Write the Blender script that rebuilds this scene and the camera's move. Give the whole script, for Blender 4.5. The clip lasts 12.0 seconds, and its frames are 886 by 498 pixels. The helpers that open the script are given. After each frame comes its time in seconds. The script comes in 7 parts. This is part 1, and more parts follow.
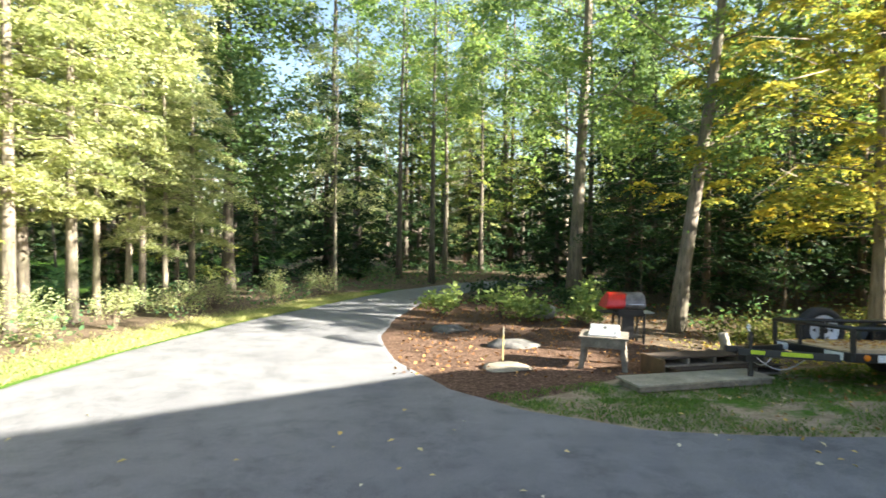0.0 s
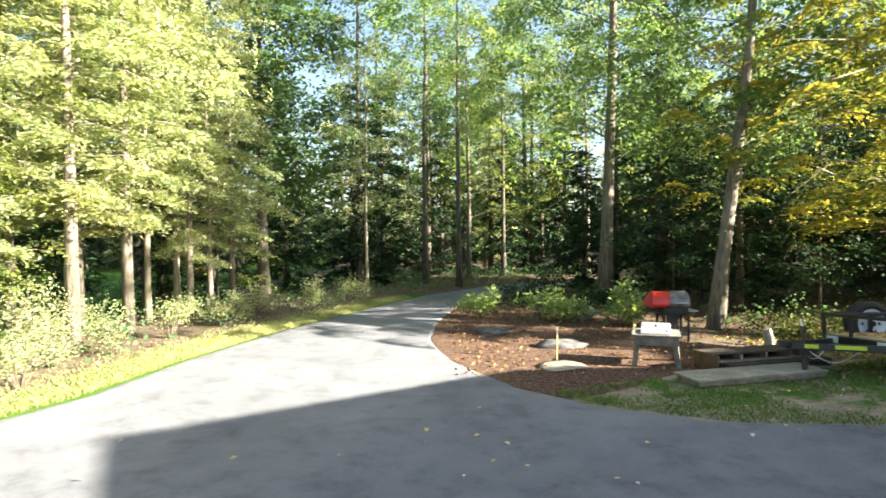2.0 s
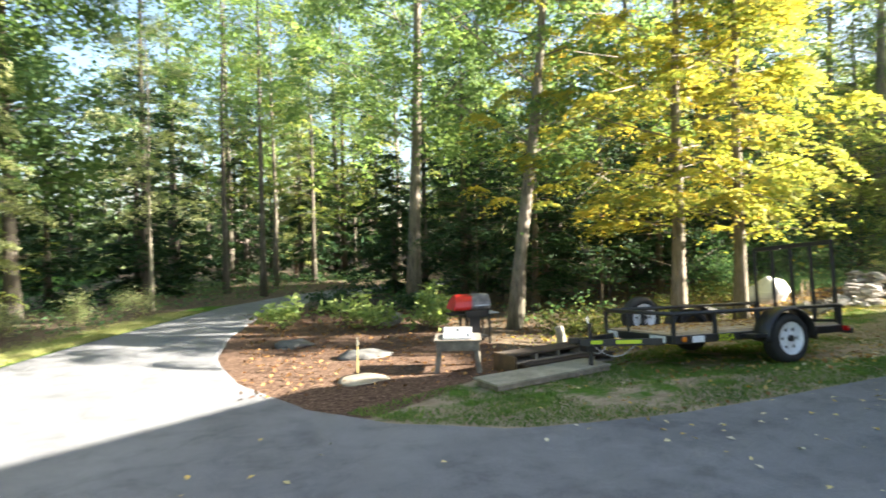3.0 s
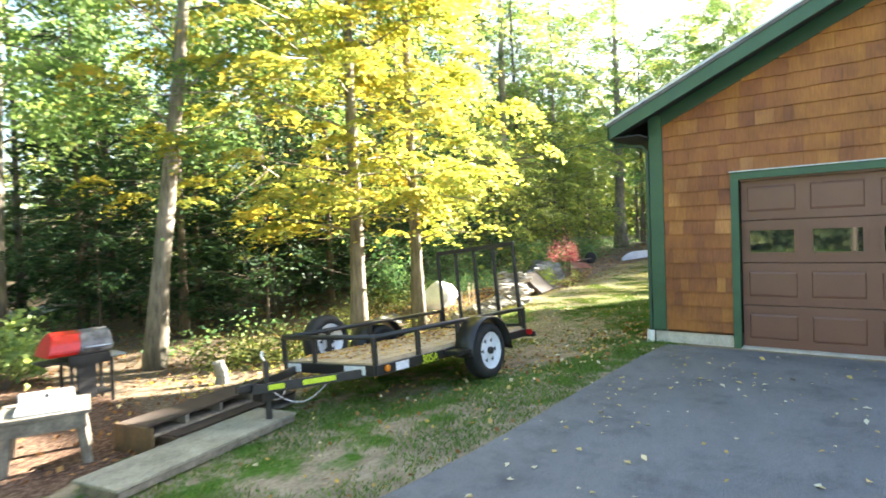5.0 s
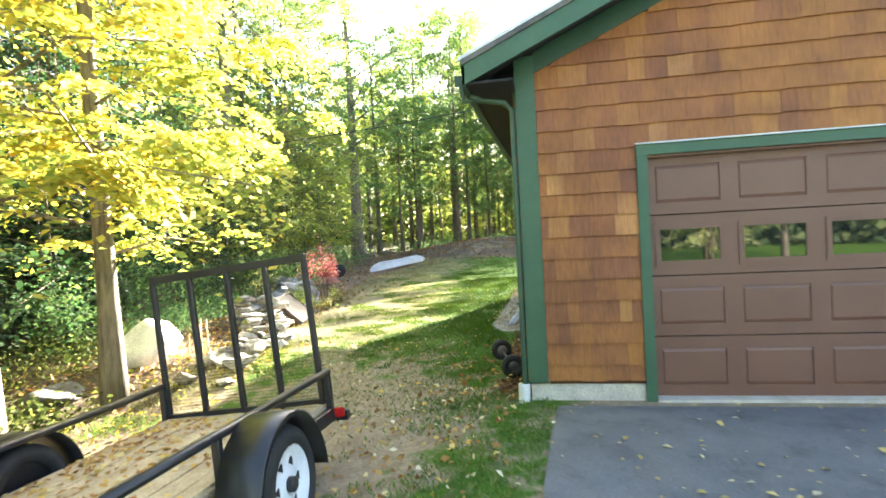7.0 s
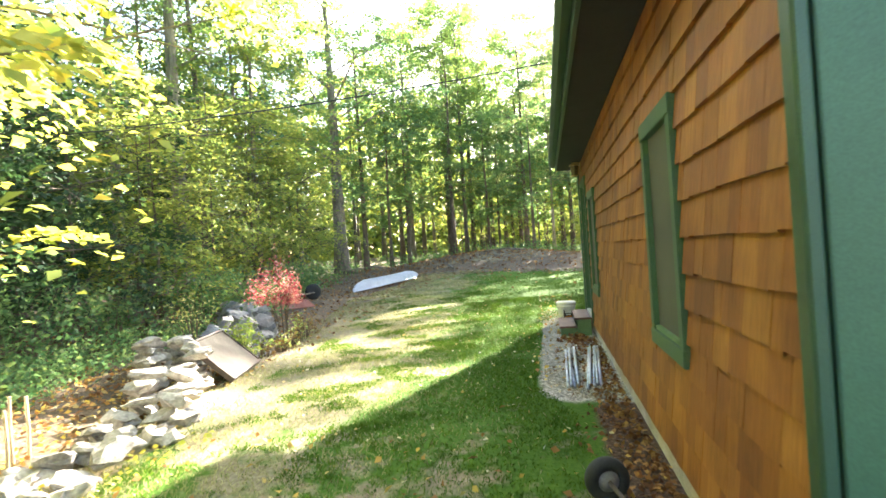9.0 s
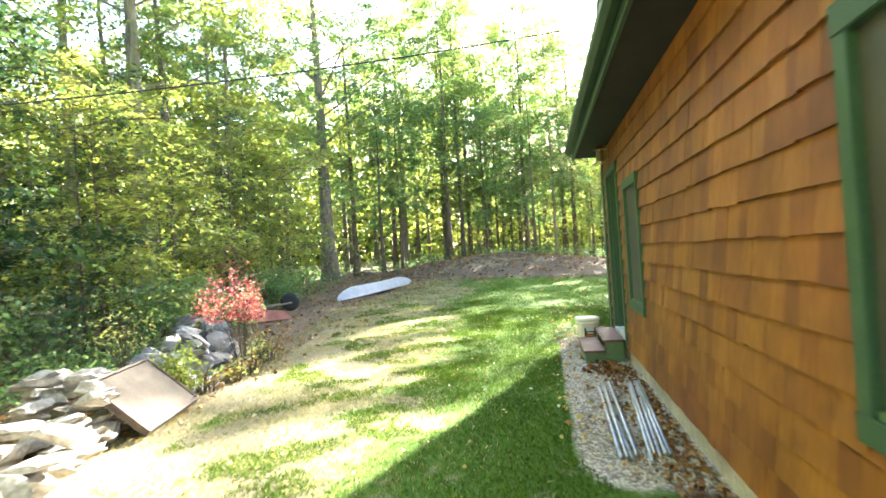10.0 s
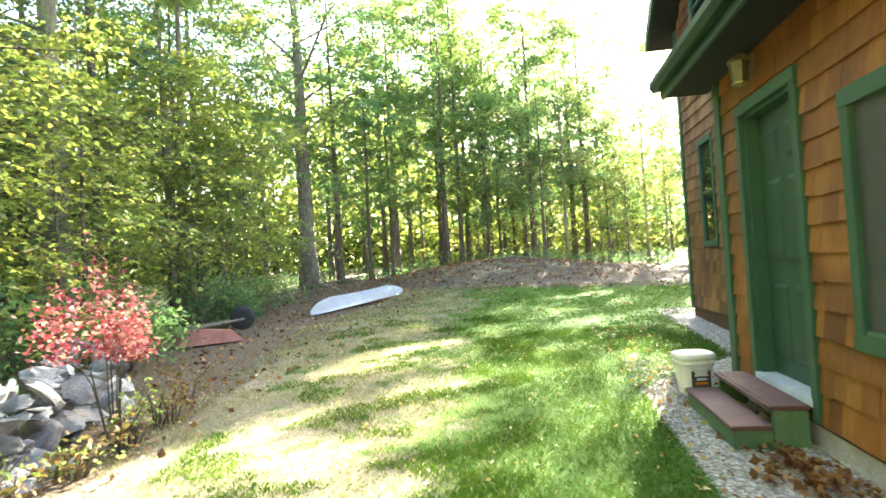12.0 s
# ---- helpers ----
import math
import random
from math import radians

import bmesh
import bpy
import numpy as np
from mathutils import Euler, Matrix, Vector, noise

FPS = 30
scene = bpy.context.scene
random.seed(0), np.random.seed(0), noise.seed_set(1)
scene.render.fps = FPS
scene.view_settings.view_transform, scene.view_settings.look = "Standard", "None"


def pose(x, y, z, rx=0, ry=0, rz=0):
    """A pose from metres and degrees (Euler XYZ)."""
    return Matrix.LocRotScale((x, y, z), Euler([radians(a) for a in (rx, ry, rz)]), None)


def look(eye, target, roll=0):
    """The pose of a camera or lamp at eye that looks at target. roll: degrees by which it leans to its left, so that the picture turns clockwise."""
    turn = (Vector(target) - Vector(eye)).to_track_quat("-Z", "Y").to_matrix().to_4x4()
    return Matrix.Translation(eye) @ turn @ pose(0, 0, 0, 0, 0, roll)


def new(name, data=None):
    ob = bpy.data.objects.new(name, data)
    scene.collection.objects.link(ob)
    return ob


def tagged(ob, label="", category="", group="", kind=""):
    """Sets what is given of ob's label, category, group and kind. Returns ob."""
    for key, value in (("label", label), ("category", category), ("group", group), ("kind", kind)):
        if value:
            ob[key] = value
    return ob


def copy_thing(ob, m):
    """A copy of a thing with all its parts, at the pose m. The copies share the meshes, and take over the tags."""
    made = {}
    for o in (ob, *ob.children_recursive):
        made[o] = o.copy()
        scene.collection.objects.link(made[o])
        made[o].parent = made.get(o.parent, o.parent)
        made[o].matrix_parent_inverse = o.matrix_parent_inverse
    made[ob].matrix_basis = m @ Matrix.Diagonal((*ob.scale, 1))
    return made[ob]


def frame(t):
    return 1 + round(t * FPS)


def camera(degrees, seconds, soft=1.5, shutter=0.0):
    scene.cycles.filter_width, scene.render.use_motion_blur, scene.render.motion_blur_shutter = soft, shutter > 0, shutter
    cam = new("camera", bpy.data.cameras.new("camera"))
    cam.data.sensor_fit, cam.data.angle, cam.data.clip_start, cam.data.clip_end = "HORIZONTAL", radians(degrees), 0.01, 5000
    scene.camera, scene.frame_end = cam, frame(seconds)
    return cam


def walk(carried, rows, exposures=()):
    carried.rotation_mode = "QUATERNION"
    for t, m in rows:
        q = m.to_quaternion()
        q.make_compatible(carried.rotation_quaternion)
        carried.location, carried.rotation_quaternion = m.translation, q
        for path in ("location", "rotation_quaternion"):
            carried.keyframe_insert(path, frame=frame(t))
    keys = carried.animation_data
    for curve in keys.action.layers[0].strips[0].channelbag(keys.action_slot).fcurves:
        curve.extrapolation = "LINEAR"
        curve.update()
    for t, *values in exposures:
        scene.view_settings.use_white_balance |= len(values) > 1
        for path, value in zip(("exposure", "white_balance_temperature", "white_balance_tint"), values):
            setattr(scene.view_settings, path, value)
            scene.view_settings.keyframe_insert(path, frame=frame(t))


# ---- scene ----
cam = camera(74.5, 12.0, soft=1.6, shutter=0.3)
PATH = [
    (0, (-8.882, -5.035, 1.581), (-8.82, -3.037, 1.522), 0.8),
    (0.5, (-8.972, -5.046, 1.569), (-9.086, -3.05, 1.516), 0.6),
    (1, (-9.558, -5.212, 1.589), (-9.661, -3.215, 1.539), -0.0),
    (1.5, (-9.749, -5.333, 1.609), (-9.792, -3.334, 1.563), -0.4),
    (2, (-9.523, -5.326, 1.595), (-9.499, -3.327, 1.551), -0.6),
    (2.5, (-9.3, -5.015, 1.598), (-9.055, -3.03, 1.554), -1.0),
    (3, (-9.143, -4.702, 1.566), (-8.507, -2.806, 1.531), -1.1),
    (3.5, (-9.039, -4.502, 1.586), (-8.071, -2.753, 1.543), -1.4),
    (3.7, (-8.983, -4.366, 1.588), (-7.919, -2.673, 1.544), -1.5),
    (5.3, (-7.687, -2.236, 1.497), (-6.003, -1.157, 1.467), -2.7),
    (5.5, (-7.387, -1.916, 1.528), (-5.619, -0.983, 1.497), -3.3),
    (6, (-6.835, -1.293, 1.49), (-4.887, -0.842, 1.446), -2.7),
    (6.5, (-6.226, -0.805, 1.512), (-4.264, -0.421, 1.473), -2.9),
    (8.3, (-2.585, 0.599, 1.417), (-0.617, 0.959, 1.409), -3.6),
    (8.5, (-2.3, 0.604, 1.391), (-0.331, 0.957, 1.393), -3.7),
    (9, (-1.559, 0.67, 1.43), (0.41, 1.017, 1.44), -3.7),
    (9.5, (-0.849, 0.762, 1.452), (1.122, 1.105, 1.467), -3.8),
    (10, (0.288, 0.976, 1.439), (2.26, 1.307, 1.462), -3.7),
    (10.5, (1.541, 1.201, 1.419), (3.515, 1.522, 1.45), -3.6),
    (11, (2.214, 1.354, 1.394), (4.189, 1.67, 1.436), -3.5),
    (11.5, (2.852, 1.532, 1.372), (4.828, 1.841, 1.42), -3.5),
    (12, (3.579, 1.736, 1.329), (5.555, 2.037, 1.379), -3.5),
]
walk(cam, [(t, look(eye, target, roll)) for t, eye, target, roll in PATH],
     exposures=[(0.0, 3.15), (0.5, 3.34), (1.0, 3.28), (2.0, 3.15), (2.5, 3.2), (3.6, 3.6), (5.4, 4.32), (6.2, 4.5), (8.5, 4.6), (9.0, 4.66), (10, 4.88), (11, 4.93), (12, 4.88)])

# ---- light ----
SUN_EL, SUN_AZ = radians(21.7), radians(-17.0)
to_sun = Vector((math.cos(SUN_EL) * math.cos(SUN_AZ), math.cos(SUN_EL) * math.sin(SUN_AZ), math.sin(SUN_EL)))
world = bpy.data.worlds.new("world")
scene.world = world
world.use_nodes = True
wn = world.node_tree.nodes
sky = wn.new("ShaderNodeTexSky")
sky.sky_type, sky.sun_disc = "NISHITA", False
sky.sun_elevation, sky.sun_rotation = SUN_EL, math.atan2(to_sun.x, to_sun.y)
sky.air_density, sky.dust_density, sky.ozone_density = 1.0, 2.2, 1.0
wn["Background"].inputs["Strength"].default_value = 0.05
world.node_tree.links.new(sky.outputs["Color"], wn["Background"].inputs["Color"])
sun_data = bpy.data.lights.new("sun", "SUN")
sun_data.energy, sun_data.angle, sun_data.color = 5.0, radians(0.6), (1.0, 0.92, 0.79)
sun = new("sun", sun_data)
sun.matrix_world = look(tuple(to_sun * 80), (0, 0, 0))


# ---- materials ----
def material(name):
    m = bpy.data.materials.new(name)
    m.use_nodes = True
    return m, m.node_tree.nodes, m.node_tree.links, m.node_tree.nodes["Principled BSDF"]


def ramp(nodes, links, source, stops):
    r = nodes.new("ShaderNodeValToRGB")
    e = r.color_ramp.elements
    while len(e) < len(stops):
        e.new(0.5)
    for k, (p, c) in enumerate(stops):
        e[k].position, e[k].color = p, (*c, 1)
    links.new(source, r.inputs["Fac"])
    return r.outputs["Color"]


def noise_tex(nodes, links, scale, detail=4.0, coords=None, rough=0.6):
    n = nodes.new("ShaderNodeTexNoise")
    n.inputs["Scale"].default_value, n.inputs["Detail"].default_value = scale, detail
    n.inputs["Roughness"].default_value = rough
    if coords is None:
        g = nodes.new("ShaderNodeNewGeometry")
        coords = g.outputs["Position"]
    links.new(coords, n.inputs["Vector"])
    return n.outputs["Fac"]


def mix(nodes, links, kind, fac, a, b):
    m = nodes.new("ShaderNodeMix")
    m.data_type, m.blend_type = "RGBA", kind
    for sock, v in ((m.inputs[0], fac), (m.inputs[6], a), (m.inputs[7], b)):
        if isinstance(v, (int, float)):
            sock.default_value = v
        elif isinstance(v, tuple):
            sock.default_value = (*v, 1)
        else:
            links.new(v, sock)
    return m.outputs[2]


def bump(nodes, links, bsdf, height, strength, distance):
    b = nodes.new("ShaderNodeBump")
    b.inputs["Strength"].default_value, b.inputs["Distance"].default_value = strength, distance
    links.new(height, b.inputs["Height"])
    links.new(b.outputs["Normal"], bsdf.inputs["Normal"])


def surface(name, dark, light, scale=6.0, rough=0.7, metal=0.0, grain=80.0, relief=0.3, depth=0.003, spread=(0.35, 0.65)):
    """Two-scale surface: broad stains between two colours, fine grain in the relief."""
    m, n, l, b = material(name)
    broad = noise_tex(n, l, scale)
    fine = noise_tex(n, l, grain, 3.0)
    base = ramp(n, l, broad, [(spread[0], dark), (spread[1], light)])
    shade = ramp(n, l, fine, [(0.3, (0.72, 0.72, 0.72)), (0.7, (1.12, 1.12, 1.12))])
    l.new(mix(n, l, "MULTIPLY", 1.0, base, shade), b.inputs["Base Color"])
    b.inputs["Roughness"].default_value, b.inputs["Metallic"].default_value = rough, metal
    bump(n, l, b, fine, relief, depth)
    return m


def leaf_material(name, stops, through_amount=0.45, gloss=0.6, shine=0.14):
    """Thin leaves: each leaf its own tone, light passes through them."""
    m, n, l, b = material(name)
    g = n.new("ShaderNodeNewGeometry")
    tone = ramp(n, l, g.outputs["Random Per Island"], stops)
    patch = ramp(n, l, noise_tex(n, l, 0.8, 3.0, rough=0.7), [(0.33, (0.72, 0.8, 0.75)), (0.67, (1.22, 1.14, 1.1))])
    tone = mix(n, l, "MULTIPLY", 1.0, tone, patch)
    l.new(tone, b.inputs["Base Color"])
    b.inputs["Roughness"].default_value = gloss
    b.inputs["Specular IOR Level"].default_value = shine
    tr = n.new("ShaderNodeBsdfTranslucent")
    warm = mix(n, l, "MULTIPLY", 1.0, tone, (1.3, 1.3, 0.85))
    l.new(warm, tr.inputs["Color"])
    ms = n.new("ShaderNodeMixShader")
    ms.inputs["Fac"].default_value = through_amount
    l.new(b.outputs["BSDF"], ms.inputs[1])
    l.new(tr.outputs["BSDF"], ms.inputs[2])
    l.new(ms.outputs["Shader"], n["Material Output"].inputs["Surface"])
    return m


def shingle_material(name, by_object, stops):
    m, n, l, b = material(name)
    if by_object:
        rnd = n.new("ShaderNodeObjectInfo").outputs["Random"]
    else:
        rnd = n.new("ShaderNodeNewGeometry").outputs["Random Per Island"]
    tone = ramp(n, l, rnd, stops)
    g = n.new("ShaderNodeNewGeometry")
    mp = n.new("ShaderNodeMapping")
    mp.inputs["Scale"].default_value = (60, 60, 3.0)
    l.new(g.outputs["Position"], mp.inputs["Vector"])
    grain = noise_tex(n, l, 1.0, 4.0, mp.outputs["Vector"])
    streak = ramp(n, l, grain, [(0.3, (0.74, 0.7, 0.66)), (0.7, (1.15, 1.14, 1.12))])
    stain = ramp(n, l, noise_tex(n, l, 1.3, 5.0), [(0.38, (0.70, 0.63, 0.58)), (0.62, (1.12, 1.1, 1.06))])
    drift = ramp(n, l, noise_tex(n, l, 0.55, 2.0), [(0.36, (0.95, 0.89, 1.18)), (0.64, (1.04, 1.05, 0.86))])
    col = mix(n, l, "MULTIPLY", 1.0, mix(n, l, "MULTIPLY", 1.0, mix(n, l, "MULTIPLY", 1.0, tone, streak), stain), drift)
    l.new(col, b.inputs["Base Color"])
    b.inputs["Roughness"].default_value = 0.62
    bump(n, l, b, grain, 0.35, 0.003)
    return m


def bark_material(name, dark, light):
    m, n, l, b = material(name)
    g = n.new("ShaderNodeTexCoord")
    mp = n.new("ShaderNodeMapping")
    mp.inputs["Scale"].default_value = (16, 16, 2.2)
    l.new(g.outputs["Object"], mp.inputs["Vector"])
    ridges = noise_tex(n, l, 1.0, 5.0, mp.outputs["Vector"], 0.7)
    base = ramp(n, l, ridges, [(0.34, dark), (0.62, light)])
    moss = ramp(n, l, noise_tex(n, l, 1.6, 3.0), [(0.4, (0.78, 0.82, 0.7)), (0.6, (1.1, 1.08, 1.05))])
    l.new(mix(n, l, "MULTIPLY", 1.0, base, moss), b.inputs["Base Color"])
    b.inputs["Roughness"].default_value = 0.9
    bump(n, l, b, ridges, 0.8, 0.02)
    return m


SIDE_STOPS = [(0.0, (0.175, 0.061, 0.012)), (0.2, (0.245, 0.091, 0.013)), (0.7, (0.295, 0.121, 0.015)), (1.0, (0.35, 0.158, 0.025))]
FRONT_STOPS = [(0.0, (0.235, 0.085, 0.026)), (0.3, (0.285, 0.110, 0.024)), (0.85, (0.325, 0.134, 0.024)), (0.96, (0.37, 0.162, 0.032)), (1.0, (0.43, 0.21, 0.058))]
WING_STOPS = [(0.0, (0.15, 0.06, 0.03)), (0.5, (0.25, 0.105, 0.04)), (1.0, (0.36, 0.17, 0.06))]
M_side = shingle_material("cedar_side", True, SIDE_STOPS)
M_side_far = shingle_material("cedar_side_rest", False, SIDE_STOPS)
M_front = shingle_material("cedar_front", True, FRONT_STOPS)
M_front_far = shingle_material("cedar_front_rest", False, FRONT_STOPS)
M_wing = shingle_material("cedar_wing", False, WING_STOPS)
M_sheath = surface("sheathing", (0.08, 0.035, 0.018), (0.12, 0.05, 0.02), 3.0, 0.85)
M_trim = surface("green_trim_paint", (0.035, 0.095, 0.052), (0.045, 0.115, 0.062), 2.0, 0.5, grain=140, relief=0.12, depth=0.001)
# Door colour; on gutter and fascia it also stands for eave shade.
M_door_eave_green = surface("door_and_shaded_eave_green", (0.022, 0.062, 0.036), (0.03, 0.078, 0.044), 2.0, 0.45, grain=160, relief=0.1, depth=0.001)
# Near-black base: the shade under the overhangs is put into the colour.
M_soffit = surface("soffit_shade_toned", (0.012, 0.012, 0.016), (0.02, 0.02, 0.024), 2.0, 0.8)
M_concrete = surface("concrete", (0.42, 0.39, 0.33), (0.62, 0.58, 0.50), 3.5, 0.9, grain=60, relief=0.5, depth=0.004)
M_gdoor = surface("brown_steel_door", (0.15, 0.068, 0.046), (0.175, 0.082, 0.056), 1.5, 0.42, grain=220, relief=0.15, depth=0.0008)
M_roof = surface("asphalt_roofing", (0.10, 0.10, 0.10), (0.17, 0.165, 0.16), 5.0, 0.95, grain=120, relief=0.7, depth=0.004)
M_black = surface("black_enamel", (0.012, 0.012, 0.013), (0.022, 0.022, 0.023), 4.0, 0.38, grain=120, relief=0.15, depth=0.001)
M_rubber = surface("tyre_rubber", (0.014, 0.014, 0.014), (0.028, 0.028, 0.028), 6.0, 0.8, grain=60, relief=0.4)
M_whitewheel = surface("white_wheel_paint", (0.70, 0.72, 0.76), (0.82, 0.83, 0.85), 8.0, 0.35, grain=200, relief=0.05)
M_white = surface("white_enamel", (0.70, 0.70, 0.68), (0.83, 0.83, 0.82), 5.0, 0.3, grain=120, relief=0.08)
M_plastic = surface("cream_plastic", (0.76, 0.74, 0.65), (0.83, 0.81, 0.74), 5.0, 0.4, grain=120, relief=0.08)
M_deckwood = surface("pine_boards", (0.40, 0.31, 0.19), (0.56, 0.45, 0.30), 5.0, 0.75, grain=50, relief=0.4)
M_greywood = surface("weathered_wood", (0.13, 0.112, 0.088), (0.26, 0.228, 0.178), 7.0, 0.85, grain=45, relief=0.6)
M_palewood = surface("pale_plywood", (0.20, 0.19, 0.145), (0.34, 0.32, 0.25), 4.0, 0.85, grain=45, relief=0.4)
M_palletwood = surface("rack_wood_shade_toned", (0.028, 0.018, 0.012), (0.058, 0.038, 0.024), 6.0, 0.85, grain=45, relief=0.6)
M_steptread = surface("maroon_tread_paint", (0.10, 0.045, 0.04), (0.16, 0.075, 0.065), 5.0, 0.6, grain=70, relief=0.3)
M_stepgreen = surface("pale_green_paint", (0.08, 0.16, 0.07), (0.115, 0.21, 0.095), 5.0, 0.6, grain=70, relief=0.3)
M_stone = surface("field_stone", (0.21, 0.19, 0.16), (0.46, 0.43, 0.38), 9.0, 0.9, grain=35, relief=0.7, depth=0.01)
M_stone_dark = surface("grey_stone", (0.14, 0.142, 0.145), (0.30, 0.30, 0.30), 4.0, 0.9, grain=35, relief=0.7, depth=0.01)
M_boulder = surface("pale_boulder", (0.66, 0.64, 0.61), (0.80, 0.78, 0.76), 3.0, 0.85, grain=35, relief=0.5, depth=0.01)
M_steel = surface("galvanised_steel", (0.42, 0.45, 0.50), (0.62, 0.65, 0.70), 9.0, 0.38, metal=0.75, grain=90, relief=0.15, depth=0.001)
M_hull = surface("white_hull", (0.55, 0.58, 0.62), (0.72, 0.74, 0.77), 3.0, 0.4, grain=90, relief=0.08)
M_slabtop = surface("weathered_panel", (0.085, 0.07, 0.055), (0.16, 0.138, 0.11), 2.5, 0.95, grain=60, relief=0.3)
M_slabedge = surface("dark_panel_edge", (0.06, 0.045, 0.035), (0.12, 0.09, 0.07), 4.0, 0.8)
M_red = surface("red_enamel", (0.42, 0.014, 0.010), (0.58, 0.02, 0.014), 4.0, 0.3, grain=120, relief=0.06)
M_barrow = surface("faded_red_tray", (0.56, 0.22, 0.15), (0.68, 0.33, 0.25), 5.0, 0.6)
M_dusty = surface("dusty_black_lid", (0.03, 0.03, 0.035), (0.22, 0.21, 0.21), 5.0, 0.4, grain=90, relief=0.1)
M_amber = surface("amber_lens", (0.70, 0.20, 0.01), (0.80, 0.26, 0.02), 8.0, 0.25)
M_redlens = surface("red_lens", (0.45, 0.01, 0.01), (0.55, 0.02, 0.02), 8.0, 0.25)
M_decal = surface("yellow_green_decal", (0.50, 0.62, 0.02), (0.58, 0.70, 0.03), 8.0, 0.5)
M_sticker = surface("white_sticker", (0.68, 0.70, 0.74), (0.78, 0.80, 0.82), 9.0, 0.5)
M_brass = surface("aged_brass", (0.36, 0.27, 0.12), (0.50, 0.38, 0.18), 9.0, 0.35, metal=0.7)
M_screen = surface("insect_screen", (0.06, 0.062, 0.05), (0.08, 0.082, 0.068), 3.0, 0.55, grain=300, relief=0.2, depth=0.001)
M_lantern = surface("smoky_lantern_glass", (0.10, 0.085, 0.05), (0.17, 0.145, 0.09), 9.0, 0.2)
M_cable = surface("black_cable", (0.02, 0.02, 0.02), (0.035, 0.035, 0.035), 5.0, 0.6)
M_stake = surface("yellow_stake", (0.50, 0.38, 0.12), (0.62, 0.50, 0.22), 5.0, 0.7)
M_chain = surface("zinc_chain", (0.40, 0.41, 0.43), (0.55, 0.56, 0.58), 9.0, 0.4, metal=0.7)

B_grey = bark_material("grey_bark", (0.07, 0.059, 0.049), (0.23, 0.197, 0.16))
B_brown = bark_material("brown_bark", (0.05, 0.038, 0.028), (0.15, 0.115, 0.085))
B_dark = bark_material("dark_bark", (0.05, 0.041, 0.034), (0.15, 0.126, 0.105))
B_tan = bark_material("tan_bark", (0.075, 0.06, 0.045), (0.24, 0.20, 0.155))
B_pale = bark_material("pale_bark", (0.12, 0.103, 0.08), (0.28, 0.245, 0.195))

L_green = leaf_material("green_leaves", [(0.0, (0.098, 0.165, 0.072)), (0.5, (0.145, 0.225, 0.092)), (0.9, (0.205, 0.285, 0.105)), (1.0, (0.25, 0.32, 0.11))], 0.62)
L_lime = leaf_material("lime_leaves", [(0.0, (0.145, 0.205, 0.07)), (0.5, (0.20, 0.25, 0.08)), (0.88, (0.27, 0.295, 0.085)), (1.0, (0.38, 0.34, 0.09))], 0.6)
L_teal = leaf_material("blue_green_leaves", [(0.0, (0.09, 0.175, 0.095)), (0.6, (0.135, 0.235, 0.12)), (1.0, (0.20, 0.295, 0.13))], 0.66)
L_yellow = leaf_material("yellow_leaves", [(0.0, (0.21, 0.25, 0.06)), (0.25, (0.33, 0.33, 0.07)), (0.8, (0.45, 0.39, 0.08)), (0.95, (0.54, 0.40, 0.07)), (1.0, (0.52, 0.30, 0.05))], 0.44)
L_lemon = leaf_material("yellow_green_leaves", [(0.0, (0.18, 0.25, 0.07)), (0.35, (0.30, 0.34, 0.08)), (0.8, (0.44, 0.42, 0.10)), (1.0, (0.52, 0.40, 0.07))], 0.46)
# Pinkish-white stops put highlights into the colour of some red leaves.
L_red = leaf_material("red_leaves", [(0.0, (0.25, 0.035, 0.06)), (0.5, (0.39, 0.10, 0.14)), (0.8, (0.50, 0.25, 0.26)), (1.0, (0.58, 0.45, 0.42))], 0.3)
# Lightened needles: the roadside's sun glare is put into the colour.
L_needle = leaf_material("hemlock_needles_sun_toned", [(0.0, (0.24, 0.28, 0.145)), (0.6, (0.36, 0.40, 0.21)), (1.0, (0.49, 0.51, 0.30))], 0.5)
# Brightened shrub green: sunlight on the low plants is put into the colour.
L_rhodo = leaf_material("shrub_leaves_sun_toned", [(0.0, (0.15, 0.23, 0.08)), (0.6, (0.25, 0.34, 0.12)), (1.0, (0.38, 0.45, 0.18))], 0.5, 0.45, 0.3)
L_distant = leaf_material("distant_leaves_shade_toned", [(0.0, (0.035, 0.06, 0.03)), (0.5, (0.06, 0.095, 0.042)), (1.0, (0.10, 0.12, 0.05))], 0.2)
# Darkened leaf green: woodland shade is put into the colour.
L_shade = leaf_material("leaves_shade_toned", [(0.0, (0.022, 0.05, 0.027)), (0.6, (0.036, 0.074, 0.036)), (1.0, (0.06, 0.10, 0.043))], 0.3)
L_shrub = leaf_material("shrub_leaves", [(0.0, (0.07, 0.155, 0.08)), (0.6, (0.12, 0.22, 0.105)), (1.0, (0.21, 0.28, 0.12))], 0.5)
L_pale = leaf_material("pale_fallen_leaves", [(0.0, (0.42, 0.30, 0.12)), (0.4, (0.60, 0.46, 0.16)), (0.7, (0.62, 0.54, 0.36)), (1.0, (0.70, 0.64, 0.52))], 0.1, 0.6)
L_litter = leaf_material("fallen_leaves", [(0.0, (0.20, 0.10, 0.04)), (0.45, (0.36, 0.19, 0.07)), (0.8, (0.58, 0.42, 0.10)), (1.0, (0.62, 0.55, 0.38))], 0.15, 0.7)
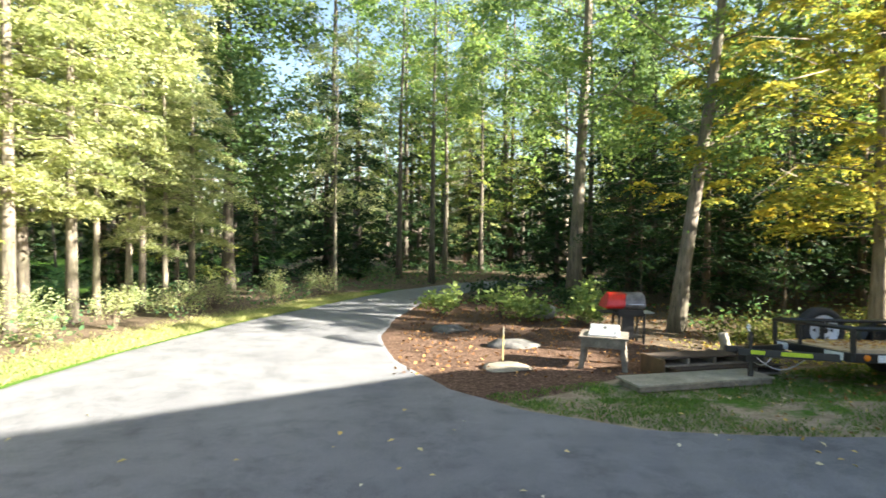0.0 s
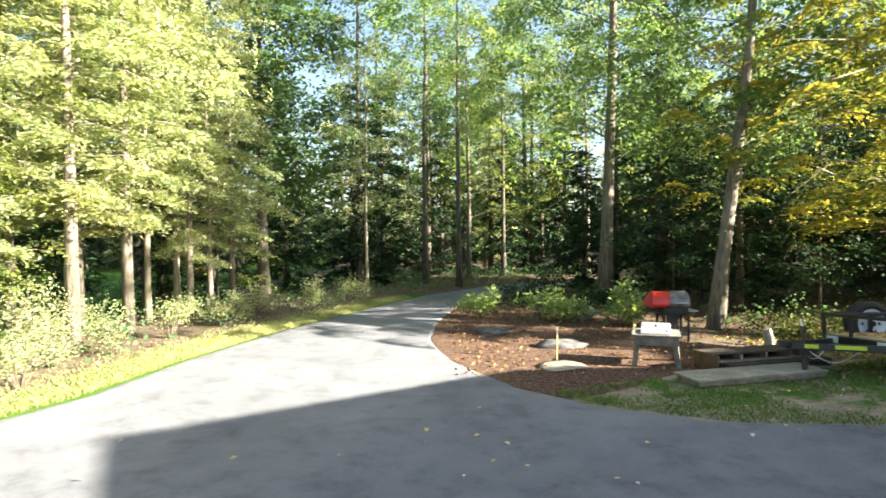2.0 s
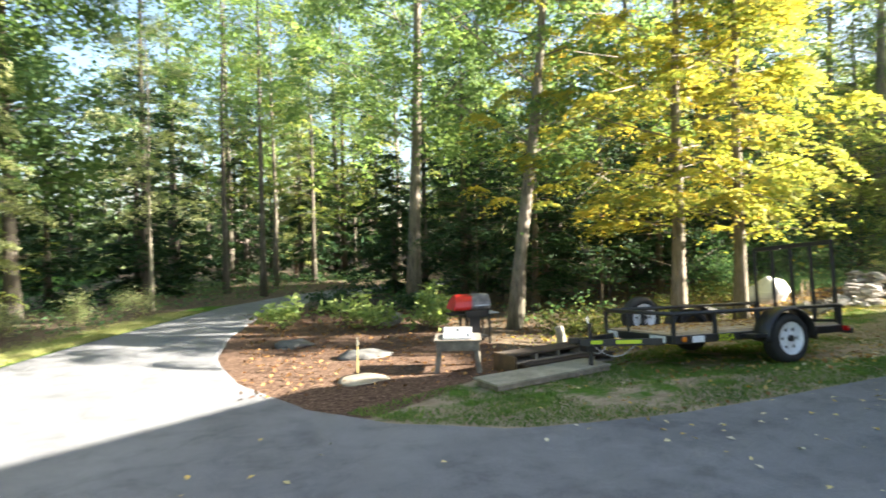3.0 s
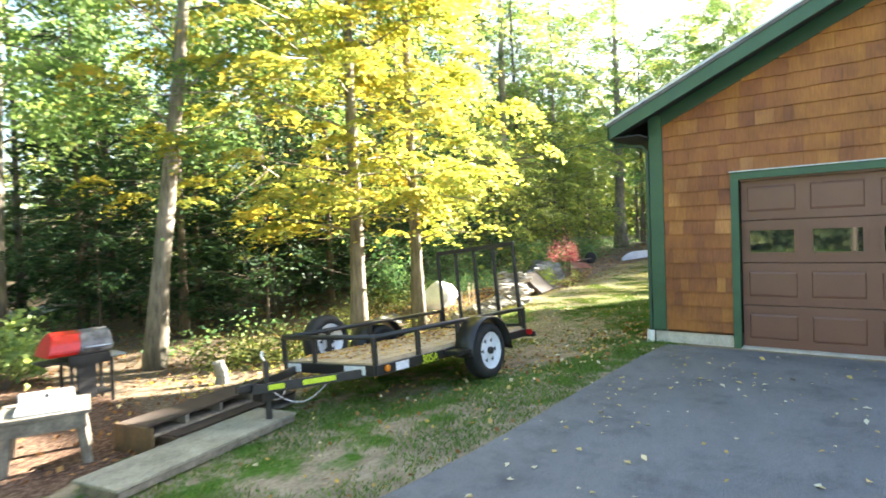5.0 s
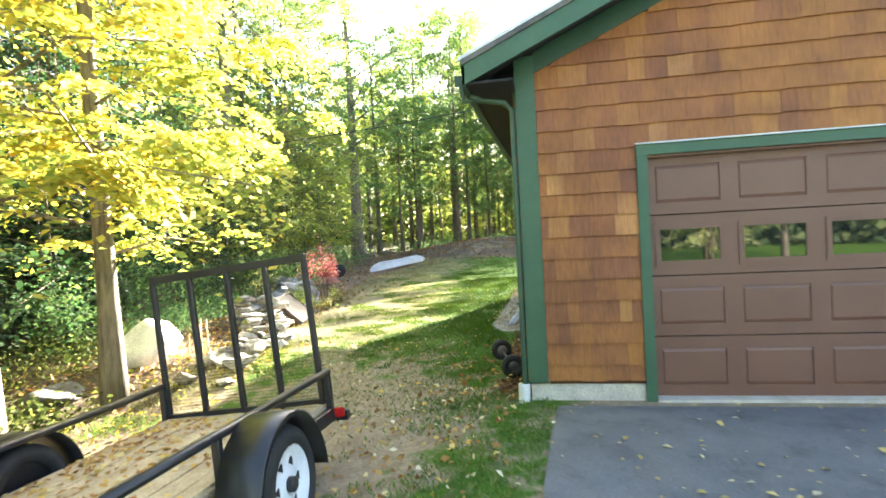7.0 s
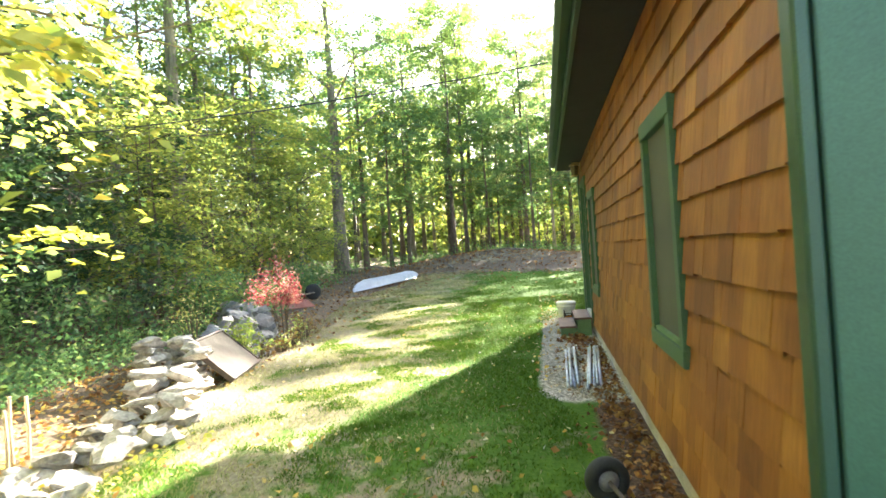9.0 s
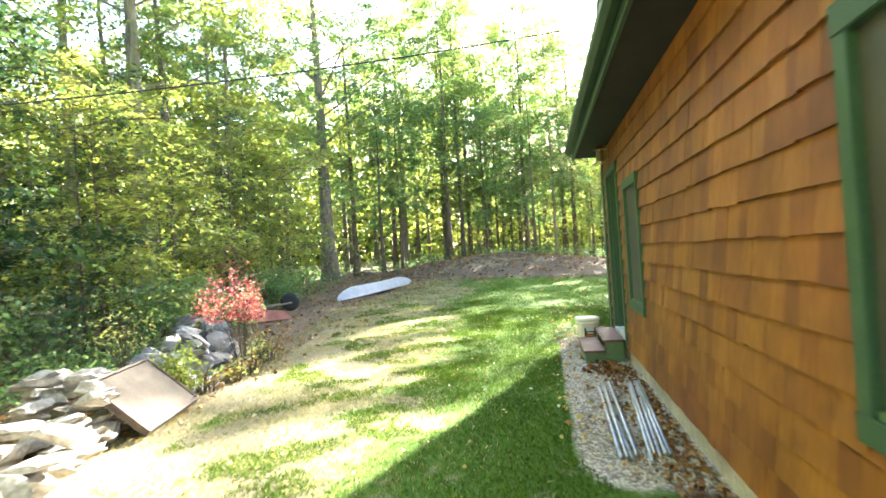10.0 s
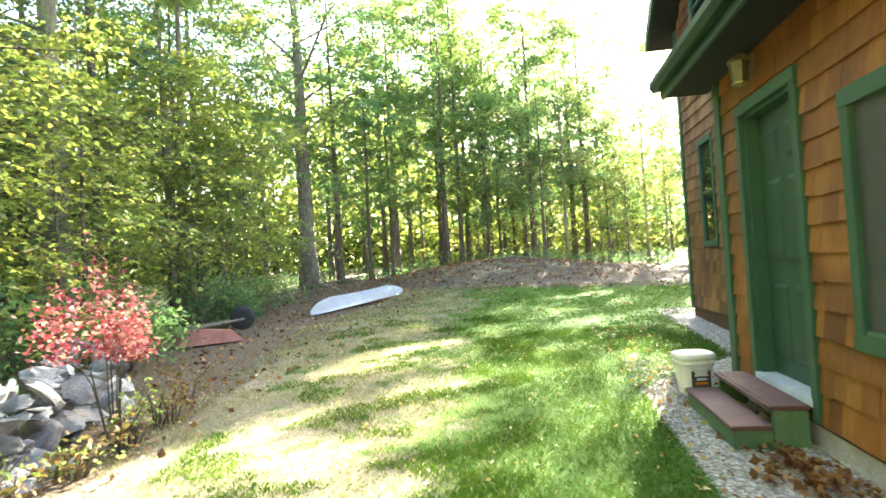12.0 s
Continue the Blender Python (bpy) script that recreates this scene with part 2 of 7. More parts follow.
L_grass = leaf_material("grass_blades", [(0.0, (0.055, 0.115, 0.018)), (0.6, (0.078, 0.148, 0.021)), (0.95, (0.105, 0.17, 0.028)), (1.0, (0.15, 0.18, 0.045))], 0.26, 0.95, 0.02)
L_front = leaf_material("thin_front_grass", [(0.0, (0.085, 0.16, 0.04)), (0.6, (0.125, 0.21, 0.05)), (0.88, (0.17, 0.235, 0.07)), (1.0, (0.28, 0.26, 0.12))], 0.3, 0.95, 0.02)
L_olive = leaf_material("olive_weeds", [(0.0, (0.045, 0.065, 0.022)), (0.6, (0.085, 0.105, 0.035)), (1.0, (0.19, 0.19, 0.06))], 0.25, 0.8, 0.05)
# Pale grass blades: the verge's sunlight is put into the colour.
L_verge = leaf_material("verge_grass_sun_toned", [(0.0, (0.20, 0.24, 0.08)), (0.6, (0.33, 0.345, 0.14)), (1.0, (0.46, 0.44, 0.24))], 0.3, 0.9, 0.03)
L_oak = leaf_material("dark_oak_leaves", [(0.0, (0.06, 0.115, 0.05)), (0.6, (0.095, 0.16, 0.066)), (1.0, (0.155, 0.22, 0.08))], 0.5)
M_rock = surface("mulch_rock", (0.06, 0.06, 0.058), (0.15, 0.145, 0.135), 5.0, 0.9, grain=35, relief=0.7, depth=0.01)
M_tanstone = surface("tan_stone", (0.20, 0.175, 0.13), (0.33, 0.29, 0.22), 4.0, 0.9, grain=35, relief=0.6, depth=0.008)
L_dry = leaf_material("dry_grass_blades", [(0.0, (0.18, 0.195, 0.095)), (0.5, (0.30, 0.295, 0.16)), (1.0, (0.41, 0.385, 0.24))], 0.3, 0.9, 0.04)

# asphalt: fine aggregate, broad worn patches
M_asphalt, n_, l_, b_ = material("asphalt")
broad_ = noise_tex(n_, l_, 0.6, 5.0)
fine_ = noise_tex(n_, l_, 160.0, 2.0)
base_ = ramp(n_, l_, broad_, [(0.3, (0.13, 0.134, 0.146)), (0.7, (0.192, 0.196, 0.208))])
worn_ = ramp(n_, l_, noise_tex(n_, l_, 2.6, 8.0, rough=0.7), [(0.34, (0.66, 0.66, 0.67)), (0.5, (0.97, 0.97, 0.97)), (0.72, (1.12, 1.115, 1.10))])
base_ = mix(n_, l_, "MULTIPLY", 1.0, base_, worn_)
speck_ = ramp(n_, l_, fine_, [(0.35, (0.6, 0.6, 0.6)), (0.68, (1.45, 1.45, 1.42))])
l_.new(mix(n_, l_, "MULTIPLY", 1.0, base_, speck_), b_.inputs["Base Color"])
b_.inputs["Roughness"].default_value = 0.85
bump(n_, l_, b_, fine_, 0.6, 0.006)

# ground: leaf litter, grass, dry grass, mulch and gravel, laid out by the plan
M_ground, n_, l_, b_ = material("ground_cover")


def plan_mask(name, scale, amount):
    a = n_.new("ShaderNodeAttribute")
    a.attribute_name = name
    wob = n_.new("ShaderNodeMath")
    wob.operation = "MULTIPLY_ADD"
    l_.new(noise_tex(n_, l_, scale, 4.0), wob.inputs[0])
    wob.inputs[1].default_value, wob.inputs[2].default_value = amount, -amount / 2
    add = n_.new("ShaderNodeMath")
    add.operation = "ADD"
    l_.new(a.outputs["Fac"], add.inputs[0])
    l_.new(wob.outputs[0], add.inputs[1])
    return ramp(n_, l_, add.outputs[0], [(0.42, (0, 0, 0)), (0.58, (1, 1, 1))])


fine_ = noise_tex(n_, l_, 28.0, 5.0)
mid_ = noise_tex(n_, l_, 5.0, 5.0)
litter_ = ramp(n_, l_, fine_, [(0.3, (0.048, 0.037, 0.026)), (0.5, (0.12, 0.092, 0.064)), (0.68, (0.24, 0.19, 0.135))])
grass_ = ramp(n_, l_, fine_, [(0.3, (0.042, 0.092, 0.015)), (0.52, (0.068, 0.136, 0.02)), (0.75, (0.105, 0.165, 0.03))])
dry_ = ramp(n_, l_, fine_, [(0.3, (0.13, 0.115, 0.07)), (0.5, (0.215, 0.19, 0.12)), (0.7, (0.315, 0.285, 0.19))])
mulch_ = ramp(n_, l_, fine_, [(0.3, (0.035, 0.022, 0.016)), (0.5, (0.10, 0.062, 0.043)), (0.7, (0.24, 0.165, 0.12))])
voro_ = n_.new("ShaderNodeTexVoronoi")
voro_.inputs["Scale"].default_value = 34.0
geo_ = n_.new("ShaderNodeNewGeometry")
l_.new(geo_.outputs["Position"], voro_.inputs["Vector"])
gravel_ = mix(n_, l_, "MULTIPLY", 1.0, ramp(n_, l_, voro_.outputs["Color"], [(0.1, (0.34, 0.31, 0.26)), (0.9, (0.66, 0.61, 0.53))]),
              ramp(n_, l_, voro_.outputs["Distance"], [(0.2, (1.1, 1.1, 1.1)), (0.75, (0.4, 0.4, 0.4))]))
dirt_ = mix(n_, l_, "MULTIPLY", 1.0, ramp(n_, l_, mid_, [(0.3, (0.23, 0.18, 0.12)), (0.7, (0.37, 0.305, 0.215))]),
            ramp(n_, l_, fine_, [(0.3, (0.72, 0.72, 0.72)), (0.7, (1.15, 1.15, 1.15))]))
col_ = mix(n_, l_, "MIX", plan_mask("dirt", 1.8, 0.5), litter_, dirt_)
col_ = mix(n_, l_, "MIX", plan_mask("grass", 2.6, 1.15), col_, grass_)
col_ = mix(n_, l_, "MIX", plan_mask("dry", 1.6, 1.5), col_, dry_)
col_ = mix(n_, l_, "MIX", plan_mask("mulch", 2.0, 0.5), col_, mulch_)
col_ = mix(n_, l_, "MIX", plan_mask("gravel", 3.0, 0.4), col_, gravel_)
l_.new(col_, b_.inputs["Base Color"])
b_.inputs["Roughness"].default_value = 0.95
b_.inputs["Specular IOR Level"].default_value = 0.06
bump(n_, l_, b_, fine_, 0.45, 0.014)

# window glass
M_glass, n_, l_, b_ = material("dark_window_glass")
b_.inputs["Base Color"].default_value = (0.012, 0.014, 0.015, 1)
b_.inputs["Roughness"].default_value, b_.inputs["IOR"].default_value = 0.03, 1.55
b_.inputs["Specular IOR Level"].default_value = 0.9


# ---- builders ----
def link_mesh(name, bm, mat, parent=None, smooth=False):
    me = bpy.data.meshes.new(name)
    bmesh.ops.recalc_face_normals(bm, faces=bm.faces)
    bm.to_mesh(me)
    bm.free()
    if smooth:
        me.polygons.foreach_set("use_smooth", [True] * len(me.polygons))
    me.materials.append(mat)
    ob = new(name, me)
    if parent:
        ob.parent = parent
    return ob


def part(name, bm, mat, parent, label="", smooth=False):
    ob = link_mesh(name, bm, mat, parent, smooth)
    return tagged(ob, label)


def thing(name, m, label, category, group=""):
    ob = new(name)
    ob.empty_display_size = 0.1
    ob.matrix_world = m
    return tagged(ob, label, category, group)


def box(x0, x1, y0, y1, z0, z1, bevel=0.0, bm=None):
    b = bm or bmesh.new()
    vs = [b.verts.new((x, y, z)) for x in (x0, x1) for y in (y0, y1) for z in (z0, z1)]
    fs = [b.faces.new([vs[i] for i in q]) for q in ((0, 1, 3, 2), (4, 6, 7, 5), (0, 4, 5, 1), (2, 3, 7, 6), (0, 2, 6, 4), (1, 5, 7, 3))]
    if bevel:
        es = {e for q in fs for e in q.edges}
        bmesh.ops.bevel(b, geom=list(es), offset=bevel, segments=2, affect="EDGES")
    return b


def tube(points, radii, sides=8, bm=None, cap=True, flat=1.0):
    """A tapering tube along points; radii one or many."""
    b = bm or bmesh.new()
    pts = [Vector(p) for p in points]
    if isinstance(radii, (int, float)):
        radii = [radii] * len(pts)
    rings = []
    for i, p in enumerate(pts):
        d = (pts[min(i + 1, len(pts) - 1)] - pts[max(i - 1, 0)]).normalized()
        u = d.cross(Vector((0, 0, 1)) if abs(d.z) < 0.9 else Vector((1, 0, 0))).normalized()
        v = d.cross(u)
        rings.append([b.verts.new(p + radii[i] * (u * math.cos(a) + v * flat * math.sin(a)))
                      for a in (2 * math.pi * k / sides for k in range(sides))])
    for r0, r1 in zip(rings, rings[1:]):
        for k in range(sides):
            b.faces.new((r0[k], r0[(k + 1) % sides], r1[(k + 1) % sides], r1[k]))
    if cap:
        b.faces.new(rings[0])
        b.faces.new(rings[-1])
    return b


def lathe(profile, sides=24, bm=None, axis="z", at=(0, 0, 0), hollow=False):
    """A turned body: (radius, height) pairs round an axis."""
    b = bm or bmesh.new()
    rings = []
    for r, h in profile:
        ring = []
        for k in range(sides):
            a = 2 * math.pi * k / sides
            c, s = r * math.cos(a), r * math.sin(a)
            p = {"z": (c, s, h), "y": (c, h, s), "x": (h, c, s)}[axis]
            ring.append(b.verts.new(Vector(p) + Vector(at)))
        rings.append(ring)
    for r0, r1 in zip(rings, rings[1:]):
        for k in range(sides):
            b.faces.new((r0[k], r0[(k + 1) % sides], r1[(k + 1) % sides], r1[k]))
    if hollow:
        for k in range(sides):
            b.faces.new((rings[-1][k], rings[-1][(k + 1) % sides], rings[0][(k + 1) % sides], rings[0][k]))
        return b
    b.faces.new(rings[0])
    b.faces.new(rings[-1])
    return b


def rock_bm(sx, sy, sz, seed, rough=0.16, boxy=0.5, fine=2):
    """A weathered rock: a rounded block with dents and a few flat breaks."""
    rng = np.random.default_rng(seed)
    b = bmesh.new()
    bmesh.ops.create_icosphere(b, subdivisions=fine, radius=1.0)
    cuts = [(Vector(rng.normal(size=3)).normalized(), rng.uniform(0.45, 0.78)) for _ in range(11)]
    for v in b.verts:
        p = v.co.normalized()
        q = p / (max(abs(p.x), abs(p.y), abs(p.z)) ** boxy)
        q *= 1 - rough + 2 * rough * noise.noise(p * 1.7 + Vector((seed * 1.37, 0, 0))) + 0.4 * rough * noise.noise(p * 5 + Vector((0, seed * 2.1, 0)))
        for n, d in cuts:
            over = q.dot(n) - d
            if over > 0:
                q -= n * over
        v.co = Vector((q.x * sx, q.y * sy, q.z * sz))
    return b


def quads_mesh(name, corners, mat):
    """One mesh of loose quads from an (n, 4, 3) array."""
    n = len(corners)
    me = bpy.data.meshes.new(name)
    me.vertices.add(4 * n)
    me.vertices.foreach_set("co", corners.reshape(-1).astype(np.float32))
    me.loops.add(4 * n)
    me.loops.foreach_set("vertex_index", np.arange(4 * n, dtype=np.int32))
    me.polygons.add(n)
    me.polygons.foreach_set("loop_start", np.arange(0, 4 * n, 4, dtype=np.int32))
    me.polygons.foreach_set("loop_total", np.full(n, 4, dtype=np.int32))
    me.update()
    me.validate()
    me.materials.append(mat)
    return me


def leaves(rng, at, size, slim=0.55, level=0.5, droop=0.0, facing=None, spread=0.4):
    """Leaf quads (pointed at both ends) at the given places; level: how flat they lie."""
    n = len(at)
    a = rng.uniform(0, 2 * np.pi, n)
    nrm = rng.normal(size=(n, 3)) * (1 - level)
    nrm[:, 2] += level * rng.choice([1.0, 1.0, 0.7], n)
    if facing is not None:
        nrm = facing + rng.normal(size=(n, 3)) * spread
    nrm /= np.linalg.norm(nrm, axis=1)[:, None] + 1e-9
    d = np.stack([np.cos(a), np.sin(a), -droop + 0.25 * rng.normal(size=n)], 1)
    d -= nrm * (d * nrm).sum(1)[:, None]
    d /= np.linalg.norm(d, axis=1)[:, None] + 1e-9
    w = np.cross(nrm, d)
    s = (size * rng.uniform(0.65, 1.3, n))[:, None]
    bend = nrm * s * 0.12
    return np.stack([at - d * s * 0.5, at + w * s * slim * 0.5 - d * s * 0.05 + bend, at + d * s * 0.5, at - w * s * slim * 0.5 - d * s * 0.05 + bend], 1)


def sm(a, b, v):
    t = np.clip((v - a) / (b - a), 0, 1)
    return t * t * (3 - 2 * t)


def ground_z(x, y):
    """Height of the ground: level at the garage, lower round the trailer and drive, rising behind the lawn."""
    z = -0.3 * np.maximum(sm(0, -7, x), sm(0, 1.6, y) * sm(2.5, -1.0, x))
    z = z + sm(-5.4, -3.8, x) * sm(1.8, 0.2, x) * (0.045 * sm(0.5, 1.2, y) - 0.13 * sm(1.3, 3.4, y))
    z = z + 0.035 * np.maximum(0, np.minimum(x, 45) - 8)
    z = z - 0.02 * np.maximum(0, np.minimum(y, 16) - 6) * sm(4, -4, x)
    z = z + 0.75 * np.exp(-(((x - 26) / 4.2) ** 2 + ((y - 3.0) / 4.5) ** 2))
    return z


def gz(x, y):
    return float(ground_z(np.float64(x), np.float64(y)))


def at_ground(x, y, turn=0.0, dz=0.0, s=1.0):
    return Matrix.LocRotScale((x, y, gz(x, y) + dz), Euler((0, 0, radians(turn))), (s, s, s))


# drive edges: x of the left and right side by y
EDGE_L = ((-14, -16.0), (-3, -15.2), (0.3, -14.4), (1.7, -13.8), (3.7, -13.45), (7.3, -12.45), (11.1, -11.25), (15.1, -9.9), (18.5, -7.6), (21.0, -4.5), (23.2, 1.0), (24.6, 8.0))
EDGE_R = ((-14, 0.0), (-0.22, 0.0), (-0.16, -1.2), (-0.1, -2.6), (-0.04, -3.9), (0.08, -5.0), (0.4, -6.6), (1.0, -7.7), (1.86, -8.5), (3.4, -9.25), (5.1, -9.6), (7.6, -9.5), (12.2, -8.7), (15.5, -7.0), (18.0, -4.6), (20.0, -1.0), (21.6, 5.0), (22.4, 9.0))


def edge_x(table, y):
    ys, xs = zip(*table)
    return np.interp(y, ys, xs)


def on_drive(x, y, m=0.0):
    return (y < 22.3) & (x > edge_x(EDGE_L, y) - m) & (x < edge_x(EDGE_R, y) + m) & ~((x > 0) & (y < 4))


# ---- ground ----
def spaced(lo, hi, step, far):
    inner = np.arange(lo, hi + step / 2, step)
    out = np.array([step * 1.35 ** k for k in range(1, 60)]).cumsum()
    out = out[out < far]
    return np.concatenate([lo - out[::-1], inner, hi + out])


gx, gy = spaced(-20, 34, 0.25, 700), spaced(-10, 20, 0.25, 700)
GX, GY = np.meshgrid(gx, gy, indexing="ij")
GZ = ground_z(GX, GY)
near_ = (np.abs(GX) < 40) & (np.abs(GY) < 40)
rough_ = np.array([[noise.noise((x * 0.9, y * 0.9, 0)) for y in gy] for x in gx])
GZ = GZ + np.where(near_, rough_ * (0.015 + 0.05 * sm(7, 10, GY)) * ~on_drive(GX, GY, 0.3) * sm(-0.2, 0.6, GY), 0)
nx, ny = GX.shape
idx = np.arange(nx * ny).reshape(nx, ny)
me = bpy.data.meshes.new("ground")
me.from_pydata(np.stack([GX, GY, GZ], -1).reshape(-1, 3).tolist(), [],
               np.stack([idx[:-1, :-1], idx[1:, :-1], idx[1:, 1:], idx[:-1, 1:]], -1).reshape(-1, 4).tolist())
forest_edge = np.interp(GX, (-9.5, -6, -3, 3, 9, 14, 20, 26), (3.0, 2.9, 3.3, 4.1, 4.7, 5.4, 4.6, 3.0))
grass_m = sm(0.6, -0.6, GY - forest_edge) * (GX > -9.9) * sm(21.5, 19.5, GX + 0.25 * np.abs(GY - 3)) * (GY > np.where(GX > 9, -4.0, -0.6))
verge = sm(1.3, 0.5, edge_x(EDGE_L, GY) - GX) * (GX < edge_x(EDGE_L, GY) + 0.6) * (GY < 16)
grass_m = grass_m * (1 - 0.7 * np.exp(-((GY - 0.3 - 0.12 * np.sin(GX * 1.7)) / 0.38) ** 2) * sm(-2.0, -3.6, GX))
grass_m = grass_m * np.interp(GX, (-4.0, -0.5, 1.5, 5, 10), (0.48, 0.56, 0.68, 0.74, 0.88))
grass_m = grass_m * (1 - 0.38 * np.exp(-(((GX - 0.9) / 1.5) ** 2 + ((GY - 2.0) / 1.3) ** 2)))
grass_m = np.maximum(grass_m, verge)
grass_m = np.maximum(grass_m, sm(16, 13, GX) * sm(-15, -20, GX))
dry_m = np.exp(-(((GY - np.interp(GX, (-8, -2, 3, 9, 15, 25), (0.35, 0.8, 3.2, 3.8, 4.6, 3.0))) / np.interp(GX, (-8, -1, 4, 25), (0.4, 0.9, 1.55, 2.0))) ** 2)) * (GX > -8.5) * (GX < 30) * np.interp(GX, (-8, -2, 0, 1.5, 3.5, 17, 21), (0.25, 0.2, 0.2, 0.32, 0.78, 0.75, 0.3))
grass_m = grass_m * (1 - 0.6 * np.exp(-(((GX + 0.2) / 1.5) ** 2 + ((GY - 1.5) / 0.85) ** 2)))
dry_m = np.maximum(dry_m, 0.45 * np.exp(-(((GX - 24.5) / 4.5) ** 2 + ((GY - 3.0) / 4.5) ** 2)))
mulch_m = sm(-0.3, 0.3, GY - np.interp(GX, (-9.5, -8.2, -7.3, -6.4, -5.0), (0.0, 1.2, 1.7, 2.4, 2.9))) * sm(-4.6, -5.6, GX) * (GX > -9.9) * sm(15, 12, GY)
mulch_m = np.maximum(mulch_m, 0.85 * sm(0.45, 0.2, GY) * sm(4.6, 3.4, GX) * (GX > 0) * (GY > -0.2))
gravel_m = sm(0.3, -0.2, GY - np.interp(GX, (9.3, 10.2, 10.8), (0.75, -0.1, -0.5))) * sm(3.3, 4.3, GX) * sm(15.5, 14.5, GX) * (GY > -2)
dirt_m = sm(0.9, -0.3, GY - forest_edge) * sm(-9.0, -7.0, GX) * sm(16, 12, GX)
for nm, arr in (("dirt", dirt_m), ("grass", grass_m), ("dry", dry_m), ("mulch", mulch_m), ("gravel", gravel_m)):
    me.attributes.new(nm, "FLOAT", "POINT").data.foreach_set("value", arr.reshape(-1).astype(np.float32))
me.polygons.foreach_set("use_smooth", [True] * len(me.polygons))
me.materials.append(M_ground)
tagged(new("ground", me), "lawn, leaf litter and mulch over gently rising ground", "ground", kind="structure")

ys = np.concatenate([np.arange(-14, -0.3, 0.4), np.arange(-0.3, 2.0, 0.06), np.arange(2.0, 22.3, 0.3)])
bm = bmesh.new()
rows_v = []
for y in ys:
    a, c = float(edge_x(EDGE_L, y)), float(edge_x(EDGE_R, y))
    w = 0.05 * noise.noise((y * 2.1, 0, 0)) + 0.03 * noise.noise((y * 7, 3, 0))
    xs_ = np.linspace(a + w, c - (w if y > -0.2 else 0), 60)
    rows_v.append([bm.verts.new((x, y, gz(x, y) + 0.018 - (0.05 if k in (0, 59) else 0))) for k, x in enumerate(xs_)])
for r0, r1 in zip(rows_v, rows_v[1:]):
    for k in range(59):
        bm.faces.new((r0[k], r0[k + 1], r1[k + 1], r1[k]))
tagged(link_mesh("road", bm, M_asphalt, smooth=True), "worn grey asphalt driveway curving into the woods", "driveway", kind="structure")

# ---- house ----
GAR_L, GAR_W, SOFFIT = 9.12, 7.2, 2.78
TOP = 3.02
# Unseen far slope: its shallow pitch is set to shape the drive's shadow.
RIDGE_Y, PITCH, PITCH_FAR = -GAR_W / 2, 0.45, 0.254
WALL_T = 0.14


def roof_z(y):
    """Top of the garage wall under the rake at y."""
    return TOP + PITCH * -y if y > RIDGE_Y else TOP - PITCH * RIDGE_Y - PITCH_FAR * (RIDGE_Y - y)


def wall_solid(name, cells, axis, at, label):
    """A wall of given thickness from (u0, u1, z0, z1) cells; axis x: the wall stands across x."""
    b = bmesh.new()
    for u0, u1, z0, z1 in cells:
        if axis == "x":
            box(at, at + WALL_T, u0, u1, z0, z1, bm=b)
        else:
            box(u0, u1, at - WALL_T, at, z0, z1, bm=b)
    return tagged(link_mesh(name, b, M_sheath), label, "wall", kind="structure")


D_Y0, D_Y1, D_H = -3.80, -1.09, 2.13
b = bmesh.new()
for u0, u1, z0, z1 in ((D_Y1, 0, 0.15, TOP), (-GAR_W, D_Y0, 0.15, TOP), (D_Y0, D_Y1, D_H, TOP)):
    box(0, WALL_T, u0, u1, z0, z1, bm=b)
tri = [b.verts.new((x, y, z)) for x in (0, WALL_T) for y, z in ((0, TOP), (RIDGE_Y, roof_z(RIDGE_Y)), (-GAR_W, roof_z(-GAR_W)), (-GAR_W, TOP))]
for q in ((0, 1, 2, 3), (7, 6, 5, 4), (0, 4, 5, 1), (1, 5, 6, 2), (2, 6, 7, 3), (3, 7, 4, 0)):
    b.faces.new([tri[i] for i in q])
wall_front = tagged(link_mesh("wall_front", b, M_sheath), "gable wall of red-brown cedar shingles above a garage door", "wall", kind="structure")
WIN = ((1.42, 2.28, 0.80, 2.12), (6.12, 7.03, 0.74, 2.12))
SD = (7.61, 8.52, 0.31, 2.36)
cells = []
xs_cut = [0.0] + [v for w in (*WIN, SD) for v in w[:2]] + [GAR_L]
for k in range(0, len(xs_cut), 2):
    cells.append((xs_cut[k], xs_cut[k + 1], 0.15, TOP - 0.06))
for x0, x1, z0, z1 in (*WIN, SD):
    cells.append((x0, x1, z1, TOP - 0.06))
    cells.append((x0, x1, 0.15, z0))
wall_side = wall_solid("wall_side", cells, "y", 0.0, "long garage wall of orange-brown cedar shingles")
wall_solid("wall_back", [(-GAR_W + WALL_T + 0.002, -WALL_T - 0.002, 0.15, TOP)], "x", GAR_L - WALL_T, "plain rear wall of the garage")
wall_solid("wall_far", [(0.0, GAR_L, 0.15, roof_z(-GAR_W))], "y", -GAR_W + WALL_T, "plain shingled wall on the hidden side")
b = bmesh.new()
for q in ((0.0, GAR_L, -0.18, -0.012, -0.4, 0.185), (0.012, 0.2, D_Y1, -0.18, -0.4, 0.185), (0.012, 0.2, -GAR_W, D_Y0, -0.4, 0.185)):
    box(*q, bm=b)
tagged(link_mesh("foundation", b, M_concrete), "pale rough concrete foundation under the shingles", "foundation", kind="structure")
tagged(link_mesh("garage_floor", box(0.0, GAR_L, -GAR_W, -0.19, -0.3, 0.012), M_concrete), "pale concrete garage floor and sill", "floor", kind="structure")

# shingles
shingle_cache = {}


